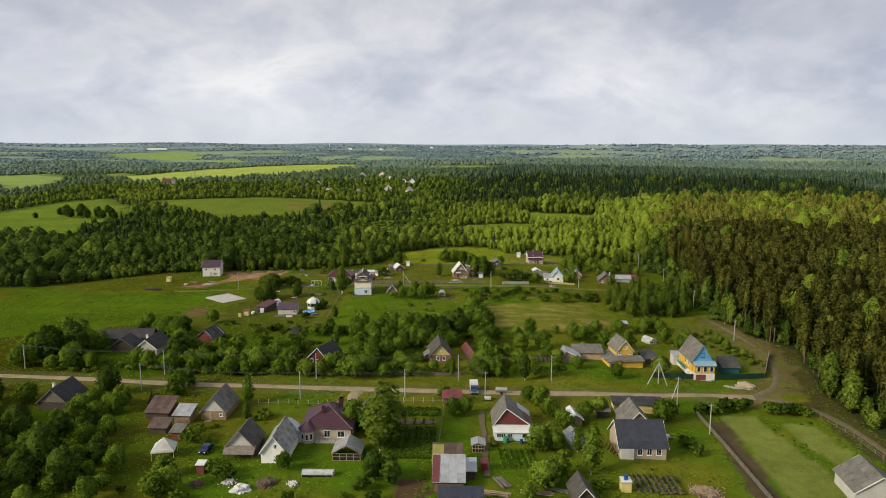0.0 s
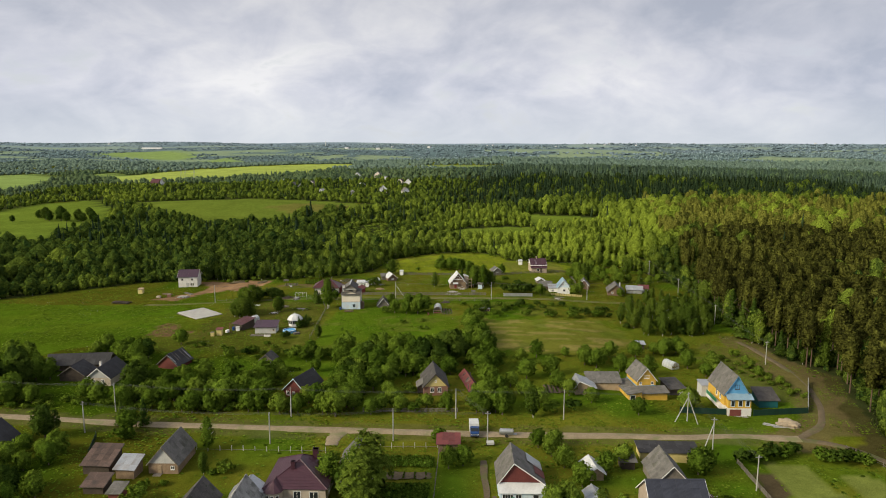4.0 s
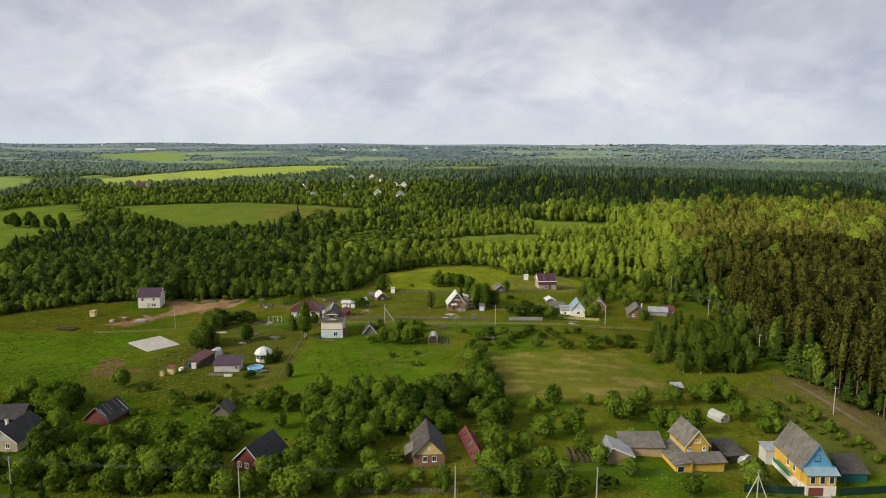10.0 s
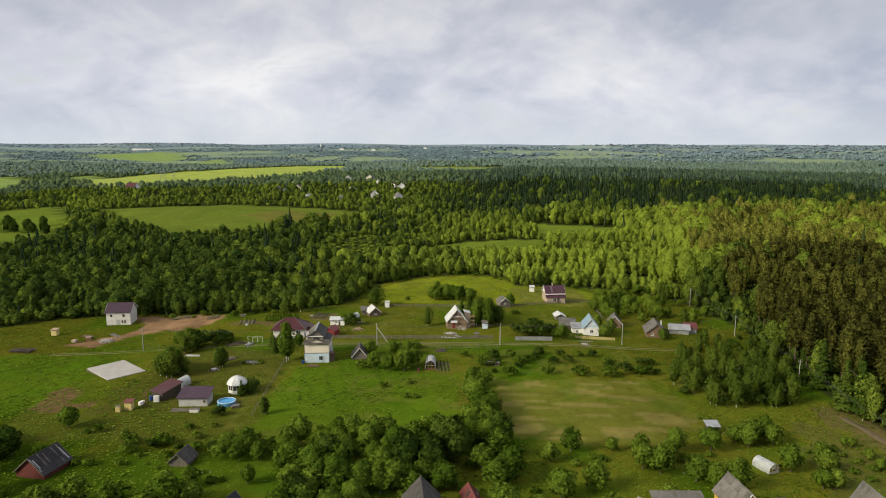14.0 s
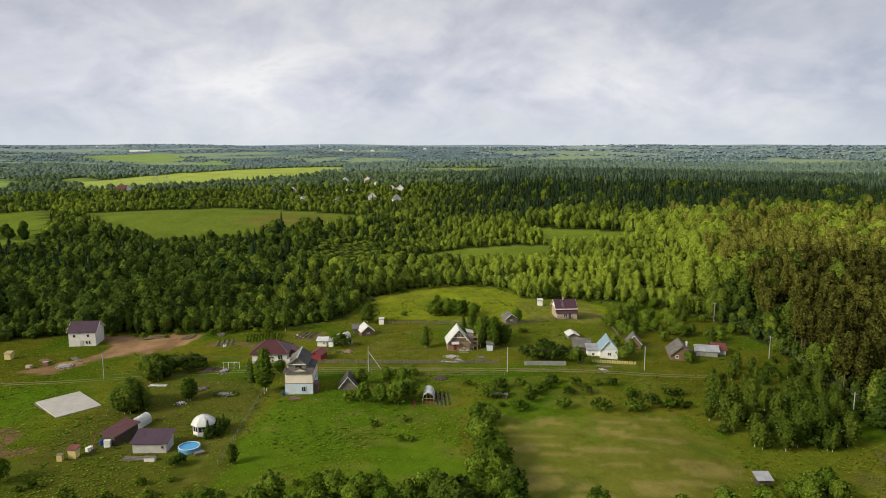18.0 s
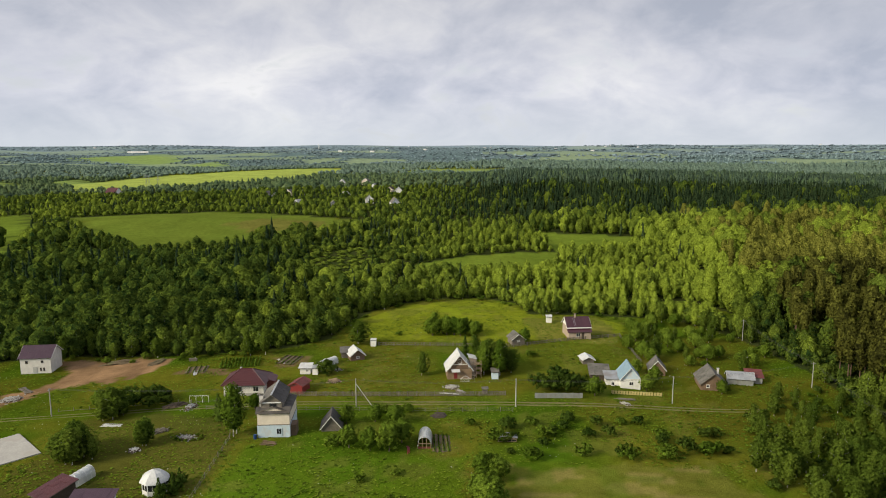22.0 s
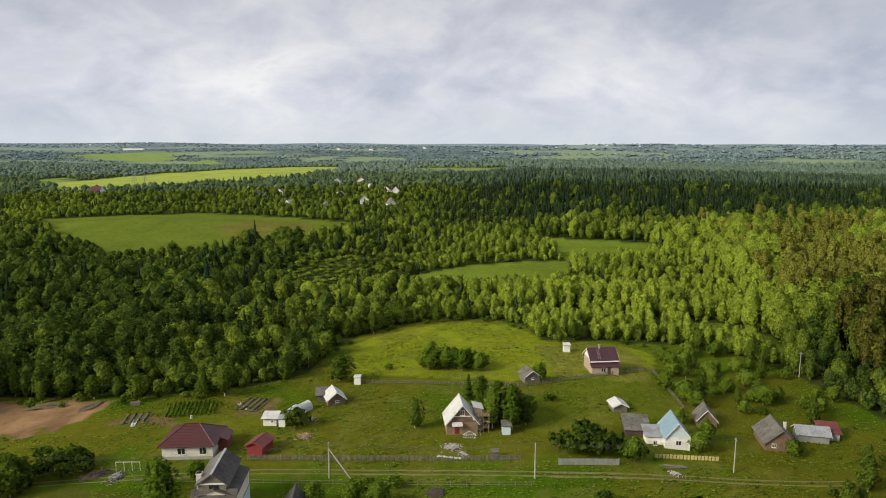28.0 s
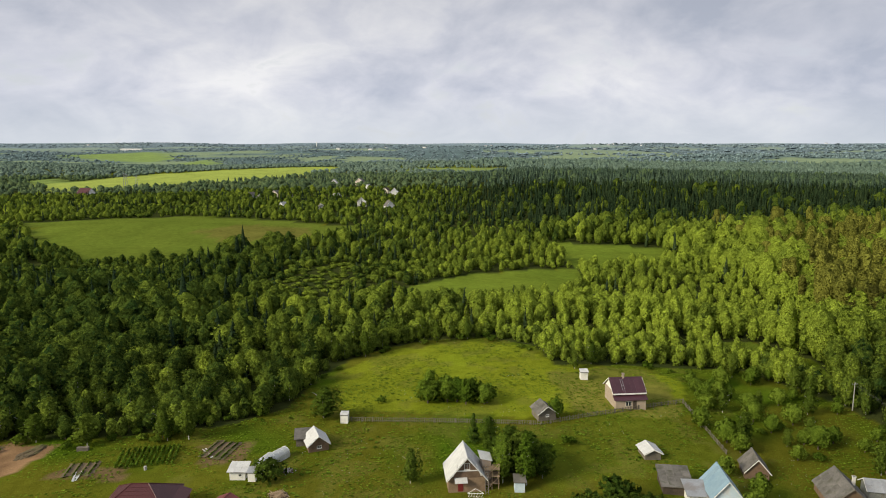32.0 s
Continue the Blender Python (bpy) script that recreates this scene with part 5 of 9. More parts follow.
def undergrowth(depth, spacing, seed):
    """Low bushes and saplings that close the foot of the woods along their edge."""
    r = np.random.RandomState(seed)
    gx, gy = np.meshgrid(np.arange(-190, 150, spacing), np.arange(110, 450, spacing))
    x = (gx + r.uniform(-0.5, 0.5, gx.shape) * spacing).ravel()
    y = (gy + r.uniform(-0.5, 0.5, gy.shape) * spacing).ravel()
    d = near_line(x, y, WOOD_EDGE)
    keep = ~open_land(x, y) & (d < depth) & (d > 1.0) & (value_noise(x, y, 8, 52) > 0.22) & (np.abs(x) < 0.66 * y + 25)
    x, y = x[keep], y[keep]
    temps = [wood_crown(900 + v, 0, 4.4, 4.6, 4, 7, 30, 0.4, 0.0) for v in range(6)]
    blocks, faces, tones = [], [], []
    for k in range(len(x)):
        t, tn = temps[r.randint(6)]
        s, a = r.uniform(0.45, 1.25), r.uniform(0, 6.28)
        c, sn = math.cos(a), math.sin(a)
        blocks.append(np.stack([(t[:, 0] * c - t[:, 1] * sn) * s + x[k], (t[:, 0] * sn + t[:, 1] * c) * s + y[k], t[:, 2] * s + gz(x[k], y[k]) - 0.1], -1))
        faces.append(np.stack([tn[:, 0] * c - tn[:, 1] * sn, tn[:, 0] * sn + tn[:, 1] * c, tn[:, 2]], -1))
        # brighter eastward, dark by the pines, like the light painted into the woods
        tones.append(np.full(len(t) // 4, np.clip(0.3 + 0.25 * float(smooth(x[k], -70, 20)) - 0.55 * float(smooth(x[k], 85, 104)) + r.normal(0, 0.15), 0, 1)))
    verts = np.concatenate(blocks)
    me = quad_mesh("undergrowth", verts, np.arange(len(verts)).reshape(-1, 4), M["wood_leaf"], np.concatenate(tones), np.concatenate(faces))
    tagged(new("undergrowth", me), "green bushes and saplings along the foot of the woods", "undergrowth", kind="stuff")


undergrowth(22, 3.4, 61)

# ---- the south row, below the road ----
FOOTPRINTS.append((-99, 153, 6.0))
house("log_barn", "dark old log barn with a black felt roof among trees", -99.5, 160, 7.5, 9, 2.2, 5.6, roof="felt", wall="dark_wood", gable="old_boards", chim=(-0.8, 2.5, 5.0, 1.4), trim="old_boards", cat="barn")
house("rusty_shed", "long shed under a rusty brown sheet roof", -71.0, 154.6, 5.4, 5.2, 2.2, 4.0, "shed", wall="dark_wood", roof="rust", cat="shed", rot=-3)
house("log_shed", "small log shed with a pale sheet-metal roof", -64.4, 153.0, 3.7, 3.6, 2.2, 3.3, "shed", wall="logs", roof="zinc", cat="shed", rot=-3)
house("low_shed", "low weathered shed with a sagging brown roof", -67.6, 147, 3.8, 3.4, 1.7, 2.4, "shed", wall="dark_wood", roof="rust", cat="shed")
house("red_shed", "small red-brown shed with a patched grey roof", -62.2, 144.2, 2.1, 2.8, 1.9, 2.4, "shed", wall="dark_red", roof="slate", cat="shed")
log = house("log_house", "weathered log house with a steep slate roof", -57.7, 155.3, 6.0, 9.2, 2.3, 5.8, wall="logs", gable="grey_wall", roof="slate", trim="old_boards", wins=(("f", 1.9, 1.0, 0.8, 0.8),))
door(log, -0.7, 0.9, 1.8, "raw_wood", 0.2)
part("porch_step", boxed(-1.8, -0.2, -1.2, -0.04, -0.3, 0.18), M["old_boards"], log)
barn = house("plank_barn", "grey plank barn with a steep dark slate roof", -45.2, 136.4, 6.2, 7.0, 2.3, 5.6, wall="dark_wood", gable="grey_wall", roof="slate_dark", cat="barn", trim="old_boards")
part("lean_to_roof", slab((-3.3, -1.9, 1.3), (1, 0, 0), (0, 1.9, 1.2), 6.6, 2.25, 0.08), M["old_boards"], barn)
for px in (-3.1, 0.0, 3.1):
    part("post", rod(bmesh.new(), (px, -1.75, -0.4), (px, -1.75, 1.4), 0.08), M["dark_wood"], barn)
white = house("white_gable_house", "white-walled house with a weathered grey roof", -37.3, 133.4, 5.4, 10.0, 2.6, 6.0, wall="white", roof="pale_slate", wins=(("f", 0.3, 3.2, 0.7, 1.0),))
part("back_annex", prism([(-3.0, -0.4), (3.4, -0.4), (3.4, 2.3), (0.2, 4.6), (-3.0, 2.3)], 10.05, 13.0), M["grey_wall"], white)
for sgn in (-1, 1):
    part("annex_roof", slab((0.2 + sgn * 3.5, 13.2 if sgn < 0 else 9.9, 2.18), (0, sgn, 0), (-sgn * 3.2, 0, 2.4), 3.3, 4.2), M["zinc"], white)
hip = house("hip_house", "large beige house with a burgundy metal-tile hip roof", -28.6, 144.6, 11.2, 11.5, 3.0, 6.4, "hip", wall="beige", roof="burgundy", wins=(("f", 3.4, 0.9, 1.7, 1.5), ("f", 0.3, 0.9, 1.4, 1.6), ("r", 3.0, 0.9, 1.3, 1.4), ("r", 7.0, 0.9, 1.3, 1.4)))
bay = bmesh.new()
BAY = [(-5.5, 0.02), (-5.2, -1.2), (-4.4, -1.7), (-3.4, -1.7), (-2.6, -1.2), (-2.3, 0.02)]
ring = [[bay.verts.new((px, py, pz)) for px, py in BAY] for pz in (-0.5, 2.9)]
for k in range(5):
    bay.faces.new((ring[0][k], ring[0][k + 1], ring[1][k + 1], ring[1][k]))
bay.faces.new(ring[1][::-1])
part("bay", bay, M["beige"], hip)
tip = bmesh.new()
peak, back = tip.verts.new((-3.9, -0.2, 4.5)), tip.verts.new((-3.9, 1.9, 4.4))
edge = [tip.verts.new((-3.9 + (px + 3.9) * 1.22, py * 1.22, 2.86)) for px, py in BAY]
for k in range(5):
    tip.faces.new((edge[k], edge[k + 1], peak))
tip.faces.new((edge[0], peak, back))
tip.faces.new((edge[5], back, peak))
tip.faces.new((edge[0], back, edge[5]))
bmesh.ops.recalc_face_normals(tip, faces=tip.faces[:])
part("bay_roof", tip, M["burgundy"], hip)
for px, py, turn in ((-4.8, -1.45, -32), (-3.9, -1.7, 0), (-3.0, -1.45, 32)):
    w_part = part("window", link("window", box(boxed(-0.33, 0.33, -0.05, 0.02, 0.8, 2.3), -0.4, 0.4, -0.1, 0.02, 0.7, 0.78), M["white_paint"]), None, hip, at=pose(px, py, 0, 0, 0, turn))
    part("pane", boxed(-0.24, 0.24, -0.07, -0.055, 0.9, 2.2), M["glass"], w_part)
chimney(hip, -1.0, 3.2, 4.6, 2.2, "burgundy", 0.7)
chimney(hip, 2.2, 8.4, 4.6, 2.3, "burgundy", 1.0)
part("terrace", boxed(-2.2, 5.4, -1.5, -0.06, -0.3, 0.35), M["concrete"], hip)
for px in (-1.2, 0.6, 2.4):
    part("rail_post", boxed(px - 0.05, px + 0.05, -1.45, -1.35, 0.36, 1.4), M["raw_wood"], hip)
part("rail", boxed(-2.2, 2.4, -1.44, -1.36, 1.3, 1.4), M["raw_wood"], hip)
house("slate_house", "older pale house with a grey slate roof behind trees", -19.2, 152.6, 5.6, 9.0, 2.6, 5.6, wall="pale_blue", roof="slate", wins=(("f", 1.2, 0.9, 1.0, 1.2),))
red = house("red_gable_house", "pale blue house with a red gable and patched slate roof", 13.2, 148.0, 8.4, 8.2, 2.9, 6.8, wall="pale_blue", gable="red_wall", roof="slate", half=0.34)
part("veranda", prism([(-2.4, -0.4), (-0.06, -0.4), (-0.06, 2.75), (-2.4, 2.15)], -4.0, 4.3, "x"), M["pale_blue"], red)
part("veranda_roof", slab((-4.3, -2.75, 2.1), (1, 0, 0), (0, 2.7, 0.72), 8.9, 2.85, 0.07), M["white_roof"], red)
for px, ww, n in ((-2.6, 2.0, 4), (-0.6, 1.1, 2), (2.6, 1.1, 1)):
    wp = part("window", boxed(px - ww / 2, px + ww / 2, -2.46, -2.38, 0.8, 1.8), M["white_paint"], red)
    for k in range(n):
        a0 = px - ww / 2 + 0.08 + k * (ww - 0.08) / n
        part("pane", boxed(a0, a0 + (ww - 0.08) / n - 0.08, -2.475, -2.455, 0.88, 1.72), M["glass"], wp)
part("patch_sheet", slab((4.55, 4.6, 2.9), (0, 1, 0), (-5.0, 0, 3.55), 3.6, 3.6, 0.02), M["zinc"], red, "pale zinc patch on the slate roof", at=pose(0, 0, 0.12))
part("patch_sheet", slab((4.75, 1.4, 2.72), (0, 1, 0), (-5.0, 0, 3.55), 3.0, 2.4, 0.02), M["red_roof"], red, "rust-red patch on the slate roof", at=pose(0, 0, 0.12))
dark = house("dark_roof_house", "large house with a blue-black sheet roof and brick walls", 40.2, 138.0, 9.8, 9.5, 2.8, 6.8, "x", wall="brick", roof="blue_slate", wins=(("f", -0.7, 0.9, 1.1, 1.5), ("f", 1.3, 0.9, 1.1, 1.5), ("f", 3.3, 0.9, 1.1, 1.5)), rot=1)
part("porch", boxed(-4.85, -2.1, -0.5, -0.02, -0.5, 2.5), M["white_brick"], dark)
window(dark, "f", -3.0, 0.9, 0.9, 1.3, 9.8, 9.5)
for k in range(5):
    part("leaning_board", slab((-5.6 - 0.5 * k, 1.0 + 0.9 * k, -0.2), (0.3, 1, 0), (0.8, 0, 2.4), 0.9, 2.6, 0.05), M["dark_red" if k % 2 else "brown_boards"], dark)
house("grey_gable_barn", "grey barn with a steep plain slate roof", 42.4, 150.6, 6.2, 8.6, 2.4, 5.6, wall="old_boards", roof="slate", cat="barn", rot=1)
house("yellow_shed", "long low yellow shed with a dark flat roof", 46.0, 164.2, 12.0, 4.0, 2.2, 2.6, "shed", wall="pale_yellow", roof="felt", cat="shed", rot=-2)
house("corner_house", "house with a grey slate roof at the field's corner", 81.0, 123.0, 9, 9, 2.8, 6.0, wall="grey_wall", roof="slate", rot=-6)
house("dark_outhouse", "small dark shed with a steep slate roof and white verge", 24.2, 117.0, 3.8, 6, 2.0, 4.2, wall="dark_wood", roof="slate_dark", cat="shed", rot=4)
house("striped_shed", "long shed with a blue-grey striped sheet roof", 1.5, 113.5, 7.6, 5.5, 2.0, 2.8, "shed", wall="dark_wood", roof="blue_slate", cat="shed", piece=(0.8, 2.8))
patch_shed = house("patchwork_shed", "tall shed with a metal roof and red side panel", -0.8, 122.6, 5.6, 6.0, 2.2, 4.4, "shed", wall="brown_boards", roof="zinc", cat="shed", piece=(1.5, 2.2))
brown_shed = house("brown_roof_shed", "shed with a green and brown sheet roof", -1.2, 129.2, 5.4, 5.0, 2.4, 4.2, "shed", wall="brown_boards", roof="rust", cat="shed", piece=(1.3, 2.6))
part("patch_sheet", slab((-3.2, -0.4, 2.12), (1, 0, 0), (0, 6.0, 2.2), 1.4, 6.9, 0.03), M["red_roof"], patch_shed, "dull red sheet beside the zinc roof", at=pose(0, 0, 0.14))
part("patch_sheet", slab((-3.1, -0.4, 2.32), (1, 0, 0), (0, 5.0, 1.8), 2.4, 5.6, 0.03), M["moss_sheet"], brown_shed, "mossy yellow-green sheet on the roof", at=pose(0, 0, 0.14))
house("side_lean_to", "small lean-to with a zinc roof", 3.2, 127.6, 2.2, 4.0, 1.9, 2.4, "shed", wall="dark_wood", roof="zinc", cat="shed")
house("small_white_shed", "small pale shed with a white gabled sheet roof", 28.6, 154.4, 3.2, 5.0, 1.8, 2.9, wall="raw_wood", roof="white_roof", cat="shed", rot=6)
house("grey_white_shed", "small shed with a pale grey sheet roof", 27.2, 142.2, 2.8, 5.4, 1.8, 2.7, wall="grey_wall", roof="zinc", cat="shed", rot=8)
house("garden_canopy", "garden shelter with a rust-red sheet roof", -0.6, 166.0, 4.4, 3.6, 2.2, 2.8, "shed", wall="brown_boards", roof="red_roof", cat="shelter")
house("tool_hut", "small dark plank hut with a light roof", 36.2, 159.6, 2.8, 2.6, 1.8, 2.3, "shed", wall="dark_wood", roof="slate", cat="hut")
house("brown_privy", "narrow brown privy with a pale roof", -50.8, 128.2, 1.5, 1.5, 2.0, 2.25, "shed", wall="dark_red", roof="white_roof", cat="privy", over=0.2)
house("red_cabin_box", "small red tin hut beside the garden path", 6.3, 131.2, 1.4, 1.3, 1.7, 2.0, "shed", wall="red_paint", roof="red_roof", cat="hut", over=0.15)
house("white_tank_hut", "cream shower hut carrying a blue water tank", 33.2, 123.4, 1.9, 1.8, 2.0, 2.2, "shed", wall="pale_yellow", roof="white_roof", cat="hut", over=0.1)

# ---- the north row, above the road ----
house("grey_house", "grey-walled house with a black felt roof", -96.3, 204.6, 6.6, 10.0, 2.4, 5.1, wall="beige", gable="grey_wall", roof="felt", chim=(-1.2, 4.0, 4.2, 1.5), wins=(("f", -1.3, 0.8, 0.8, 1.0), ("f", 1.2, 0.8, 0.9, 1.1)))
house("long_barn", "long dark barn with a sagging black roof", -109, 217, 17, 6.5, 2.0, 4.2, "x", wall="dark_wood", roof="felt", cat="barn", rot=8, trim="old_boards")
house("dark_barn", "dark barn with a black roof under trees", -105.5, 208, 7.0, 6, 2.0, 4.4, wall="dark_wood", roof="felt", cat="barn", trim="old_boards")
ruin = house("ruined_barn", "half-collapsed barn with broken dark roof sheets", -83.5, 219.6, 6.6, 7, 1.3, 4.2, wall="red_wall", roof="felt", cat="barn", rot=-12, trim="old_boards")
FOOTPRINTS.append((-41, 191, 3.4))
house("red_house", "dark red wooden house with a black roof", -40.8, 196.4, 6.6, 8.6, 2.4, 5.6, wall="red_wall", roof="felt", rot=-20, trim="pale_blue", wins=(("f", -2.0, 0.9, 0.9, 1.1), ("f", -0.3, 0.9, 0.9, 1.1)))
brick = house("brick_house", "brick house with a yellow gable and mossy slate roof", -4.3, 200.0, 6.4, 10.0, 2.5, 5.9, wall="red_brick", gable="pale_yellow", roof="slate_dark", rot=6, trim="dark_wood", wins=(("f", -0.9, 0.9, 0.95, 1.25), ("f", 1.0, 0.9, 0.95, 1.25), ("f", 0.0, 3.6, 0.5, 0.6)))
part("side_porch", prism([(2.0, -0.4), (6.0, -0.4), (6.0, 2.0), (2.0, 2.0)], -4.6, -3.22, "x"), M["dark_wood"], brick)
part("porch_roof", slab((-5.0, 6.3, 1.7), (0, -1, 0), (1.9, 0, 1.2), 4.6, 2.2, 0.06), M["slate"], brick)
fallen = house("fallen_shed", "long collapsed shed with broken rusty roof sheets", 6.2, 202, 2.8, 13, 0.8, 2.2, wall="old_boards", roof="red_roof", cat="shed", rot=12, trim="old_boards", piece=(1.1, 0.9))
for k in range(9):
    part("fallen_board", slab((-2.0 + 0.35 * k, 1.2 * k, 0.3 + 0.15 * (k % 3)), (1, 0.5 * (-1) ** k, 0.15), (0.2, 1, 0.4), 0.35, 2.6, 0.04), M["old_boards" if k % 2 else "rust"], fallen)
yellow = house("yellow_house", "tall yellow house with a slate roof and low porches", 51.9, 204.0, 5.2, 7.4, 4.3, 7.5, wall="yellow", gable="yellow", roof="slate", rot=7, wins=(("f", 0, 4.7, 1.5, 0.9, "white_paint", 3), ("f", -1.6, 3.0, 0.7, 0.8), ("f", 1.6, 3.0, 0.7, 0.8)))
part("blue_band", boxed(-2.66, 2.66, -0.06, 7.46, 2.45, 2.75), M["sky_blue"], yellow)
part("front_annex", prism([(-3.2, -0.4), (-0.03, -0.4), (-0.03, 2.6), (-3.2, 1.9)], -2.6, 4.6, "x"), M["yellow"], yellow)
lay_sheets(part("annex_roof", slab((-2.9, -3.7, 1.82), (1, 0, 0), (0, 3.65, 0.8), 8.0, 3.7), M["old_boards"], yellow), "slate", (-2.9, -3.7, 1.82), (1, 0, 0), (0, 3.65, 0.8), 8.0, 3.7, (1.4, 1.8), 91)
part("side_annex", prism([(-6.2, -0.4), (-2.63, -0.4), (-2.63, 2.5), (-6.2, 2.0)], -3.8, 6.5), M["yellow"], yellow)
lay_sheets(part("annex_roof", slab((-6.7, 6.9, 1.95), (0, -1, 0), (4.0, 0, 0.62), 11.2, 4.0), M["old_boards"], yellow), "slate", (-6.7, 6.9, 1.95), (0, -1, 0), (4.0, 0, 0.62), 11.2, 4.0, (1.4, 1.8), 92)
window(yellow, "f", 2.6, 0.6, 1.0, 0.9, 5.2, 7.4)
part("porch_window", boxed(-5.9, -4.4, -3.9, -3.82, 0.3, 1.7), M["white_paint"], yellow)
part("pane", boxed(-5.75, -4.55, -3.93, -3.89, 0.45, 1.55), M["glass"], yellow)
house("long_shed", "long tan shed with a grey slate roof", 41.2, 206.0, 8.6, 4.4, 2.2, 3.4, "shed", wall="raw_wood", roof="slate", cat="shed")
house("tan_hut", "tan board hut with a pale lopsided roof", 35.2, 201.6, 5.4, 5.5, 2.0, 3.8, wall="raw_wood", roof="zinc", cat="hut", half=0.2, wins=(("f", 1.2, 0.9, 0.5, 0.7),))
blue = house("blue_house", "yellow house with a blue gable and grey slate roof", 72.2, 194.8, 6.2, 11.0, 5.0, 9.8, wall="yellow", gable="sky_blue", roof="slate", plinth=2.0, plinth_key="white_brick", trim="sky_blue", wins=(("f", 0, 6.3, 1.2, 1.2, "dark_wood"), ("l", 2.5, 3.0, 1.0, 1.5), ("l", 5.0, 3.0, 1.0, 1.5)))
part("bay", boxed(-2.6, 3.1, -1.6, -0.03, 1.9, 4.3), M["yellow"], blue)
part("bay_base", boxed(-2.7, 3.2, -1.7, -0.04, -0.5, 1.88), M["white_brick"], blue)
lay_sheets(part("bay_roof", slab((-3.0, -2.1, 4.25), (1, 0, 0), (0, 2.1, 0.9), 6.6, 2.3), M["old_boards"], blue), "blue_roof", (-3.0, -2.1, 4.25), (1, 0, 0), (0, 2.1, 0.9), 6.6, 2.3, (1.6, 2.3), 93)
for px in (-1.5, 0.4, 2.2):
    wp = part("window", boxed(px - 0.55, px + 0.55, -1.7, -1.61, 2.3, 4.05), M["pale_blue"], blue)
    part("pane", boxed(px - 0.38, px + 0.38, -1.72, -1.695, 2.5, 3.85), M["glass"], wp)
part("garage_door", boxed(-2.2, 0.6, -1.79, -1.71, -0.3, 1.6), M["dark_red"], blue, "dull red metal garage door")
part("side_gallery", boxed(-4.2, -3.14, 0.5, 9.5, 1.0, 2.0), M["white_brick"], blue)
part("gallery_rail", boxed(-4.28, -4.2, 2.0, 9.0, 2.0, 2.9), M["green_paint"], blue, "green painted gallery boards")
part("back_annex", boxed(-4.8, -0.5, 11.1, 14.5, -0.5, 3.2), M["grey_wall"], blue)
part("annex_roof", slab((-5.0, 10.9, 3.25), (1, 0, 0), (0, 3.8, 0.5), 4.7, 3.9), M["zinc"], blue)
part("ramp", prism([(-7.5, -0.35), (-7.5, -0.28), (-1.75, -0.1), (-1.75, -0.4)], -3.2, 2.2, "x"), M["concrete"], blue)
house("garage", "garage with a weathered grey roof and teal front", 82.2, 198.6, 4.8, 4.8, 2.1, 3.6, "shed", wall="teal", roof="slate_dark", cat="garage")
house("hidden_shed", "small shed with a dark patched roof beside the poles", 61.0, 206.0, 4.0, 6.0, 1.8, 2.6, "shed", wall="dark_wood", roof="slate_dark", cat="shed", rot=10)
house("root_cellar", "low root cellar with a rust-red board roof", -15.6, 217.2, 2.8, 2.4, 0.9, 1.5, "shed", wall="concrete", roof="red_roof", cat="cellar", over=0.2)
house("tiny_shed", "tiny old shed with a dark gabled roof", -56.0, 224.8, 4.0, 4.0, 1.2, 2.9, wall="old_boards", roof="slate_dark", cat="shed", trim="old_boards", rot=-6)
house("tilted_shed", "narrow shed with a steep blue-grey roof", -31.6, 205.2, 2.2, 3.4, 1.2, 3.2, wall="dark_wood", roof="zinc", cat="shed", rot=-30)

def weathered_strips(th, w, d, eave, ridge, count, keys, wide, seed, short=0.35):
    """Loose boards and odd sheets lying along the two slopes of a ruined roof."""
    r = random.Random(seed)
    for k in range(count):
        sgn = r.choice((-1, 1))
        low, high = r.uniform(-0.05, short), r.uniform(0.7, 1.04)
        p = lambda u: (sgn * w / 2 * (1 - u), eave + (ridge - eave) * u)
        (x0, z0), (x1, z1) = p(low), p(high)
        y0, ww = r.uniform(-0.3, d - 0.3), wide * r.uniform(0.6, 1.4)
        up = (x1 - x0, r.uniform(-0.25, 0.25), z1 - z0)
        part("loose_board", slab((x0, y0 if sgn > 0 else y0 + ww, z0 + 0.16), (0, sgn, 0), up, ww, math.dist((0, 0, 0), up), 0.05), M[r.choice(keys)], th)


weathered_strips(ruin, 6.6, 7, 1.3, 4.2, 16, ("old_boards", "zinc", "felt", "dark_wood"), 0.3, 5)
weathered_strips(fallen, 2.8, 13, 0.8, 2.2, 16, ("slate", "rust", "felt", "dark_wood", "old_boards"), 0.9, 6)

# ---- the middle plots ----
house("plum_roof_shed", "grey board shed with a plum sheet roof", -65.2, 257.6, 7.2, 4.4, 2.3, 3.4, "shed", wall="grey_wall", roof="purple", cat="shed", rot=2, piece=(1.2, 4.6), wins=(("f", 2.8, 1.0, 0.6, 0.6, "raw_wood", 0),))
house("red_roof_shed", "open shed with a dark red roof and stored goods", -76.2, 262.0, 4.2, 6.0, 2.2, 3.2, "shed", wall="dark_wood", roof="maroon", cat="shed", rot=-28)
house("pale_privy", "pale plank privy with a red-brown roof", -80.4, 254.6, 1.7, 1.6, 2.1, 2.3, "shed", wall="pale_yellow", roof="dark_red", cat="privy", over=0.25)
tower = house("tower_house", "tall cream house with a weathered slate gable above skirt roofs", -40.7, 293.0, 7.2, 10.2, 6.0, 7.3, wall="cream", roof="slate_dark", rot=4, trim="old_boards", over=0.2)
part("ground_storey", boxed(-3.66, 3.66, -0.06, 10.26, -0.5, 2.9), M["pale_blue"], tower, "pale blue whitewashed ground storey")
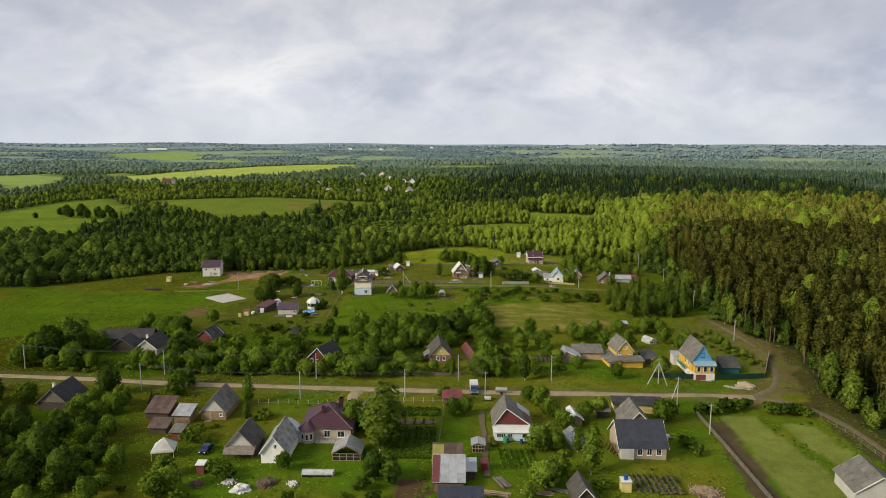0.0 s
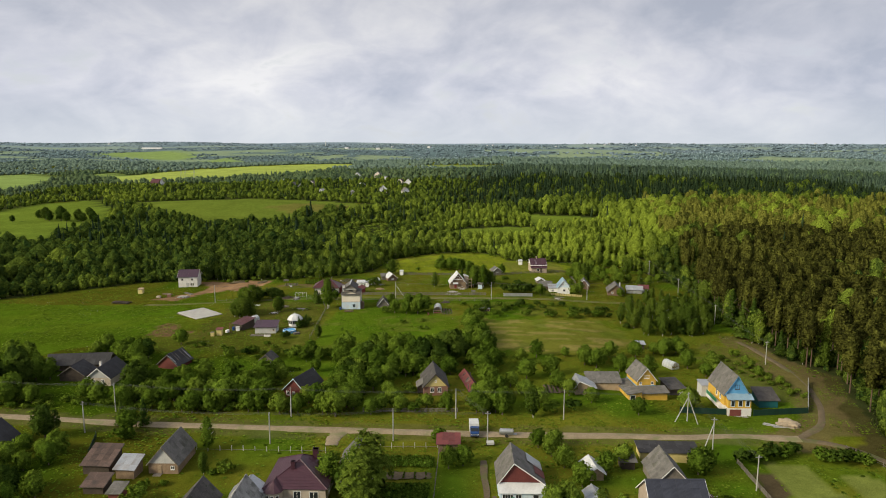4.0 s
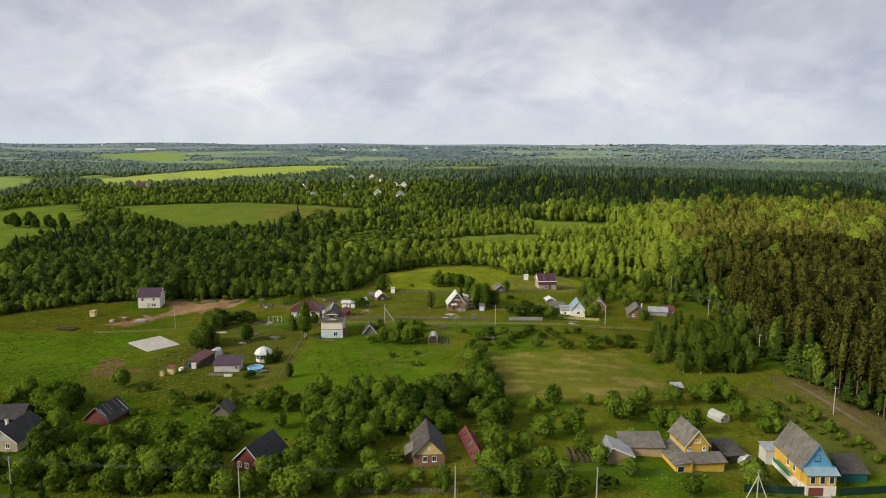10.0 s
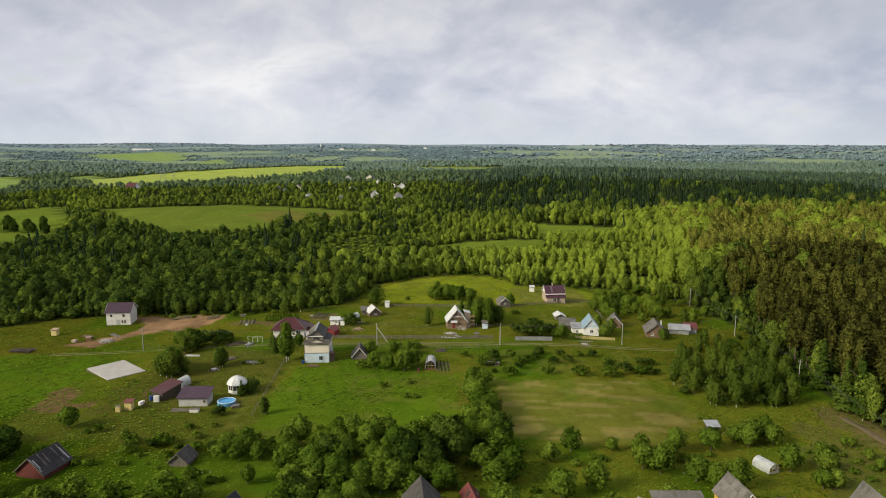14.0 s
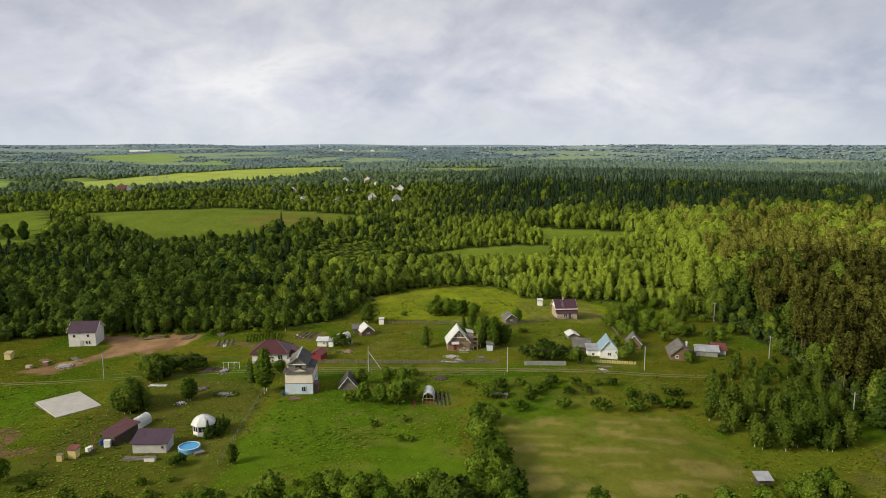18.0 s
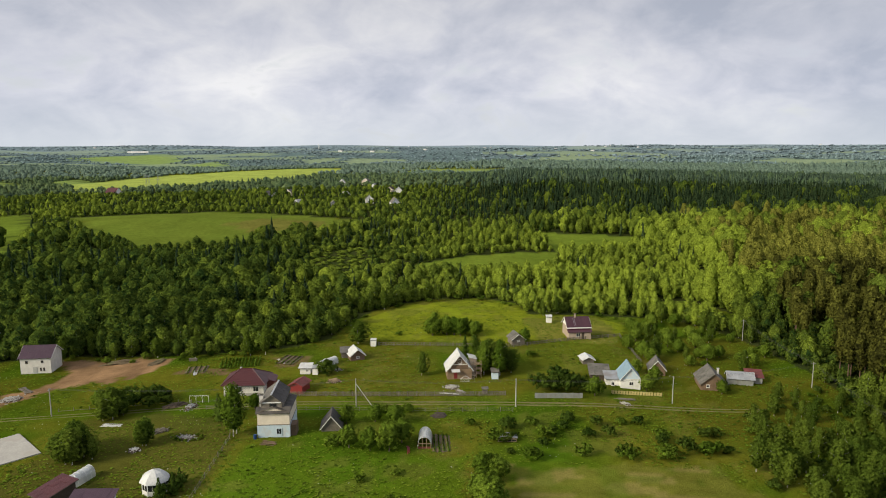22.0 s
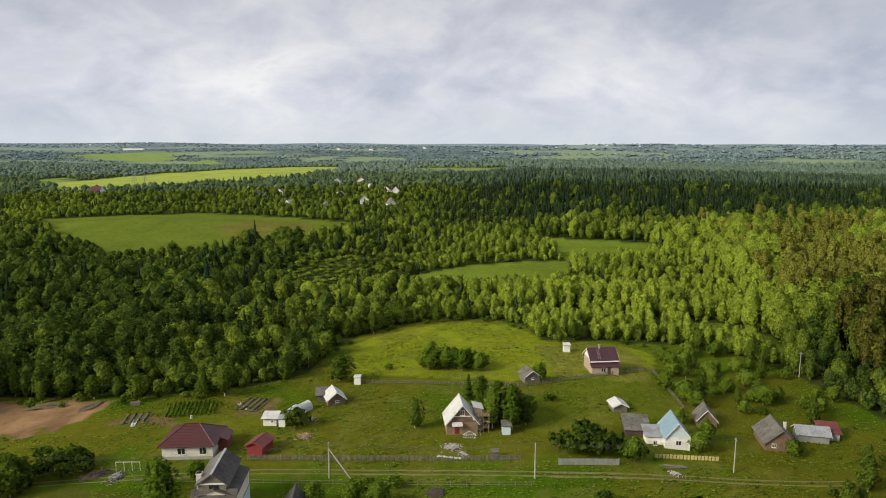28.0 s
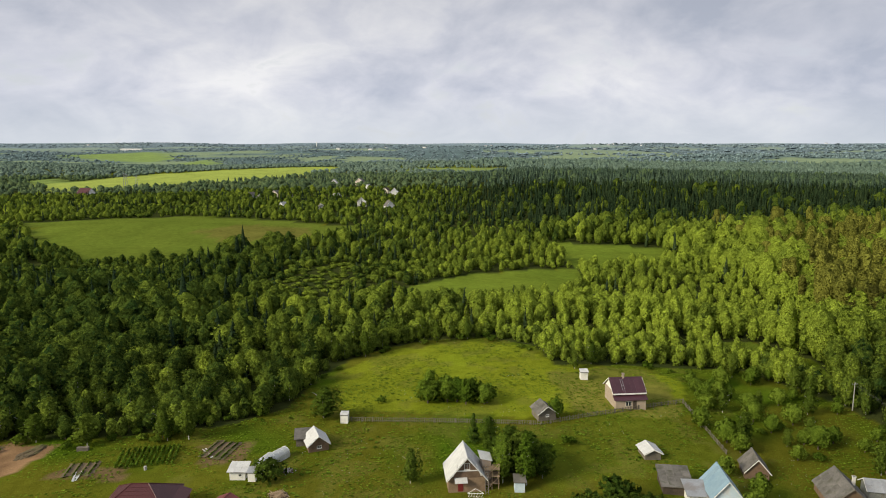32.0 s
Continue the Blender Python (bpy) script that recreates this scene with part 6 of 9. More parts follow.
part("string_course", boxed(-3.7, 3.7, -0.1, 10.3, 2.95, 3.1), M["old_boards"], tower)
part("skirt_roof", slab((-3.9, -0.5, 5.85), (1, 0, 0), (0, 1.3, 1.2), 7.8, 1.77), M["slate_dark"], tower)
part("attic_wall", prism([(-2.7, 6.0), (2.0, 6.0), (2.0, 8.2), (-0.35, 9.9), (-2.7, 8.2)], 0.55, 9.8), M["old_boards"], tower, "weathered board gable")
lay_sheets(part("attic_roof", slab((-3.1, 10.1, 7.95), (0, -1, 0), (2.75, 0, 2.0), 10.0, 3.4), M["old_boards"], tower), "slate", (-3.1, 10.1, 7.95), (0, -1, 0), (2.75, 0, 2.0), 10.0, 3.4, (1.25, 1.7), 94)
lay_sheets(part("attic_roof", slab((2.4, 0.1, 7.95), (0, 1, 0), (-2.75, 0, 2.0), 10.0, 3.4), M["old_boards"], tower), "slate_dark", (2.4, 0.1, 7.95), (0, 1, 0), (-2.75, 0, 2.0), 10.0, 3.4, (1.25, 1.7), 95)
part("ridge_cap", boxed(-0.55, -0.15, 0.05, 10.15, 9.98, 10.1), M["zinc"], tower, "pale sheet-metal ridge cap")
part("fascia", boxed(-2.9, 2.2, 0.35, 0.53, 8.0, 8.2), M["white_paint"], tower, "white board below the gable")
part("window", boxed(-0.9, 0.7, 0.46, 0.545, 6.95, 7.85), M["dark_wood"], tower)
part("pane", boxed(-0.8, -0.16, 0.42, 0.45, 7.02, 7.78), M["glass"], tower)
part("pane", boxed(-0.04, 0.6, 0.42, 0.45, 7.02, 7.78), M["glass"], tower)
part("entrance", boxed(0.5, 1.9, -0.16, -0.065, 0.4, 2.3), M["pale_blue"], tower, "pale blue glazed doors")
part("pane", boxed(0.7, 1.15, -0.18, -0.155, 0.9, 2.1), M["glass"], tower)
part("pane", boxed(1.25, 1.7, -0.18, -0.155, 0.9, 2.1), M["glass"], tower)
chimney(tower, -3.0, 2.6, 6.6, 2.6, "white_brick", 0.9)
part("side_porch", prism([(0.8, -0.4), (3.6, -0.4), (3.6, 2.6), (0.8, 2.6)], 3.64, 5.0, "x"), M["brown_boards"], tower)
house("grey_tent_shed", "steep grey slate shed standing among bushes", -28.2, 296.4, 4.6, 5.0, 1.0, 3.8, wall="old_boards", roof="slate_dark", cat="shed", rot=6)
block = house("white_block_house", "white block house with a plum metal roof", -125.0, 342.0, 8.6, 8.0, 5.0, 7.6, "x", wall="white_brick", roof="purple", rot=8, piece=(1.2, 2.4), wins=(("f", -2.5, 3.3, 0.7, 0.7, "dark_wood", 0), ("f", 1.9, 3.3, 0.7, 0.7, "dark_wood", 0), ("f", 1.4, 0.9, 0.45, 0.9, "dark_wood", 0), ("f", 2.3, 0.9, 0.45, 0.9, "dark_wood", 0)))
door(block, -0.2, 1.2, 2.1, "grey_wall", 0.0)
mar = house("maroon_hip_house", "pale brick bungalow with a maroon metal hip roof", -55.4, 319.0, 10.4, 9.0, 3.0, 6.0, "hip", wall="white_brick", roof="maroon", rot=4, over=0.7, plinth=0.7, plinth_key="concrete", wins=(("f", -1.2, 1.1, 1.7, 1.5), ("f", 3.2, 1.1, 1.5, 1.5), ("r", 4.0, 1.1, 1.2, 1.4)))
part("porch", boxed(5.25, 7.2, 4.0, 8.4, -0.4, 2.6), M["dark_red"], mar)
part("porch_roof", slab((7.6, 3.6, 2.5), (0, 1, 0), (-2.6, 0, 1.0), 5.2, 2.8), M["maroon"], mar)
house("scarlet_shed", "bright dark-red metal shed", -42.0, 321.2, 3.6, 4.6, 2.2, 3.0, wall="red_paint", roof="red_roof", cat="shed", rot=-14, trim="red_paint", piece=(1.2, 2.2))
house("pale_hut", "small pale plank hut beside polythene tunnels", -42.8, 336.4, 3.0, 2.8, 1.9, 2.3, "shed", wall="white", roof="white_roof", cat="hut", wins=(("f", 0.6, 0.8, 0.7, 0.6),))
house("pale_privy", "narrow white plank privy beside the hut", -39.8, 335.8, 1.5, 1.5, 2.0, 2.3, "shed", wall="white", roof="zinc", cat="privy", over=0.2)
hut = house("white_roof_hut", "small brown hut with a white sheet roof", -29.3, 349.4, 4.4, 5.0, 1.7, 3.5, wall="brown_boards", roof="white_roof", cat="hut", rot=22, wins=(("f", 0.1, 0.7, 1.0, 0.6),))
house("grey_hut", "low dark hut behind the white-roofed hut", -33.0, 352.0, 3.4, 3.4, 1.8, 2.4, "shed", wall="old_boards", roof="slate", cat="hut", rot=10)
gab = house("white_roof_house", "unfinished log house with a white metal roof", 2.0, 332.4, 7.0, 6.4, 3.0, 7.1, wall="logs", gable="brown_boards", roof="white_roof", rot=6, over=0.6, piece=(1.2, 5.6))
door(gab, -1.2, 1.0, 2.1, "red_paint", 0.3)
part("canopy", slab((-2.4, -1.4, 2.6), (1, 0, 0), (0, 1.4, 0.5), 2.4, 1.45, 0.06), M["white_roof"], gab)
window(gab, "f", 0.0, 4.6, 1.1, 1.3, 6.4, 6.4)
for sgn in (-1, 1):
    part("gable_beam", slab((sgn * 2.8, -0.09, 3.3), (-sgn, 0, 0.0), (-sgn * 0.4, 0, 1.0), 0.2, 2.6, 0.05), M["white_paint"], gab)
part("gable_beam", boxed(-2.0, 2.0, -0.1, -0.05, 4.3, 4.5), M["white_paint"], gab)
for px in (3.6, 4.9, 6.2):
    for py in (0.6, 2.6):
        part("scaffold_post", rod(bmesh.new(), (px, py, -0.4), (px, py, 5.2), 0.06), M["raw_wood"], gab)
for pz in (1.2, 2.6, 4.0):
    part("scaffold_deck", boxed(3.4, 6.4, 0.5, 2.7, pz, pz + 0.07), M["raw_wood"], gab)
part("dormer_annex", prism([(2.2, -0.4), (5.4, -0.4), (5.4, 5.2), (2.2, 5.2)], 3.2, 4.9, "x"), M["brick"], gab)
part("annex_roof", slab((5.2, 1.9, 5.2), (0, 1, 0), (-2.4, 0, 0.6), 3.8, 2.5), M["white_roof"], gab)
ladder = rod(rod(bmesh.new(), (3.4, -1.3, -0.4), (3.4, 0.3, 5.2), 0.06), (4.0, -1.3, -0.4), (4.0, 0.3, 5.2), 0.06)
for k in range(12):
    rod(ladder, (3.4, -1.2 + 0.125 * k, -0.05 + 0.44 * k), (4.0, -1.2 + 0.125 * k, -0.05 + 0.44 * k), 0.035)
part("ladder", ladder, M["old_boards"], gab)
for a, b in (((3.6, 0.6, -0.3), (6.2, 0.6, 2.6)), ((3.6, 0.6, 2.6), (6.2, 0.6, 5.2)), ((6.2, 0.6, 0.0), (6.2, 2.6, 2.6))):
    part("scaffold_brace", rod(bmesh.new(), a, b, 0.05), M["raw_wood"], gab)
lattice = new("lattice_frame")
lattice.matrix_basis = pose(3.6, 330.6, gz(3.6, 330.6), -14)
rim = box(boxed(-1.5, 1.5, -0.04, 0.04, 0, 0.1), -1.5, 1.5, -0.04, 0.04, 0.7, 0.78)
rod(rod(rim, (-1.5, 0, 0.74), (0, 0, 1.6), 0.05), (0, 0, 1.6), (1.5, 0, 0.74), 0.05)
part("rim", rim, M["white_paint"], lattice)
for k in range(6):
    part("bar", rod(bmesh.new(), (-1.4 + 0.5 * k, 0, 0.05), (-1.1 + 0.5 * k, 0, 0.74), 0.03), M["white_paint"], lattice)
tagged(lattice, "white wooden lattice frame leaning by the log house", "frame")
cot = house("blue_roof_house", "white cottage with a pale blue metal roof", 48.9, 327.2, 5.4, 7.0, 2.9, 6.1, wall="white", gable="pale_blue", roof="blue_roof", rot=-4, piece=(1.1, 4.4), wins=(("f", 0.2, 1.0, 1.2, 1.1),))
part("side_room", boxed(-6.4, -2.72, 1.6, 6.0, -0.5, 2.3), M["white"], cot)
part("side_roof", slab((-6.8, 1.2, 2.25), (1, 0, 0), (0, 5.0, 0.9), 4.3, 5.1), M["zinc"], cot)
window(cot, "f", -4.8, 0.9, 0.9, 1.0, 5.4, 7.0)
house("old_grey_shed", "low grey shed patched with slate and zinc", 41.6, 332.4, 5.2, 6.0, 1.9, 2.9, "shed", wall="dark_wood", roof="slate", cat="shed", rot=-6)
house("white_cabin", "small hut with a white sheet roof", 41.2, 347.0, 3.4, 4.0, 1.6, 2.4, wall="old_boards", roof="white_roof", cat="hut", rot=6)
plum = house("plum_dormer_house", "brick cottage with a plum metal roof and porch", 43.6, 376.4, 7.8, 7.0, 4.0, 6.6, "x", wall="brick", gable="white", roof="burgundy", rot=6, piece=(1.3, 4.2))
part("pent_roof", slab((-4.3, -1.6, 2.4), (1, 0, 0), (0, 1.6, 0.9), 8.6, 1.85), M["burgundy"], plum)
part("front_room", boxed(-3.9, 3.9, -1.2, -0.03, -0.5, 2.45), M["brick"], plum)
part("eave_board", boxed(-4.25, 4.25, -0.5, -0.44, 3.5, 3.86), M["white_paint"], plum)
pane = part("porch_window", box(boxed(-1.3, 0.1, -1.26, -1.16, 0.8, 0.9), -1.3, 0.1, -1.26, -1.16, 2.0, 2.1), M["white_paint"], plum)
part("pane", boxed(-1.3, 0.1, -1.24, -1.18, 0.9, 2.0), M["glass"], pane)
for px in (-1.3, -0.64, 0.02):
    part("window_bar", boxed(px, px + 0.08, -1.27, -1.17, 0.9, 2.0), M["white_paint"], pane)
part("doorway", boxed(0.6, 1.5, -1.23, -1.17, 0.0, 2.1), M["dark_wood"], plum, "dark plank door")
part("roof_ladder", box(box(boxed(-1.6, -1.52, 0, 0.06, 0, 3.6), -1.1, -1.02, 0, 0.06, 0, 3.6), -1.52, -1.1, 0, 0.05, 1.6, 1.66), M["steel"], plum, at=pose(0, 0.1, 4.25, -53))
chimney(plum, -0.6, 3.4, 6.2, 1.6, "brick", 0.5)
house("old_cabin", "weathered cabin with a steep grey slate roof", 72.6, 329.4, 7.0, 8.6, 1.9, 4.9, wall="brown_boards", roof="slate", rot=-8, cat="cabin", trim="old_boards", wins=(("f", -1.6, 0.8, 0.9, 0.9),), chim=(2.0, 5.0, 3.6, 1.4))
house("old_hut", "small old hut with a pale ridge board", 60.3, 341.0, 4.6, 5, 1.8, 4.4, wall="brown_boards", roof="slate", rot=-10, cat="hut")
house("patched_shed", "pale metal shed with a red and white roof", 82.0, 334.0, 6.6, 4.2, 1.9, 3.2, "x", wall="zinc", roof="zinc", cat="shed", rot=-12)
house("rust_shed_end", "low shed with a rusty red roof", 86.5, 335.4, 4.0, 3.8, 1.9, 2.8, "shed", wall="grey_wall", roof="red_roof", cat="shed", rot=-12)
house("old_plank_shed", "old grey plank shed with a torn roof", 21.8, 366.6, 4.4, 4.6, 2.0, 3.6, wall="old_boards", roof="slate", cat="shed", rot=14, wins=(("f", 0, 1.0, 0.8, 0.6),))
house("white_privy", "white privy standing alone in the meadow", 36.0, 395.5, 2.0, 1.8, 2.2, 2.5, "shed", wall="white", roof="white_roof", cat="privy", over=0.2)
house("blue_outhouse", "pale blue wooden outhouse with a grey roof", 12.0, 332.4, 1.9, 2.0, 2.2, 2.6, "shed", wall="pale_blue", roof="slate", cat="privy", over=0.25)
house("boundary_hut", "small white hut by the north fence", -26.2, 364.4, 1.8, 1.8, 2.0, 2.2, "shed", wall="white", roof="white_roof", cat="hut", over=0.1)
house("east_hut", "small dark hut with a pale roof under fruit trees", 62.0, 247.5, 2.4, 2.0, 1.7, 2.1, "shed", wall="dark_wood", roof="zinc", cat="hut")

house("tool_box", "small yellow plank hut at the wood's edge", -140.7, 326.6, 2.0, 1.8, 2.0, 2.3, "shed", wall="pale_yellow", roof="raw_wood", cat="hut", over=0.15)

# ---- gardens, trees and bushes ----
# south gardens
for kind_key, px, py, ph in (
    ("fir", -77.7, 179.2, 5.5), ("fir", -72.4, 179.3, 6), ("birch", -52.4, 165.6, 6.5), ("young", -49.6, 155.2, 4),
    ("light_bush", -45.5, 156.4, 2.2), ("young", -19.0, 150.5, 7), ("maple", -15.6, 126.6, 5.5),
    ("maple", -12.0, 125.0, 5), ("orchard", -23.5, 151.0, 6), ("orchard", -0.5, 159.0, 4.2), ("apple", 2.5, 160.2, 4),
    ("apple", -2.8, 170.9, 3.2), ("apple", 18.2, 140.4, 5.2), ("apple", 21.3, 142.7, 5), ("apple", 17.7, 123.7, 5.4),
    ("apple", 21.0, 127.9, 4.5), ("birch", 27.7, 130.4, 8.5), ("young", 26.8, 140.6, 5), ("apple", 23.2, 159.7, 4.2),
    ("orchard", 19.0, 169.2, 3.8), ("apple", 22.7, 169.3, 3.6), ("orchard", 31.4, 157.6, 4.2), ("apple", 35.8, 161.4, 4),
):
    plant(kind_key, px, py, ph)
for kind_key, px, py, ph in (
    ("orchard", 50.4, 159.1, 5), ("orchard", 52.9, 161.7, 4.4), ("bush", 52.1, 146.2, 2.4), ("bush", 52.7, 141.8, 2.2),
    ("bush", -46.1, 127.9, 2.4), ("bush", -48.5, 129.2, 2), ("orchard", -34.5, 130.6, 3.4), ("bush", -58.5, 143.3, 3),
    ("bush", -73.6, 171.3, 3), ("orchard", -74.1, 175.4, 5), ("apple", -54.2, 121.3, 4.5), ("orchard", -56.3, 119.1, 4.5),
    ("apple", -57.6, 126.8, 4), ("apple", -68.3, 128.9, 4), ("bush", 15.7, 149.0, 2), ("bush", 17.7, 143.2, 2.4),
    ("light_bush", 9.0, 142.9, 1.2),
):
    plant(kind_key, px, py, ph)
# two broad old birches beside the hip-roofed house
for px, py, ph in ((-15.8, 139.3, 11), (-15.4, 148.0, 10.5), (-17.4, 143.6, 9)):
    plant("young", px, py, ph, 1.25)
# hedge by the east fields
for kind_key, px, py, ph in (
    ("dark_bush", 62.0, 165.8, 3), ("bush", 65.6, 167.0, 2.8), ("dark_bush", 69.0, 168.6, 3.2), ("bush", 72.4, 170.0, 2.8),
    ("dark_bush", 75.5, 171.3, 2.6), ("bush", 80.6, 168.0, 2.8), ("dark_bush", 83.0, 167.0, 3.2), ("bush", 86.2, 167.8, 2.8),
    ("bush", 88.4, 166.4, 2.4),
):
    plant(kind_key, px, py, ph)
# north row
for kind_key, px, py, ph in (
    ("maple", -83.3, 199.0, 8), ("apple", -90.1, 192.3, 5), ("orchard", -94.1, 194.8, 5), ("orchard", -93.9, 221.7, 6),
    ("orchard", -99.5, 225.3, 5), ("maple", -93.7, 229.4, 5.5), ("apple", -89.2, 243.7, 4.4), ("apple", -51.8, 207.6, 6),
    ("orchard", -47.3, 190.7, 6.5), ("apple", -42.2, 186.6, 4.6), ("orchard", -50.2, 187.6, 4.6), ("orchard", -40.1, 187.8, 3.2),
    ("apple", -28.3, 185.5, 6), ("orchard", -31.8, 187.2, 4.6), ("orchard", -27.3, 219.6, 6.5), ("maple", -28.9, 209.6, 6),
    ("maple", -24.9, 224.4, 6.5), ("orchard", -22.4, 227.1, 5.5), ("orchard", -24.7, 198.1, 5.5), ("apple", -33.5, 223.1, 4.6),
    ("orchard", -40.3, 227.8, 3.8), ("orchard", -44.6, 227.7, 3.8), ("bush", -48.7, 229.2, 3), ("orchard", -17.5, 188.9, 4),
):
    plant(kind_key, px, py, ph)
for kind_key, px, py, ph in (
    ("apple", -12.9, 189.0, 3.6), ("orchard", -19.8, 186.6, 3.8), ("apple", -16.7, 199.7, 3.5), ("orchard", -14.1, 236.6, 5.6),
    ("apple", -11.1, 215.5, 5.6), ("orchard", -7.8, 232.6, 6), ("apple", -3.3, 227.1, 5.6), ("apple", -5.8, 237.6, 5),
    ("orchard", -0.7, 216.8, 4.6), ("bush", -11.3, 200.9, 2.6), ("apple", -6.3, 191.6, 3.2), ("bush", -9.2, 189.1, 2.6),
    ("orchard", -0.7, 189.3, 3), ("orchard", 7.5, 247.9, 5.6), ("maple", 11.3, 237.2, 6.4), ("orchard", 4.1, 237.0, 5.6),
    ("orchard", 11.6, 219.4, 6), ("apple", 10.0, 205.3, 5.6), ("apple", 8.5, 196.2, 5), ("orchard", 6.1, 188.5, 5),
    ("orchard", 10.8, 188.6, 4.6), ("apple", 13.3, 192.0, 4.6), ("orchard", 7.7, 187.6, 4), ("apple", 20.9, 213.3, 5.2),
):
    plant(kind_key, px, py, ph)
for kind_key, px, py, ph in (
    ("apple", 28.1, 216.7, 5), ("orchard", 28.4, 205.7, 4.6), ("apple", 16.0, 207.2, 3.6), ("young", 19.7, 185.6, 6.5),
    ("bush", 24.4, 189.1, 2.8), ("dark_bush", 30.1, 189.9, 3), ("apple", 30.9, 200.7, 4), ("apple", 39.7, 226.4, 4.8),
    ("apple", 42.8, 224.7, 5), ("orchard", 49.3, 235.9, 4.6), ("orchard", 49.2, 222.2, 5), ("apple", 57.7, 237.6, 4.6),
    ("orchard", 56.8, 220.1, 5.4), ("orchard", 67.5, 240.8, 5), ("apple", 41.0, 212.8, 3.2), ("apple", 35.9, 196.2, 3.6),
    ("orchard", 46.2, 189.5, 4), ("apple", 52.1, 220.2, 4.5), ("orchard", 71.4, 229.2, 5.2), ("apple", 74.4, 222.1, 3.6),
    ("apple", 60.3, 195.0, 5), ("orchard", 72.8, 244.8, 5),
):
    plant(kind_key, px, py, ph)
# young fruit trees by the track
for kind_key, px, py, ph in (
    ("apple", 89.6, 242.1, 2), ("apple", 90.9, 241.3, 2), ("apple", 91.1, 235.1, 2.2), ("apple", 90.8, 230.1, 2.4),
    ("apple", 90.1, 222.8, 2.8), ("light_bush", 92.6, 222.5, 1.4), ("apple", 93.1, 215.9, 2.4), ("apple", 91.7, 207.1, 2),
):
    plant(kind_key, px, py, ph)
# tree row beside the mown field
for kind_key, px, py, ph in (
    ("orchard", 7.1, 264.4, 5.4), ("orchard", 7.5, 253.9, 5.6), ("apple", 5.1, 244.4, 5.6), ("orchard", 8.3, 234.7, 6),
    ("apple", 6.8, 259.7, 5.6), ("orchard", 6.2, 272.8, 5), ("apple", 8.6, 272.8, 4.6), ("orchard", 9.5, 253.6, 5.4),
):
    plant(kind_key, px, py, ph)
# middle plots
for kind_key, px, py, ph in (
    ("birch", -49.9, 295.0, 9), ("fir", -56.6, 303.8, 5), ("orchard", -85.0, 307.0, 5.2), ("orchard", -90.0, 311.9, 4.4),
    ("orchard", -83.0, 287.0, 5.4), ("maple", -83.5, 282.3, 4.8), ("orchard", -68.8, 290.0, 5), ("fir", -55.2, 265.2, 4),
    ("fir", -53.3, 267.2, 4), ("young", -45.8, 252.4, 4), ("dark_bush", -56.6, 252.3, 2.2), ("dark_bush", -81.4, 311.1, 3.4),
    ("dark_bush", -76.5, 310.7, 3), ("dark_bush", -73.9, 314.1, 2.2), ("orchard", -22.8, 287.8, 4.6), ("orchard", -18.0, 286.5, 4.6),
    ("apple", -13.8, 286.1, 5.6), ("orchard", -11.4, 290.4, 5), ("orchard", -13.7, 300.9, 4.2), ("orchard", -18.6, 302.0, 4),
    ("orchard", -25.4, 300.8, 4), ("bush", -26.1, 288.8, 2.6), ("fir", -55.9, 302.2, 5), ("orchard", -49.8, 309.6, 3.6),
):
    plant(kind_key, px, py, ph)
for kind_key, px, py, ph in (
    ("bush", 9.4, 291.5, 2.6), ("dark_bush", 12.7, 298.0, 3), ("bush", 16.7, 282.3, 2.6), ("bush", 27.7, 284.3, 2.4),
    ("bush", 37.1, 283.5, 2.8), ("bush", 45.7, 284.0, 3), ("dark_bush", 51.2, 288.0, 3), ("bush", 56.4, 287.6, 3),
    ("bush", 18.6, 300.4, 2), ("bush", 21.4, 293.4, 2.6), ("bush", 4.1, 300.2, 1.6), ("bush", -11.8, 264.7, 1.2),
    ("bush", -18.5, 272.5, 1.4), ("light_bush", -11.4, 275.4, 1.2), ("bush", -9.5, 264.7, 1.2),
):
    plant(kind_key, px, py, ph)
# north plots
for kind_key, px, py, ph in (
    ("young", -8.9, 335.8, 6), ("fir", 3.9, 354.8, 6), ("birch", 9.0, 336.0, 8.5), ("birch", 13.5, 335.2, 9),
    ("young", 7.2, 348.8, 7), ("young", 16.5, 339.6, 6), ("birch", -6.3, 380.3, 6.5), ("orchard", -2.0, 377.8, 6),
    ("orchard", 2.6, 376.5, 5.6), ("orchard", 7.3, 376.6, 4.6), ("dark_bush", -36.5, 336.4, 4.4), ("orchard", 23.9, 368.2, 4.4),
    ("bush", -18.8, 377.6, 1.6), ("bush", 24.8, 353.4, 2), ("orchard", 64.5, 382.0, 5), ("apple", 58.1, 366.3, 4.4),
    ("apple", 61.0, 358.1, 4.8), ("apple", 54.2, 341.8, 3.6), ("orchard", 57.1, 332.5, 4.6), ("apple", 53.1, 326.4, 4),
    ("dark_bush", 23.2, 323.7, 4), ("dark_bush", 26.1, 322.3, 4.4), ("dark_bush", 29.3, 323.2, 4.6), ("dark_bush", 32.2, 322.5, 4.6),
):
    plant(kind_key, px, py, ph)
for kind_key, px, py, ph in (
    ("dark_bush", 35.3, 322.6, 4), ("dark_bush", 29.6, 328.1, 4.6), ("apple", 37.6, 319.9, 4.6), ("orchard", 73.8, 326.6, 3.6),
    ("young", 87.2, 344.5, 6), ("young", 80.8, 360.5, 5), ("apple", 78.4, 358.4, 3), ("orchard", 74.0, 364.7, 4),
    ("light_bush", -11.1, 308.3, 2), ("light_bush", -17.5, 307.3, 2.4),
):
    plant(kind_key, px, py, ph)
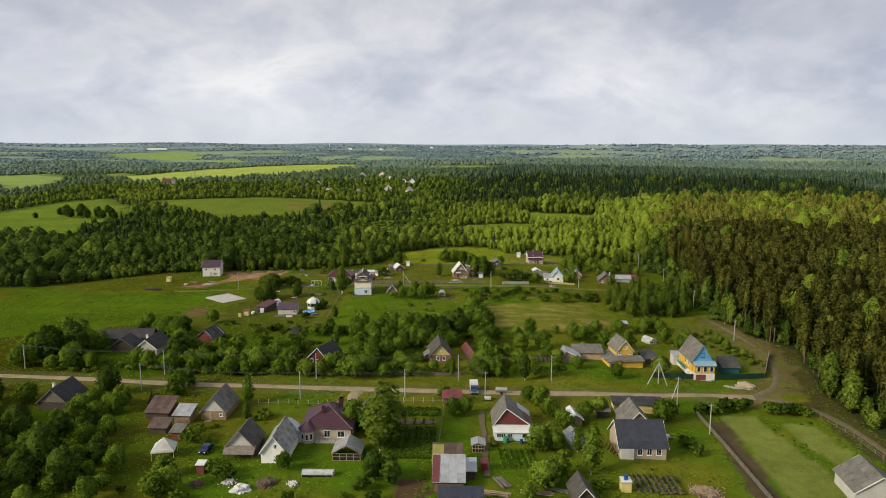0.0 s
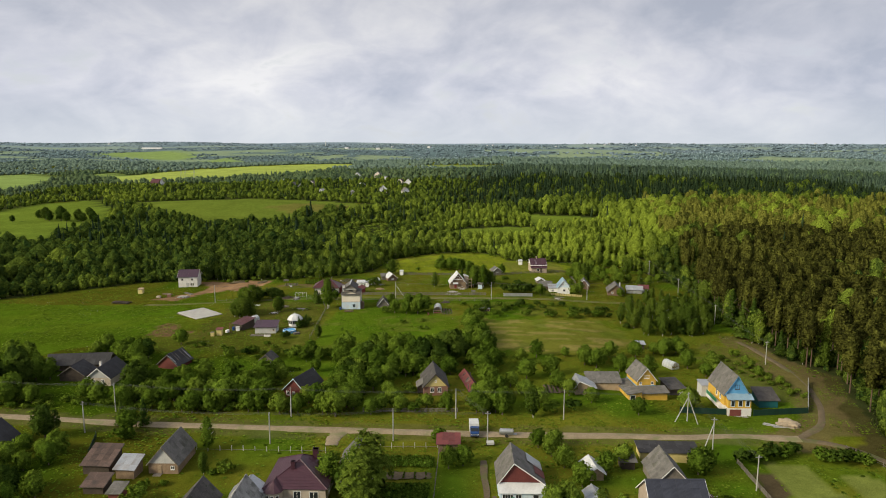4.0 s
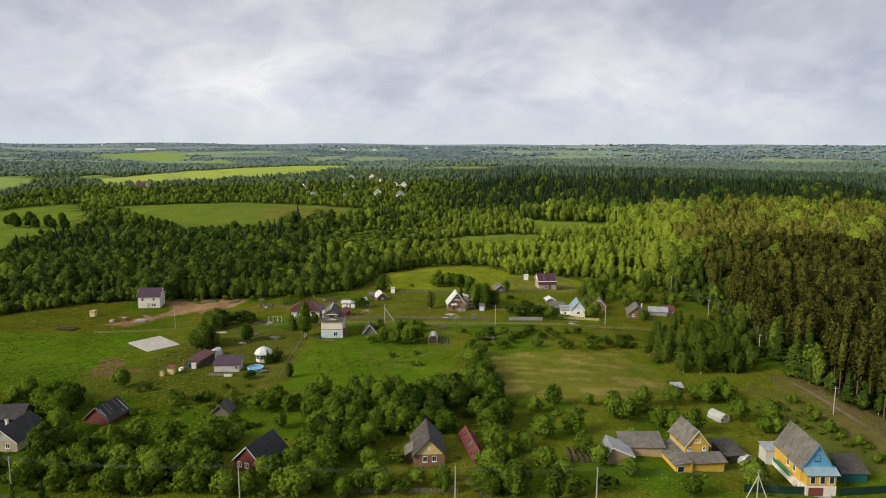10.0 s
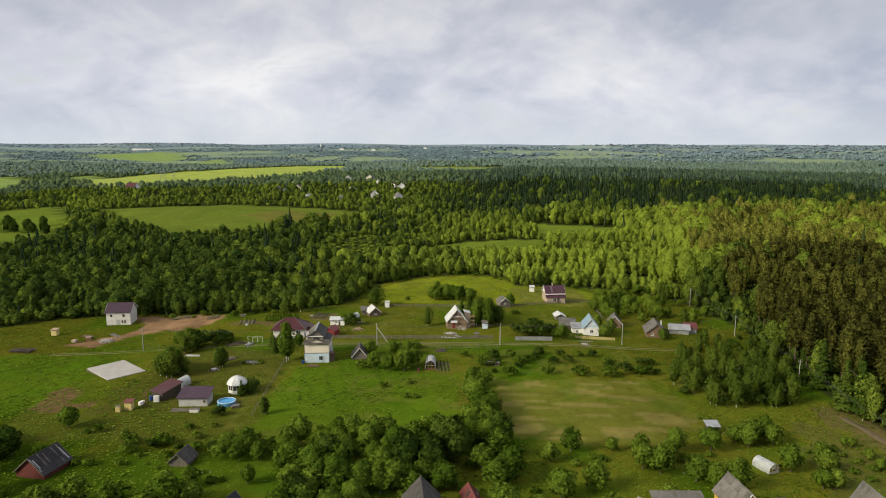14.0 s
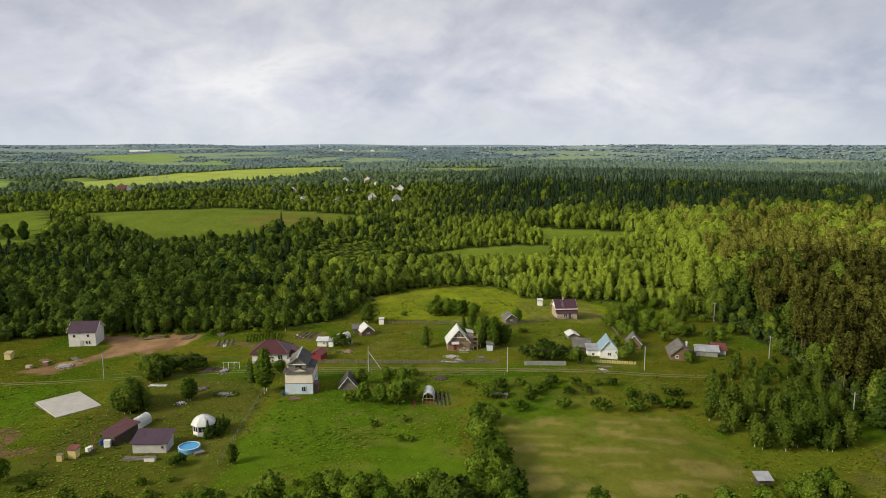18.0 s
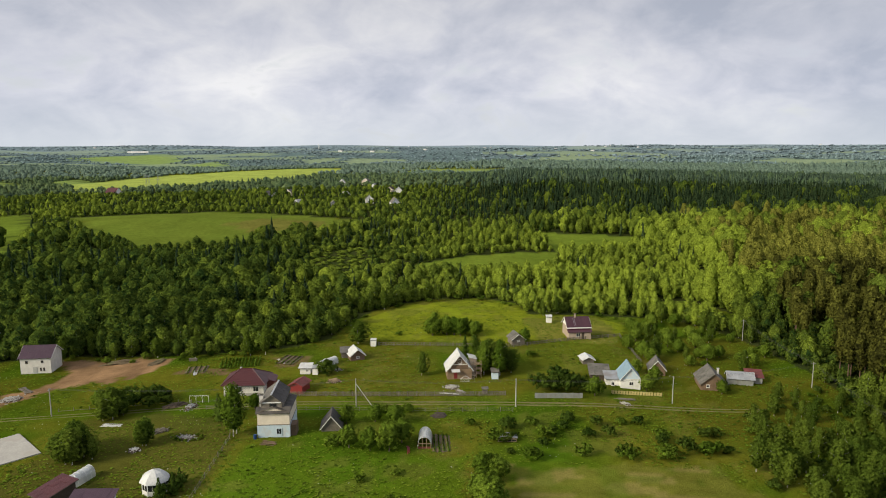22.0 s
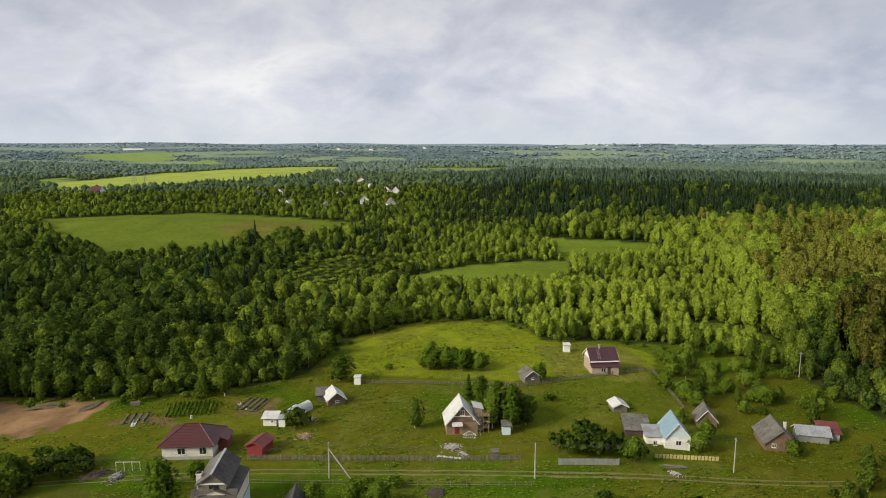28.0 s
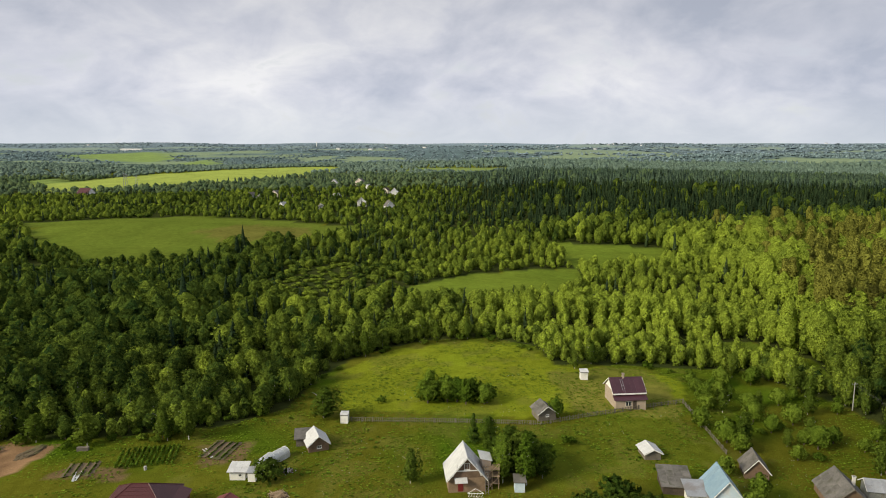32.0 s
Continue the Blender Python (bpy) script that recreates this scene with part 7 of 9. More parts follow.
scatter([(-118, 188), (-36, 187), (-34, 192), (-60, 200), (-88, 196), (-118, 197)], 3.6, ["bush", "light_bush", "bush", "apple"], 1, 0.6, 1.0)
scatter([(-60, 190), (-48, 190), (-52, 206), (-62, 204)], 4.2, ["orchard", "apple"], 12, 0.8, 1.1)
scatter([(-128, 112), (-66, 116), (-70, 135), (-74, 140), (-79, 152), (-77, 164), (-88, 172), (-109, 168), (-128, 172)], 4.6, ["orchard", "apple", "maple", "apple", "orchard"], 7, 0.5, 0.85, 0.85)
scatter([(-130, 192), (-112, 190), (-110, 206), (-118, 222), (-135, 224)], 4.8, ["orchard", "maple", "orchard"], 9)
scatter([(-78, 196), (-64, 200), (-70, 212), (-90, 214), (-90, 202)], 4.0, ["bush", "orchard", "dark_bush"], 10, 0.6, 1.0)
scatter([(62, 276), (68, 264), (88, 264), (98, 278), (102, 294), (70, 294), (62, 286)], 3.4, ["young", "young", "young", "dark_bush"], 8, 0.6, 1.1, 0.85)
scatter([(70, 294), (102, 294), (106, 300), (110, 330), (92, 326), (80, 318), (70, 306)], 4.0, ["young", "dark_bush", "bush", "young"], 44, 0.45, 0.85, 0.8)
scatter([(8, 284), (62, 284), (64, 303), (8, 303)], 5.4, ["dark_bush", "bush", "dark_bush"], 45, 0.5, 1.05, 0.5)
for px, py, ph in ((8.5, 339, 6.5), (10.5, 342, 7.5), (13, 339, 8), (15, 343, 6.5), (17, 338, 6), (11.5, 346, 6)):
    plant("young", px, py, ph, 1.3)
for px, py, ph in ((-7, 377, 5.6), (-3.5, 380, 5), (0.5, 378, 5.6), (4.5, 379.5, 5), (8, 377.5, 4.4)):
    plant("orchard", px, py, ph, 1.25)
scatter([(62, 352), (98, 342), (104, 372), (96, 404), (66, 406), (62, 384)], 5.4, ["young", "apple", "bush", "apple"], 11, 0.5, 0.95, 0.5)
scatter([(101, 300), (106, 300), (110, 240), (118, 222), (116, 200), (113, 160), (118, 120), (112, 120), (106, 160), (106, 180), (108, 205), (111, 222), (103, 240), (100, 275)], 3.8, ["dark_bush", "young", "dark_bush", "fir"], 15, 0.5, 1.1, 0.6)
scatter([(-66, 114), (-14, 112), (-14, 132), (-30, 134), (-42, 150), (-52, 168), (-74, 172), (-66, 140)], 6.5, ["bush", "light_bush", "dark_bush"], 16, 0.5, 1.0, 0.4)
scatter([(8, 114), (30, 112), (30, 134), (52, 152), (52, 172), (20, 170), (20, 140)], 6.0, ["bush", "light_bush", "apple"], 17, 0.5, 0.9, 0.4)
scatter([(-60, 204), (20, 204), (20, 232), (-60, 236)], 7.0, ["bush", "light_bush", "orchard"], 18, 0.5, 0.9, 0.35)
scatter([(-92, 224), (-50, 224), (-40, 240), (-92, 244)], 6.5, ["bush", "light_bush"], 19, 0.4, 0.9, 0.4)
scatter([(-124, 352), (-78, 349), (-54, 356), (-44, 364), (-44, 372), (-80, 360), (-124, 362)], 3.4, ["light_bush", "bush", "young"], 20, 0.5, 1.1, 0.45)
scatter([(-36, 392), (-30, 410), (-8, 430), (10, 433), (26, 422), (30, 404), (84, 406), (84, 412), (30, 412), (10, 440), (-12, 438), (-40, 410)], 3.4, ["light_bush", "bush", "young"], 21, 0.5, 1.1, 0.4)

# overgrown hedges and orchard corners between the old plots
scatter([(-88, 186.5), (-31, 187), (-33, 195), (-46, 199), (-67, 199), (-88, 195)], 3.4, ["apple", "orchard", "bush"], 30, 0.55, 0.85, 0.75)
scatter([(-46, 230), (-16, 230), (-16, 238), (-46, 238)], 3.0, ["bush", "bush", "orchard"], 31, 0.6, 1.0, 0.85)
scatter([(-76, 231), (-47, 230), (-48, 237), (-76, 237)], 3.4, ["bush", "light_bush", "dark_bush"], 32, 0.6, 1.1, 0.7)
scatter([(-29, 197), (-19, 200), (-22, 226), (-34, 226)], 3.8, ["orchard", "apple", "orchard", "bush"], 33, 0.75, 1.05, 0.85)
scatter([(-17, 214), (1, 214), (1, 238), (-17, 238)], 4.2, ["orchard", "apple", "maple"], 34, 0.7, 1.0, 0.85)
scatter([(-34, 187), (-22, 188), (-24, 200), (-35, 200)], 3.6, ["apple", "orchard", "bush"], 35, 0.7, 1.0, 0.85)
scatter([(-22, 188), (-4, 187.5), (0, 195), (-12, 196)], 3.2, ["bush", "apple", "light_bush"], 36, 0.55, 0.9, 0.7)
scatter([(5, 187), (14, 187), (15, 200), (7, 200)], 3.6, ["orchard", "apple"], 37, 0.6, 0.9, 0.85)
scatter([(-57, 199), (-45, 202), (-49, 218), (-57, 216)], 3.8, ["apple", "orchard", "bush"], 38, 0.6, 0.95, 0.85)
scatter([(15, 226), (57, 222), (60, 236), (15, 236)], 5.0, ["apple", "bush", "light_bush", "orchard"], 39, 0.55, 0.95, 0.7)
scatter([(-112, 222), (-88, 224), (-94, 237), (-113, 236)], 3.8, ["orchard", "dark_bush", "apple"], 40, 0.6, 0.9, 0.75)
scatter([(14, 188), (26, 188), (26, 200), (15, 198)], 4.6, ["apple", "orchard"], 41, 0.6, 0.9, 0.6)
scatter([(-60, 208), (-14, 240), (-14, 246), (-62, 246)], 6.0, ["light_bush", "bush"], 42, 0.35, 0.7, 0.45)
for px, py, ph in ((69.5, 244, 4.6), (73.5, 242, 4.2), (78.5, 229, 4.2), (77, 222, 3.6), (81, 236, 3.2), (65, 243, 3.4)):
    plant("apple", px, py, ph)

# a copse and hedges in the far meadow
for px, py, ph in ((-352, 610, 10), (-344, 602, 8), (-336, 606, 11), (-327, 598, 8), (-320, 604, 9), (-312, 596, 7), (-306, 601, 8), (-298, 590, 6), (-362, 618, 7), (-372, 596, 5), (-330, 640, 7), (-300, 560, 4)):
    plant("maple", px, py, ph, 1.1)

# the hedge of fruit trees beside the mown field, and the willows round the lawn
for px, py, ph in ((6.5, 274.4, 4.6), (5.6, 264.4, 5.2), (7.5, 257, 5.6), (9.5, 250, 5.2), (8.6, 243, 5.8), (10.6, 236, 5.4), (10.3, 229.5, 5.8), (12.6, 224, 4.6), (8.8, 217, 5.4), (9.4, 208, 5.2), (6.2, 237, 4.8), (6.4, 225, 4.6)):
    plant("orchard", px, py, ph, 1.15)
for px, py, ph in ((-83.1, 304, 6.5), (-87, 307.5, 5.2), (-81.6, 306.3, 5.6), (-85, 303, 4.8), (-79.5, 279.3, 6.5), (-83.2, 280.6, 5.5), (-79, 283, 6), (-82, 284.5, 6.2), (-76.6, 281.8, 4.4), (-68.8, 288.4, 4.8)):
    plant("young", px, py, ph, 1.35)
for px, py, ph in ((-80.5, 315.8, 3.6), (-84.7, 318, 3.2), (-78.1, 316.7, 3.8), (-75.4, 316, 3.0), (-86, 309, 2.8), (-81, 287.6, 2.8)):
    plant("dark_bush", px, py, ph)
plant("birch", -50.1, 293.4, 10.5)
plant("fir", -57.7, 305.8, 5.2)
plant("fir", -55.6, 304.4, 4.2)

# rows of small currant bushes between the blue house and the farm track
dice = random.Random(31)
for row in range(2):
    for k in range(11):
        v = k / 10
        plant("light_bush", 80 + 15 * v + 5.5 * row - 4 * v * row + dice.uniform(-0.4, 0.4), 238 - 32 * v + 1.5 * row, dice.uniform(0.8, 1.4))

# ---- poles and wires ----
pole_mesh = link("pole", rod(bmesh.new(), (0, 0, -0.4), (0, 0, 7.5), 0.15, 0.10, 8), M["concrete"])
arm_bm = boxed(-0.65, 0.65, -0.05, 0.05, 6.95, 7.06)
for px in (-0.55, -0.2, 0.2, 0.55):
    rod(arm_bm, (px, 0, 7.06), (px, 0, 7.24), 0.04, 0.04, 5)
arm_mesh = link("cross_arm", arm_bm, M["steel"])


def pole(x, y, rot=0, braces=()):
    th = thing("utility_pole", x, y, rot, label="pale concrete power pole with a steel cross-arm", category="pole", group="power poles")
    part("pole", pole_mesh, None, th)
    part("cross_arm", arm_mesh, None, th)
    for a, reach in braces:
        part("brace", rod(bmesh.new(), (reach * math.cos(radians(a)), reach * math.sin(radians(a)), -0.3), (0, 0, 6.2), 0.13, 0.10, 7), M["concrete"], th)


for px, py, turn in ((-126, 191, 90), (-84, 174.5, 90), (-83, 187, 90), (-40, 169.5, 90), (-39, 185, 90), (-13, 172, 90), (1, 185, 90), (27, 185, 90), (8, 171, 0), (60, 154, 0), (97, 234, 0), (99, 282, 0), (101, 332, 0), (101, 379, 0), (-100, 307, 90), (16, 312, 90), (57.5, 318, 90)):
    pole(px, py, turn)
pole(57.5, 187.5, 45, ((150, 3.6), (285, 2.6)))
pole(58, 172, 0, ((200, 2.6),))
pole(-24.5, 311.5, 90, ((-95, 4.6),))


def wires(stops, label="thin overhead power wires between concrete poles"):
    """Four sagging wires along a row of poles."""
    th = thing("power_line", *stops[0], label=label, category="cable", group="power lines")
    for off in (-0.55, -0.2, 0.2, 0.55):
        bm, run = bmesh.new(), []
        for (ax, ay), (bx, by) in zip(stops, stops[1:]):
            side = Vector((-(by - ay), bx - ax, 0)).normalized() * off
            span = math.hypot(bx - ax, by - ay)
            for k in range(9):
                u = k / 8
                x, y = ax + (bx - ax) * u + side.x, ay + (by - ay) * u + side.y
                z = (1 - u) * gz(ax, ay) + u * gz(bx, by) + 7.2 - 4 * u * (1 - u) * 0.02 * span
                v = Vector((x - stops[0][0], y - stops[0][1], z - gz(*stops[0])))
                run.append([bm.verts.new(v + Vector(d)) for d in ((0, 0, 0.011), (0.009, 0.009, -0.006), (-0.009, -0.009, -0.006))])
        for p, q in zip(run, run[1:]):
            for k in range(3):
                bm.faces.new((p[k], p[(k + 1) % 3], q[(k + 1) % 3], q[k]))
        part("wire", bm, M["wire"], th)


wires([(-126, 191), (-83, 187), (-39, 185), (1, 185), (27, 185), (57.5, 187.5)])
wires([(-84, 174.5), (-40, 169.5), (-13, 172), (8, 171)])
wires([(1, 185), (8, 171)])
wires([(57.5, 187.5), (58, 172), (60, 154)])
wires([(-100, 307), (-24.5, 311.5), (16, 312), (57.5, 318), (101, 332)])
wires([(97, 234), (99, 282), (101, 332), (101, 379)])


# ---- fences ----
PIECES = {}


def piece(key, maker):
    if key not in PIECES:
        PIECES[key] = maker()
    return PIECES[key]


def fence(name, label, line, height, mat, gap=0.0, plank=0.1, post_every=2.5, rails=2, post_mat=None, lean=3.0, seed=1):
    """Posts, rails and upright boards along a line; gap 0 leaves the boards out."""
    r = random.Random(seed)
    x0, y0 = line[0]
    th = thing(name, x0, y0, label=label, category="fence")
    base = gz(x0, y0)
    pm = piece(("post", height, post_mat or mat), lambda: link("post", boxed(-0.06, 0.06, -0.06, 0.06, -0.4, height), M[post_mat or mat]))
    bm = piece(("board", height, plank, mat), lambda: link("board", boxed(-plank / 2, plank / 2, -0.012, 0.012, 0.06, height * 0.96), M[mat]))
    for (ax, ay), (bx, by) in zip(line, line[1:]):
        length, turn = math.hypot(bx - ax, by - ay), math.degrees(math.atan2(by - ay, bx - ax))
        local = lambda u, dz=0.0: (ax + (bx - ax) * u - x0, ay + (by - ay) * u - y0, gz(ax + (bx - ax) * u, ay + (by - ay) * u) - base + dz)
        n = max(1, round(length / post_every))
        for k in range(n + 1):
            part("post", pm, None, th, at=pose(*local(k / n), r.uniform(-lean, lean), r.uniform(-lean, lean), turn))
        for k in range(rails):
            z = height * (0.3 + 0.5 * k / max(1, rails - 1))
            rb = bmesh.new()
            rod(rb, local(0, z), local(1, z), 0.04, 0.04, 4)
            part("rail", rb, M[mat], th)
        if gap:
            m = int(length / gap)
            side = pose(0, -0.06, 0)
            for k in range(m):
                part("board", bm, None, th, at=pose(*local((k + 0.5) / m), 0, r.uniform(-lean, lean), turn) @ side)


fence("picket_fence", "weathered grey picket fence along the field path", [(-43, 319), (-29, 319), (-12, 319.2), (0, 319.3), (14, 320)], 1.35, "old_boards", 0.24, 0.11)
fence("garden_fence", "low grey wooden fence round the north plots", [(-27, 365.5), (0, 365), (20, 364), (39, 372), (59, 382), (58.5, 352)], 1.2, "old_boards", 0.5, 0.12, lean=5)
fence("white_sheet_fence", "pale corrugated sheet fence beside dark bushes", [(21.6, 318), (34, 318.2)], 1.5, "zinc", 0.62, 0.62, lean=1.0)
fence("white_board_fence", "cream board fence in front of the cottage", [(42.6, 322.2), (56.2, 322.8)], 1.1, "pale_yellow", 0.75, 0.55, lean=1.5)
fence("rail_fence", "thin wire and post fence along the field path", [(-62, 309.2), (-40, 309), (-10, 308.6), (15, 309)], 1.1, "old_boards", 0.0, rails=2, post_every=3.2)
fence("rail_fence", "low wooden rail fence across the west plot", [(-100, 310), (-74, 313.5), (-58, 315)], 1.0, "old_boards", 0.0, rails=1, post_every=3.5)
fence("green_sheet_fence", "dark green sheet-metal fence beside the blue house", [(57.5, 193), (69.2, 193.4)], 1.7, "green_sheet", 0.6, 0.6, lean=0.3)
fence("green_sheet_fence", "dark green sheet-metal fence beside the garage", [(76.0, 193), (90.5, 195)], 1.7, "green_sheet", 0.6, 0.6, lean=0.3)
fence("panel_fence", "pale grey sheet fence beside the farm track", [(90.8, 195.4), (101.6, 217)], 1.8, "zinc", 0.7, 0.7, lean=0.6)
fence("plank_fence", "long grey plank fence beside the ploughed strip", [(61, 166), (61, 145), (60.8, 122)], 1.2, "old_boards", 0.3, 0.2, lean=2)
fence("post_fence", "row of thin wooden fence posts by the road", [(-55, 166), (-27, 165.7)], 1.3, "old_boards", 0.0, rails=1, post_every=2.6, post_mat="concrete")
fence("post_fence", "row of pale fence posts by the vegetable plot", [(-15.5, 168.2), (-3, 168.5)], 1.3, "old_boards", 0.0, rails=1, post_every=2.6, post_mat="concrete")
fence("plot_fence", "weathered wire fence along the garden plot", [(-2.6, 166), (-3.6, 130)], 1.3, "old_boards", 0.0, rails=2, post_every=2.2)
fence("picket_fence", "grey picket fence before the brick house", [(-22, 188.5), (1.5, 188.8)], 1.1, "old_boards", 0.3, 0.12)
fence("lot_fence", "wire fence between the meadow and the lawn", [(-48.5, 252), (-50.5, 292), (-54, 304)], 1.3, "old_boards", 0.0, rails=2, post_every=3)
fence("field_fence", "rough rail fence along the farm track", [(88.5, 174), (92, 166), (93.5, 154), (93.5, 140), (93.5, 122)], 1.1, "old_boards", 0.0, rails=2, post_every=3)
fence("west_plot_fence", "sagging grey fence beside the barns", [(-77, 163), (-80, 172)], 1.5, "green_sheet", 0.4, 0.38)


# ---- greenhouses, gazebo and pool ----
def hoop_house(name, label, x, y, w, length, h, rot=0, skin="film", ends="raw_wood", base="dark_red"):
    """A hooped greenhouse with its open end in front."""
    th = thing(name, x, y, rot, label=label, category="greenhouse")
    n = 10
    prof = [(-w / 2 * math.cos(math.pi * k / n), h * (0.35 + 0.65 * math.sin(math.pi * k / n))) for k in range(n + 1)]
    prof = [(-w / 2, 0.02)] + prof + [(w / 2, 0.02)]
    bm = bmesh.new()
    rows = max(2, round(length / 1.2))
    rings = [[bm.verts.new((u, length * j / rows, v)) for u, v in prof] for j in range(rows + 1)]
    for a, b in zip(rings, rings[1:]):
        for k in range(len(prof) - 1):
            bm.faces.new((a[k], a[k + 1], b[k + 1], b[k]))
    bmesh.ops.solidify(bm, geom=bm.faces[:], thickness=0.02)
    part("cover", bm, M[skin], th)
    for j in range(rows + 1):
        hoop = bmesh.new()
        for (u0, v0), (u1, v1) in zip(prof, prof[1:]):
            rod(hoop, (u0 * 1.01, length * j / rows, v0 + 0.02), (u1 * 1.01, length * j / rows, v1 + 0.02), 0.03, 0.03, 4)
        part("hoop", hoop, M["white_paint"], th)
    end = bmesh.new()
    end.faces.new([end.verts.new((u * 0.97, length * 0.985, v * 0.97)) for u, v in prof])
    bmesh.ops.solidify(end, geom=end.faces[:], thickness=0.02)
    part("back_end", end, M[skin], th)
    for px in (-w / 2 + 0.05, -0.45, 0.45, w / 2 - 0.05):
        part("end_post", boxed(px - 0.05, px + 0.05, -0.06, 0.04, -0.3, h * (0.95 if abs(px) < 1 else 0.45)), M[ends], th)
    part("end_board", boxed(-w / 2, w / 2, -0.05, 0.03, 0.0, 0.5), M[base], th)
    part("end_beam", boxed(-w / 2, w / 2, -0.07, 0.03, h * 0.42, h * 0.42 + 0.12), M[ends], th)
    return th


hoop_house("hoop_greenhouse", "white film hoop greenhouse with a timber front", -6.2, 287.4, 2.9, 5.6, 2.7)
hoop_house("hoop_greenhouse", "grey polycarbonate hoop greenhouse under fruit trees", 67.4, 228.0, 2.8, 4.4, 2.1, 24, base="grey_wall")
hoop_house("hoop_greenhouse", "grey hoop greenhouse beside the blue house", 63.6, 205.5, 3.0, 6.5, 2.0, 30, base="grey_wall")
hoop_house("film_tunnel", "white film tunnel beside the red-roofed shed", -74.6, 269.2, 2.6, 5.6, 2.3, -14, base="white_paint")
hoop_house("film_tunnel", "pale blue film tunnel behind the huts", -39.8, 339.4, 2.6, 5.0, 2.2, -18, base="white_paint")
hoop_house("film_tunnel", "white film tunnel in the corner of the plot", -38.0, 344.0, 2.6, 4.0, 2.0, -30, base="white_paint")
hoop_house("low_tunnel", "long low white film tunnel in the grass", -24.0, 128.6, 1.7, 6.2, 1.2, 90, base="white_paint")


def frame_house(x, y, w, d, eave, ridge, label, rot=0):
    """A timber-framed greenhouse with a pale sheet roof and netted sides."""
    th = thing("framed_greenhouse", x, y, rot, label=label, category="greenhouse")
    for px in np.linspace(-w / 2, w / 2, 5):
        for py in (0, d):
            part("post", boxed(px - 0.05, px + 0.05, py - 0.05, py + 0.05, -0.4, eave), M["raw_wood"], th)
    for py in np.linspace(0, d, 4):
        for px in (-w / 2, w / 2):
            part("side_post", boxed(px - 0.045, px + 0.045, py - 0.045, py + 0.045, -0.4, eave), M["raw_wood"], th)
    for z in (0.1, eave * 0.55, eave - 0.1):
        part("beam", boxed(-w / 2, w / 2, -0.04, 0.04, z, z + 0.1), M["raw_wood"], th)
    for k in range(4):
        a = -w / 2 + 0.06 + k * w / 4
        part("pane", boxed(a, a + w / 4 - 0.12, -0.015, 0.0, 0.2, eave - 0.1), M["glass"], th)
    for px in (-w / 2, w / 2):
        part("side_pane", boxed(px - 0.01, px + 0.01, 0.06, d - 0.06, 0.2, eave - 0.05), M["glass"], th)
    for sgn in (-1, 1):
        org = (sgn * (w / 2 + 0.25), -0.2 if sgn > 0 else d + 0.2, eave - 0.02)
        rf = part("roof", slab(org, (0, sgn, 0), (-sgn * (w / 2 + 0.25), 0, ridge - eave + 0.05), d + 0.4, math.hypot(w / 2 + 0.25, ridge - eave), 0.05), M["old_boards"], th)
        lay_sheets(rf, "zinc", org, (0, sgn, 0), (-sgn * (w / 2 + 0.25), 0, ridge - eave + 0.05), d + 0.4, math.hypot(w / 2 + 0.25, ridge - eave), (1.2, 1.7), 71 + sgn)


frame_house(-22.4, 134.8, 5.8, 5.4, 1.7, 3.4, "timber greenhouse with a pale translucent gable roof")
frame_house(5.3, 139.4, 2.5, 3.2, 1.8, 2.3, "small framed greenhouse with a pale roof")
frame_house(12.2, 291.0, 4.0, 1.8, 1.0, 1.4, "low white cold frame on wooden legs")


def gazebo(x, y):
    th = thing("gazebo", x, y, 10, label="white octagonal gazebo with a pale metal dome", category="gazebo")
    r0, n = 2.3, 8
    at = lambda k, r, z: (r * math.cos(2 * math.pi * (k + 0.5) / n), r * math.sin(2 * math.pi * (k + 0.5) / n), z)
    for k in range(n):
        p, q = Vector(at(k, r0, 0)), Vector(at(k + 1, r0, 0))
        mid, turn = (p + q) / 2, math.degrees(math.atan2((q - p).y, (q - p).x))
        half = (q - p).length / 2
        part("column", rod(bmesh.new(), at(k, r0, -0.3), at(k, r0, 2.5), 0.11, 0.11, 6), M["white_paint"], th)
        part("parapet", boxed(-half, half, -0.05, 0.05, -0.3, 0.9), M["white_paint"], th, at=pose(mid.x, mid.y, 0, 0, 0, turn))
        part("lintel", boxed(-half, half, -0.06, 0.06, 2.15, 2.5), M["white_paint"], th, at=pose(mid.x, mid.y, 0, 0, 0, turn))
        part("pane", boxed(-half + 0.12, half - 0.12, -0.01, 0.01, 0.92, 2.14), M["glass"], th, at=pose(mid.x, mid.y, 0, 0, 0, turn))
        part("mullion", boxed(-0.04, 0.04, -0.03, 0.03, 0.9, 2.15), M["white_paint"], th, at=pose(mid.x, mid.y, 0, 0, 0, turn))
        bm = bmesh.new()
        rows = [(2.85, 2.42), (2.6, 2.85), (2.1, 3.4), (1.35, 3.95), (0.5, 4.3), (0.12, 4.42)]
        for (ra, za), (rb, zb) in zip(rows, rows[1:]):
            bm.faces.new([bm.verts.new(v) for v in (at(k, ra, za), at(k + 1, ra, za), at(k + 1, rb, zb), at(k, rb, zb))])
        bmesh.ops.remove_doubles(bm, verts=bm.verts[:], dist=0.001)
        bmesh.ops.solidify(bm, geom=bm.faces[:], thickness=-0.03)
        part("dome_panel", bm, M["white_roof"], th)
    part("finial", rod(bmesh.new(), (0, 0, 4.35), (0, 0, 4.9), 0.14, 0.03, 6), M["zinc"], th)


gazebo(-57.3, 268.4)


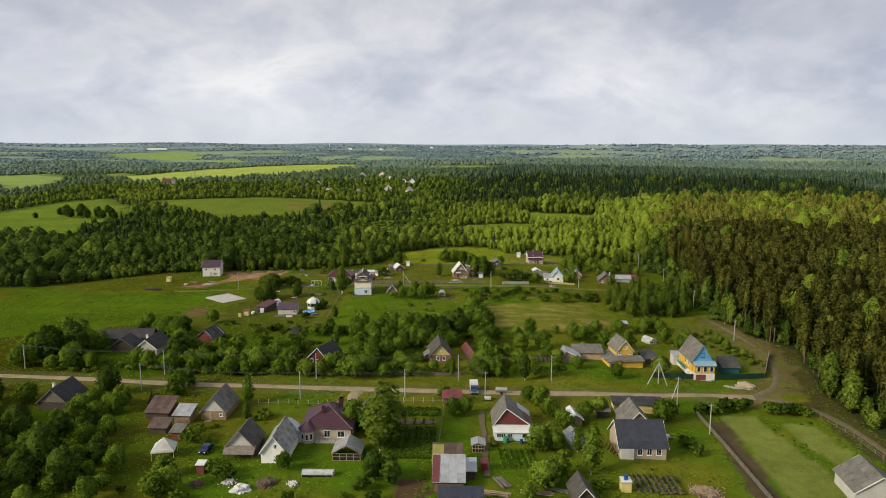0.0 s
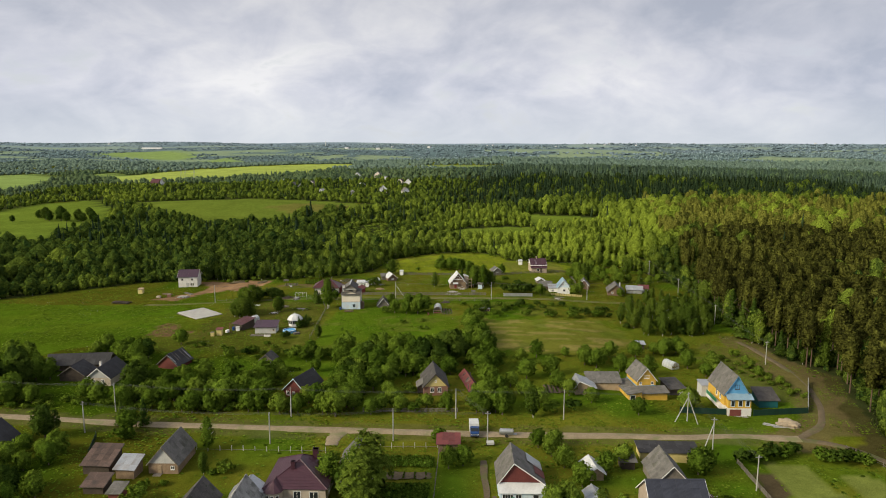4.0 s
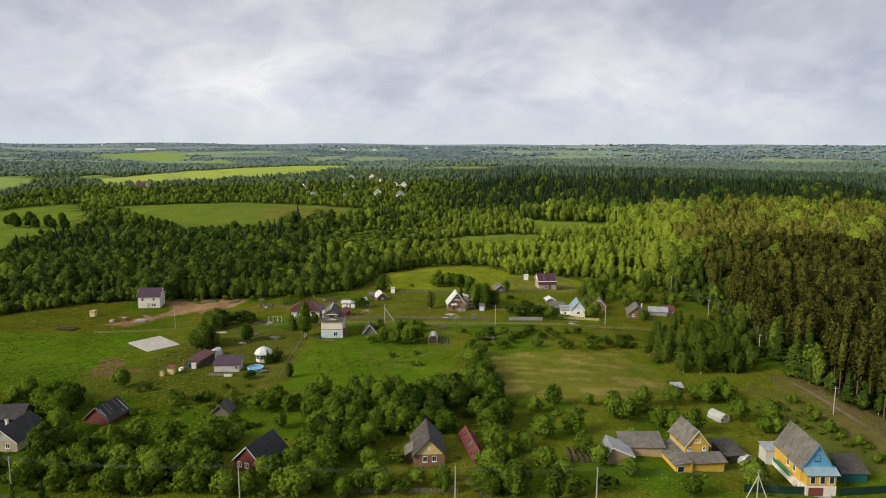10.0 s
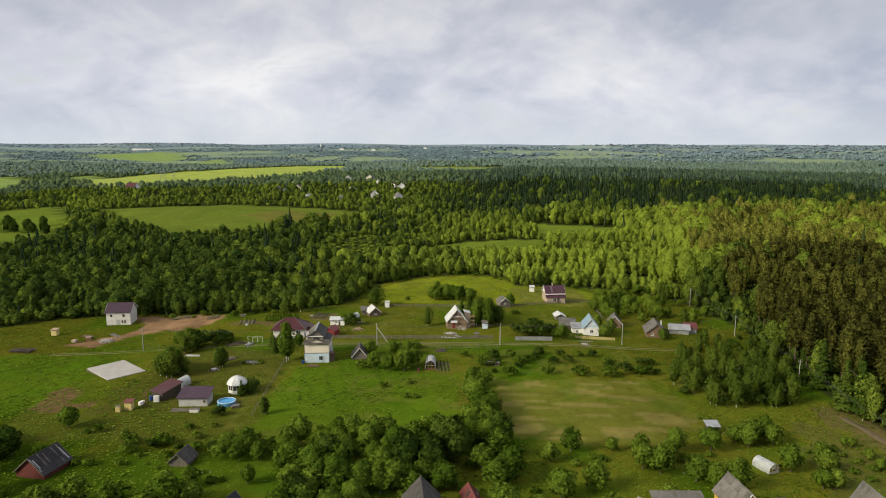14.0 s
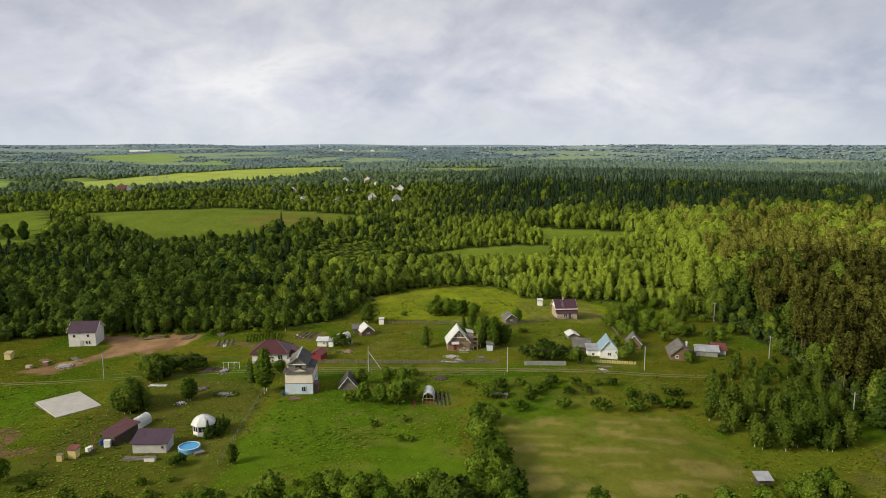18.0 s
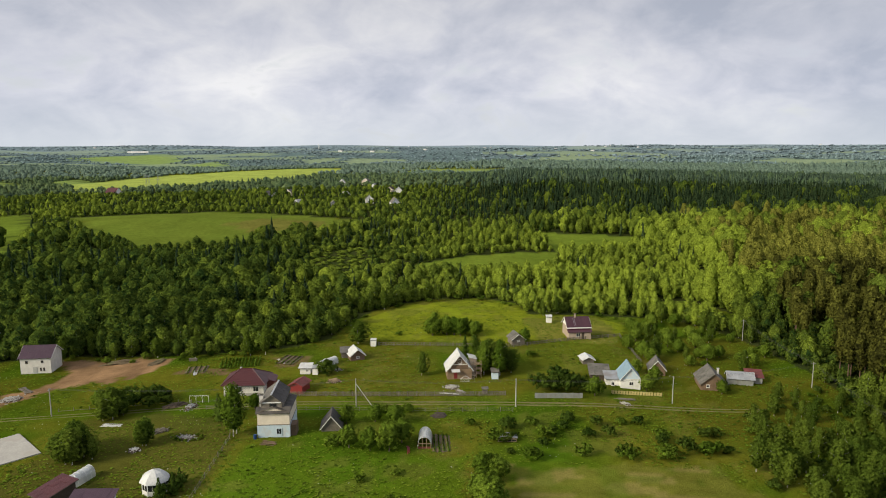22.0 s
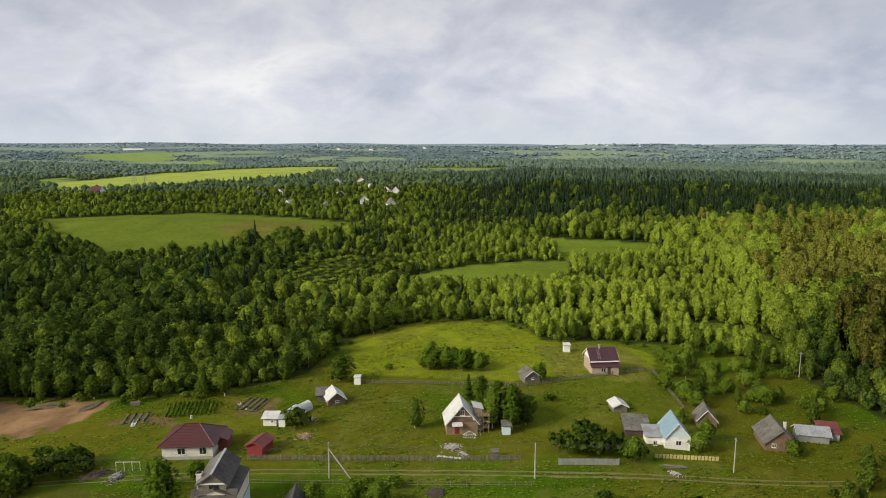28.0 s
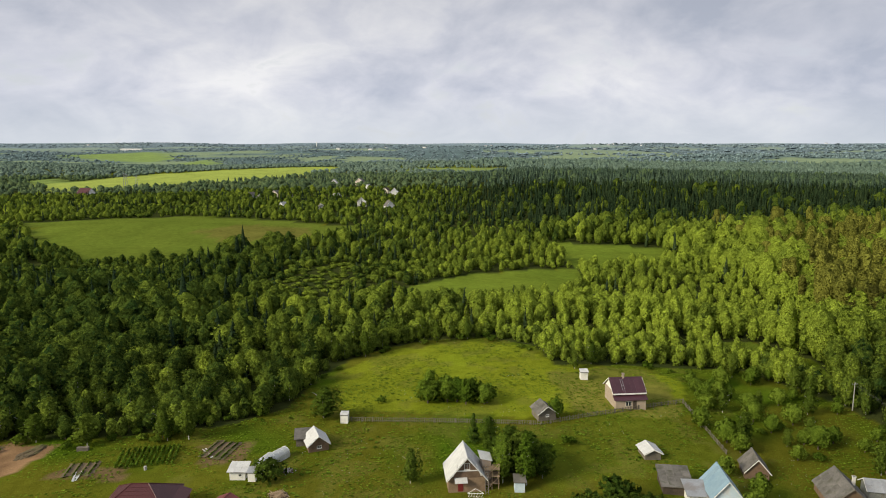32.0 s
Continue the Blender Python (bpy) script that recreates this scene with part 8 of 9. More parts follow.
def ring_wall(r0, r1, z0, z1, sides=32):
    bm = bmesh.new()
    prof = [(r0, z0), (r0, z1), (r1, z1), (r1, z0)]
    rows = [[bm.verts.new((r * math.cos(2 * math.pi * k / sides), r * math.sin(2 * math.pi * k / sides), z)) for r, z in prof] for k in range(sides)]
    for a, b in zip(rows, rows[1:] + rows[:1]):
        for j in range(4):
            bm.faces.new((a[j], b[j], b[(j + 1) % 4], a[(j + 1) % 4]))
    return bm


def disc(r, z0, z1, sides=32):
    return rod(bmesh.new(), (0, 0, z0), (0, 0, z1), r, r, sides)


pool = thing("swimming_pool", -57.2, 259.2, label="round blue above-ground pool full of water", category="pool")
part("pool_wall", ring_wall(2.25, 2.12, -0.2, 0.95), M["sky_blue"], pool)
part("rim", ring_wall(2.32, 2.08, 0.95, 1.02), M["pale_blue"], pool)
part("water", disc(2.11, -0.1, 0.82), M["pool_water"], pool)
for px in (-0.25, 0.25):
    part("ladder_rail", rod(bmesh.new(), (2.5, px, -0.2), (2.2, px, 1.7), 0.04, 0.04, 5), M["steel"], pool)

# ---- slab, heaps and stored things ----
slab_thing = thing("foundation_slab", -98.6, 286.0, -42, label="pale concrete foundation slab lying in the grass", category="slab")
part("slab", boxed(-7.4, 7.4, -5.4, 5.4, -0.5, 0.46, 0.05), M["concrete"], slab_thing)
part("footing", boxed(-7.7, 7.7, -5.7, 5.7, -0.6, 0.12), M["old_boards"], slab_thing)


def heap(name, label, cat, x, y, r, h, mat, seed, squash=1.0):
    """A rough low mound; heaps of stones, rubble or wood have their loose pieces on it."""
    loose = name.split("_")[0] in ("rubble", "stone", "firewood", "board", "brush", "scrap")
    dice = random.Random(seed * 11)
    top = lambda u, v: max(0.0, 1 - u * u - v * v) ** 0.6
    bm = bmesh.new()
    bmesh.ops.create_icosphere(bm, subdivisions=4, radius=1.0)
    for v in bm.verts:
        k = 1 + 0.4 * noise.noise(v.co * 1.7 + Vector((seed * 3.1, 0, 0))) + 0.22 * noise.noise(v.co * 5 + Vector((0, seed, 0))) + 0.1 * noise.noise(v.co * 13)
        v.co = Vector((v.co.x * r * k, v.co.y * r * k * squash, max(-0.15, v.co.z * h * k * (0.6 if loose else 1))))
    if not loose:
        ob = new(name, link(name, bm, M[mat]))
    else:
        ob = new(name)
        part("earth", bm, M["bed_soil"], ob)
        bm = bmesh.new()
        long = name.split("_")[0] in ("firewood", "board", "brush")
        for k in range(int(46 * r * r * max(0.5, squash)) + 14):
            u, v = dice.gauss(0, 0.5), dice.gauss(0, 0.5)
            s = dice.uniform(0.07, 0.2)
            size = (dice.uniform(0.3, 0.9), s * 0.5, s * 0.5) if long else (s, s * dice.uniform(0.5, 1), s * dice.uniform(0.4, 0.8))
            m = pose(u * r, v * r * squash, top(u, v) * h * 0.62 + s * 0.3, dice.uniform(-25, 25), dice.uniform(-25, 25), dice.uniform(0, 360)) @ Matrix.Diagonal((*size, 1))
            bmesh.ops.create_cube(bm, size=1.6, matrix=m)
        tagged(part("rubble", bm, M[mat], ob), kind="stuff")
    ob.matrix_basis = pose(x, y, gz(x, y), 0, 0, seed * 47)
    tagged(ob, label, cat)


heap("sand_heap", "pale heap of sand by the road", "heap", 82.2, 187.6, 2.6, 1.0, "sand", 1)
heap("rubble_heap", "heap of pale broken rubble in the grass", "heap", -44.0, 125.0, 1.4, 0.6, "white_brick", 2)
heap("soil_mound", "brown heap of earth and weeds", "heap", -36.6, 124.6, 1.9, 1.0, "bed_soil", 3)
heap("covered_stack", "stack covered with a crumpled white tarpaulin", "heap", -40.6, 121.8, 2.0, 1.2, "white_roof", 4, 0.7)
heap("rubble_heap", "small heap of white rubble", "heap", -31.3, 124.8, 1.2, 0.5, "white_brick", 5)
heap("brush_heap", "brown heap of brushwood beside the path", "heap", -50.0, 124.0, 1.2, 0.9, "brown_boards", 6)
heap("stone_heap", "heap of grey field stones", "heap", -33.9, 340.2, 1.1, 0.5, "concrete", 7)
heap("firewood_heap", "tumbled heap of split firewood", "heap", -33.2, 330.4, 1.6, 0.7, "raw_wood", 8)
heap("firewood_heap", "heap of split logs in the garden", "heap", 49.0, 125.0, 2.4, 0.7, "raw_wood", 9)
heap("rubble_heap", "heap of pale stones beside the yard", "heap", 48.8, 150.4, 1.2, 0.7, "concrete", 10)
heap("stone_heap", "grey heap of small stones on the building plot", "heap", -118.6, 320.0, 2.6, 0.6, "concrete", 11)
heap("soil_mound", "low bank of dug brown earth", "heap", -104, 351, 5.0, 0.8, "dirt", 12, 0.35)
heap("soil_mound", "low bank of dug brown earth at the pit's edge", "heap", -92, 350, 4.0, 0.6, "dirt", 13, 0.4)
heap("rubble_heap", "white and grey rubble on the lawn", "heap", -69.6, 286, 1.2, 0.5, "white_brick", 14)
heap("stone_ring", "ring of stones round a flower bed", "heap", -60.7, 292.6, 2.2, 0.35, "concrete", 15, 0.6)
heap("board_heap", "grey heap of old boards on the lawn", "heap", -68.5, 296.2, 2.2, 0.4, "old_boards", 16, 0.5)
heap("rubble_heap", "pale rubble in the yard of the unfinished house", "heap", -0.4, 326.0, 1.9, 0.4, "concrete", 17)
heap("rubble_heap", "scattered pale stones by the fence", "heap", 2.0, 322.6, 1.8, 0.35, "concrete", 18, 0.5)
heap("ash_heap", "dark burnt patch with brushwood", "heap", -3.3, 306.2, 1.8, 0.35, "dark_wood", 19)
heap("scrap_heap", "dark heap of scrap metal and boards", "heap", -71.0, 312.0, 3.0, 1.0, "dark_wood", 20, 0.5)
heap("scrap_heap", "grey heap of scrap beside bushes", "heap", -66.6, 311.0, 2.2, 0.8, "steel", 21, 0.6)
heap("rubble_heap", "pale stones in front of the cottage", "heap", 44.5, 315.4, 1.5, 0.4, "concrete", 22, 0.6)


def planks(name, label, x, y, rot, w, length, n, mat, seed):
    """A loose stack of boards."""
    r = random.Random(seed)
    th = thing(name, x, y, rot, label=label, category="timber")
    me = piece(("plank", length, mat), lambda: link("plank", boxed(-0.11, 0.11, -length / 2, length / 2, 0, 0.05), M[mat]))
    for k in range(n):
        part("plank", me, None, th, at=pose(r.uniform(-w / 2, w / 2), r.uniform(-0.4, 0.4), 0.02 + 0.055 * (k // 3), 0, 0, r.uniform(-9, 9)))


for px, py, turn, wide, ln, n, mat, words in (
    (9.4, 126.2, 25, 2.2, 4.2, 24, "old_boards", "high stack of grey boards beside the path"), (8.2, 122.0, 75, 1.6, 5.0, 12, "raw_wood", "pale boards lying in the yard"),
    (15.9, 122.4, 82, 1.4, 6.0, 12, "raw_wood", "long pale boards lying in the grass"), (20.6, 123.6, 70, 1.2, 4.0, 10, "old_boards", "old boards stacked in the grass"),
    (78.2, 187.2, 60, 1.6, 4.0, 8, "concrete", "pale concrete planks lying by the road"), (80.0, 186.0, 85, 1.0, 4.0, 6, "concrete", "concrete planks stacked on the verge"),
    (-128.0, 325.4, 60, 2.2, 4.4, 20, "brown_boards", "stack of brown timber on the building plot"), (-119.0, 327.0, 50, 1.6, 6.0, 16, "old_boards", "long stack of grey timber"), (-139.4, 306.6, 84, 3.2, 7.0, 44, "dark_wood", "broad dark stack of old timber at the wood's edge"),
    (-52.6, 348.2, 35, 0.6, 5.0, 6, "white_roof", "white boards lying beside the soil bed"), (-75.4, 338.0, 20, 1.2, 4.0, 8, "white_roof", "pale boards lying on the plot"),
    (-1.0, 321.2, 80, 0.8, 5.0, 6, "white_paint", "white pipes lying near the fence"), (45.2, 318.6, 85, 1.2, 5.0, 10, "old_boards", "grey boards lying before the cottage"),
    (-81.4, 300.2, 85, 1.6, 4.4, 9, "white_roof", "pale sheets lying on the lawn"), (-41.0, 289.6, 80, 1.8, 3.2, 12, "brown_boards", "scrap boards before the tower house"),
    (-9.6, 286.6, 8, 0.5, 3.6, 6, "red_paint", "red boards lying beside the greenhouse"), (-67.0, 254.8, 85, 1.4, 5.0, 14, "old_boards", "boards stacked before the plum-roofed shed")):
    planks("timber_stack", words, px, py, turn, wide, ln, n, mat, int(px * 7 + py))


def barrel(x, y, mat, label, h=0.9, r=0.3):
    bm = rod(bmesh.new(), (0, 0, 0), (0, 0, h), r, r, 14)
    for z in (0.02, h * 0.35, h * 0.65, h - 0.04):
        rod(bm, (0, 0, z), (0, 0, z + 0.03), r * 1.05, r * 1.05, 14)
    ob = new("barrel", link("barrel", bm, M[mat]))
    ob.matrix_basis = pose(x, y, gz(x, y) - 0.02)
    tagged(ob, label, "barrel", "barrels")


barrel(15.0, 144.2, "blue_paint", "blue plastic water barrel by the veranda", 1.1, 0.38)
barrel(11.6, 144.6, "green_paint", "large green water tank by the veranda", 1.4, 0.6)
barrel(8.2, 146.0, "rust", "rusty water barrel at the house corner", 1.0, 0.35)
barrel(-44.8, 292.2, "blue_paint", "blue barrel at the tower house corner", 1.0, 0.36)
barrel(33.2, 124.3, "blue_paint", "blue barrel standing behind the cream hut", 3.2, 0.4)
barrel(-60.2, 322.0, "white_paint", "white barrel beside the bungalow", 0.9, 0.3)
barrel(-62.7, 340.5, "grey_wall", "pale barrel by the vegetable rows", 0.8, 0.3)

canopy = thing("party_tent", -61.4, 136.2, 12, label="white pyramid garden tent on thin posts", category="tent")
tent = bmesh.new()
peak = tent.verts.new((0, 0, 4.2))
low = [tent.verts.new((2.3 * a, 2.3 * b, 2.0)) for a, b in ((-1, -1), (1, -1), (1, 1), (-1, 1))]
skirt = [tent.verts.new((2.34 * a, 2.34 * b, 1.7)) for a, b in ((-1, -1), (1, -1), (1, 1), (-1, 1))]
for k in range(4):
    tent.faces.new((low[k], low[(k + 1) % 4], peak))
    tent.faces.new((skirt[k], skirt[(k + 1) % 4], low[(k + 1) % 4], low[k]))
bmesh.ops.solidify(tent, geom=tent.faces[:], thickness=0.02)
part("canopy", tent, M["white"], canopy)
for a, b in ((-1, -1), (1, -1), (1, 1), (-1, 1)):
    part("post", rod(bmesh.new(), (2.2 * a, 2.2 * b, -0.3), (2.2 * a, 2.2 * b, 1.95), 0.04, 0.04, 5), M["white_paint"], canopy)


def crate(name, label, x, y, rot, w, d, h, mat, lid="old_boards"):
    """A box-like stored thing with a lid standing a little proud."""
    th = thing(name, x, y, rot, label=label, category="box")
    part("body", boxed(-w / 2, w / 2, -d / 2, d / 2, -0.1, h, 0.03), M[mat], th)
    part("lid", boxed(-w / 2 - 0.04, w / 2 + 0.04, -d / 2 - 0.04, d / 2 + 0.04, h + 0.003, h + 0.07, 0.015), M[lid], th)


crate("storage_box", "white metal cabinet standing outside the shed", -75.8, 260.6, 8, 1.3, 0.8, 1.5, "white_paint", "white_paint")
crate("storage_box", "old white refrigerator lying beside the shed", -78.8, 258.6, -20, 0.8, 1.4, 0.8, "white_paint", "white_paint")
crate("storage_box", "pale wooden box beside the privy", -82.4, 253.8, 4, 1.1, 1.0, 1.4, "pale_yellow")
crate("storage_box", "pale pallet box before the plum-roofed shed", -63.6, 254.2, 3, 2.2, 1.1, 0.7, "white_brick")
crate("storage_box", "grey pallet stack beside the pool", -54.3, 257.2, 30, 2.0, 1.2, 0.5, "old_boards")
crate("brick_stack", "pallet of reddish bricks on the building plot", -125.6, 321.6, 12, 1.6, 1.2, 1.0, "red_brick", "brick")
crate("brick_stack", "pallet of pale bricks on the building plot", -128.8, 318.4, -8, 1.6, 1.2, 0.8, "brick", "brick")
crate("wooden_bench", "small grey wooden bench at the wood's edge", -80.6, 350.2, 5, 2.4, 0.8, 0.7, "old_boards")
barrel(-77.6, 261.6, "blue_paint", "blue plastic barrel leaning by the shed wall", 1.2, 0.45)
ladder = thing("ladder", -77.4, 257.4, 16, label="red-brown wooden ladder leaning on the shed", category="ladder")
for px in (-0.3, 0.3):
    part("rail", rod(bmesh.new(), (px, 0, -0.1), (px, 2.2, 3.3), 0.05, 0.05, 5), M["dark_red"], ladder)
for k in range(8):
    part("rung", rod(bmesh.new(), (-0.3, 0.22 + 0.25 * k, 0.3 + 0.375 * k), (0.3, 0.22 + 0.25 * k, 0.3 + 0.375 * k), 0.03, 0.03, 5), M["dark_red"], ladder)
flower_dice = random.Random(12)
for k in range(12):
    a0 = k * math.pi / 6
    plant("light_bush", -60.0 + 2.9 * math.cos(a0), 292.4 + 1.7 * math.sin(a0), flower_dice.uniform(0.35, 0.7))
for kind_key, px, py, ph, wide in (
    ("dark_bush", -55.0, 265.6, 2.2, 1.1), ("dark_bush", -53.4, 269.0, 2.6, 1.1), ("fir", -53.8, 271.5, 3.0, 1.2), ("young", -45.6, 253.0, 3.4, 1.3),
    ("dark_bush", -57.2, 251.4, 1.8, 1.1), ("young", -68.0, 288.4, 5.0, 1.4), ("young", -80.9, 352.6, 6.0, 1.5), ("young", -94.0, 355.4, 5.4, 1.6),
    ("maple", -88.0, 356.6, 3.6, 1.2), ("young", -84.2, 306.6, 6.2, 1.5), ("young", -81.0, 279.4, 6.0, 1.5), ("young", -31.6, 367.6, 6.5, 1.7),
):
    plant(kind_key, px, py, ph, wide)

# ---- vehicles ----
def wheels(th, xs, ys, r=0.34, w=0.22):
    for wx in xs:
        for wy in ys:
            tyre = part("wheel", rod(bmesh.new(), (-w / 2, 0, 0), (w / 2, 0, 0), r, r, 16), M["rubber"], th, at=pose(wx, wy, r - 0.02))
            part("rim", rod(bmesh.new(), (-w / 2 - 0.02, 0, 0), (w / 2 + 0.02, 0, 0), r * 0.55, r * 0.55, 10), M["steel"], tyre)


van = thing("van", 5.3, 173.6, 2, label="blue delivery truck with a white cargo box", category="truck")
cab = prism([(0.0, 0.45), (1.9, 0.45), (1.9, 2.15), (1.0, 2.15), (0.62, 1.35), (0.0, 1.15)], -0.98, 0.98, "x")
bmesh.ops.bevel(cab, geom=cab.edges[:], offset=0.06, segments=2, affect="EDGES")
part("cab", cab, M["blue_paint"], van)
part("windscreen", slab((-0.85, 0.6, 1.4), (1, 0, 0), (0, 0.36, 0.72), 1.7, 0.74, 0.02), M["glass"], van)
for px in (-1.0, 0.96):
    part("side_window", boxed(px, px + 0.04, 1.05, 1.7, 1.4, 1.95), M["glass"], van)
part("cargo_box", boxed(-1.08, 1.08, 2.0, 5.2, 0.7, 2.6, 0.05), M["white_roof"], van)
part("bumper", boxed(-0.95, 0.95, -0.1, 0.05, 0.4, 0.62, 0.02), M["rubber"], van)
part("grille", boxed(-0.45, 0.45, -0.03, 0.0, 0.75, 1.0), M["steel"], van)
for px in (-0.72, 0.72):
    part("headlight", boxed(px - 0.16, px + 0.16, -0.04, 0.0, 0.78, 1.02, 0.01), M["white_paint"], van)
wheels(van, (-0.86, 0.86), (0.75, 4.2))

car = thing("car", -53.6, 136.6, -6, label="dark blue saloon car parked on the grass", category="car")
shell = prism([(0, 0.3), (4.2, 0.3), (4.2, 0.85), (3.7, 0.95), (3.1, 1.42), (1.7, 1.42), (1.05, 0.95), (0.1, 0.8)], -0.84, 0.84, "x")
bmesh.ops.bevel(shell, geom=shell.edges[:], offset=0.07, segments=2, affect="EDGES")
part("body", shell, M["car_blue"], car)
part("windscreen", slab((-0.7, 1.1, 0.97), (1, 0, 0), (0, 0.62, 0.45), 1.4, 0.76, 0.02), M["glass"], car)
part("rear_window", slab((0.7, 3.68, 0.98), (-1, 0, 0), (0, -0.58, 0.44), 1.4, 0.72, 0.02), M["glass"], car)
for px in (-0.86, 0.82):
    part("side_window", boxed(px, px + 0.04, 1.6, 3.1, 0.98, 1.32), M["glass"], car)
for px in (-0.6, 0.6):
    part("headlight", boxed(px - 0.16, px + 0.16, -0.02, 0.04, 0.58, 0.76), M["white_paint"], car)
wheels(car, (-0.76, 0.76), (0.8, 3.3), 0.31, 0.2)

tank = thing("tank_trailer", 12.5, 175.2, -4, label="silver water tank on a two-wheeled trailer", category="trailer")
part("tank", rod(rod(bmesh.new(), (-1.5, 0, 1.1), (1.5, 0, 1.1), 0.62, 0.62, 18), (-1.62, 0, 1.1), (1.62, 0, 1.1), 0.4, 0.4, 14), M["zinc"], tank)
part("chassis", boxed(-1.6, 2.4, -0.3, 0.3, 0.42, 0.55), M["steel"], tank)
for wy in (-0.75, 0.75):
    part("wheel", rod(bmesh.new(), (0, wy - 0.1, 0.33), (0, wy + 0.1, 0.33), 0.34, 0.34, 14), M["rubber"], tank)
barrow = thing("small_trailer", 8.6, 170.0, 4, label="small grey box trailer by the gate", category="trailer")
part("box", boxed(-0.8, 0.8, -0.6, 0.6, 0.4, 0.95, 0.03), M["grey_wall"], barrow)
for wx in (-0.85, 0.85):
    part("wheel", rod(bmesh.new(), (wx - 0.08, 0, 0.28), (wx + 0.08, 0, 0.28), 0.3, 0.3, 12), M["rubber"], barrow)

well = thing("well_house", 8.6, 321.4, 6, label="small grey wooden well house by the fence", category="well")
part("curb", boxed(-0.6, 0.6, -0.6, 0.6, -0.3, 0.8), M["old_boards"], well)
for px in (-0.62, 0.62):
    part("post", boxed(px - 0.06, px + 0.06, -0.06, 0.06, -0.3, 1.7), M["old_boards"], well)
for sgn in (-1, 1):
    part("roof", slab((-0.9 * sgn, -0.7 * sgn, 1.4), (sgn, 0, 0), (0, 0.7 * sgn, 0.5), 1.8, 0.9, 0.05), M["slate"], well)

swing = thing("swing_frame", -65.4, 313.8, 2, label="thin pale metal exercise frame on the lawn", category="frame")
for px in (-2.4, -0.8, 0.8, 2.4):
    part("post", rod(bmesh.new(), (px, 0, -0.3), (px, 0, 2.0), 0.05, 0.05, 5), M["white_paint"], swing)
part("beam", rod(bmesh.new(), (-2.4, 0, 1.95), (2.4, 0, 1.95), 0.05, 0.05, 5), M["white_paint"], swing)

path_bm = bmesh.new()
for k in range(14):
    a = path_bm.verts.new((6.1 + 0.2 * math.sin(k), 128.5 + 2.6 * k, 0.24))
    b = path_bm.verts.new((7.4 + 0.15 * math.sin(k * 1.7), 128.5 + 2.6 * k, 0.24))
    if k:
        path_bm.faces.new((last_pair[0], last_pair[1], b, a))
    last_pair = (a, b)
tagged(new("garden_path", link("garden_path", path_bm, M["dirt"])), "narrow brown trodden garden path", "path", kind="structure")


# ---- beds and meadow growth ----
def crop_bed(label, x, y, w, d, rot, rows, seed, tall=0.35, soil=True, earth="bed_soil"):
    """A dug bed with rows of plants standing in low ridges."""
    r = np.random.RandomState(seed)
    th = thing("vegetable_bed", x, y, rot, label=label, category="garden bed")
    if soil:
        bm = bmesh.new()
        n = rows * 2
        rings = []
        for k in range(n + 1):
            u = -w / 2 + w * k / n
            rings.append([bm.verts.new((u + 0.12 * r.randn(), v + (0.3 * r.randn() if abs(v) > d / 2 - 0.1 else 0.0), 0.11 + (0.12 if k % 2 else 0.0) + 0.03 * r.randn())) for v in np.linspace(-d / 2, d / 2, 15)])
        for a, b in zip(rings, rings[1:]):
            for k in range(14):
                bm.faces.new((a[k], b[k], b[k + 1], a[k + 1]))
        part("soil", bm, M[earth], th)
    for k in range(rows):
        u = -w / 2 + w * (k + 0.5) / rows
        m = int(d / 0.28)
        c = np.stack([np.full(m, u) + r.normal(0, 0.05, m), np.linspace(-d / 2 + 0.2, d / 2 - 0.2, m), np.full(m, 0.28 + tall * 0.4)], 1)
        keep = r.rand(m) < 0.9
        verts = leaf_quads(r, c[keep], np.full(keep.sum(), tall * 0.55), 5 * int(keep.sum()), 0.22)
        tagged(part("foliage", crown_mesh("foliage", verts, M["crop"]), None, th), kind="stuff")


crop_bed("dug bed with green vegetable rows", 13.4, 136.4, 8.0, 9.0, 2, 7, 1, 0.4, False)
crop_bed("green vegetable plot beside the road", -9.4, 161.5, 11.5, 5.0, 0, 26, 2, 0.36, False)
crop_bed("brown strip of freshly dug soil", -9.4, 155.6, 11.0, 3.0, 0, 5, 3, 0.15, True, "dirt")
crop_bed("lush green potato plot", -9.6, 144.0, 11.0, 16.0, 0, 26, 4, 0.4, False)
crop_bed("narrow dug beds beside the greenhouse", -2.6, 290.0, 4.0, 9.0, 3, 4, 6, 0.12, True, "dirt")
crop_bed("potato rows beside the maroon bungalow", -64.5, 346.0, 12.0, 9.0, 12, 12, 7, 0.6, False)
crop_bed("bare brown soil patch on the plot", -50.6, 349.5, 6.0, 8.0, -10, 4, 8, 0.1, True, "dirt")
crop_bed("brown soil patch with boards", -76.0, 341.0, 6.0, 6.0, 10, 4, 9, 0.1, True, "dirt")
crop_bed("green garden rows behind the dark-roofed house", 40.0, 127.0, 9.0, 7.0, 0, 8, 10, 0.3)
crop_bed("brown bed in the west garden", -112, 139, 7.0, 9.0, 8, 6, 11, 0.15)
crop_bed("brown dug garden in the east plot", 28.0, 205.5, 6.0, 6.0, 0, 5, 12, 0.2)


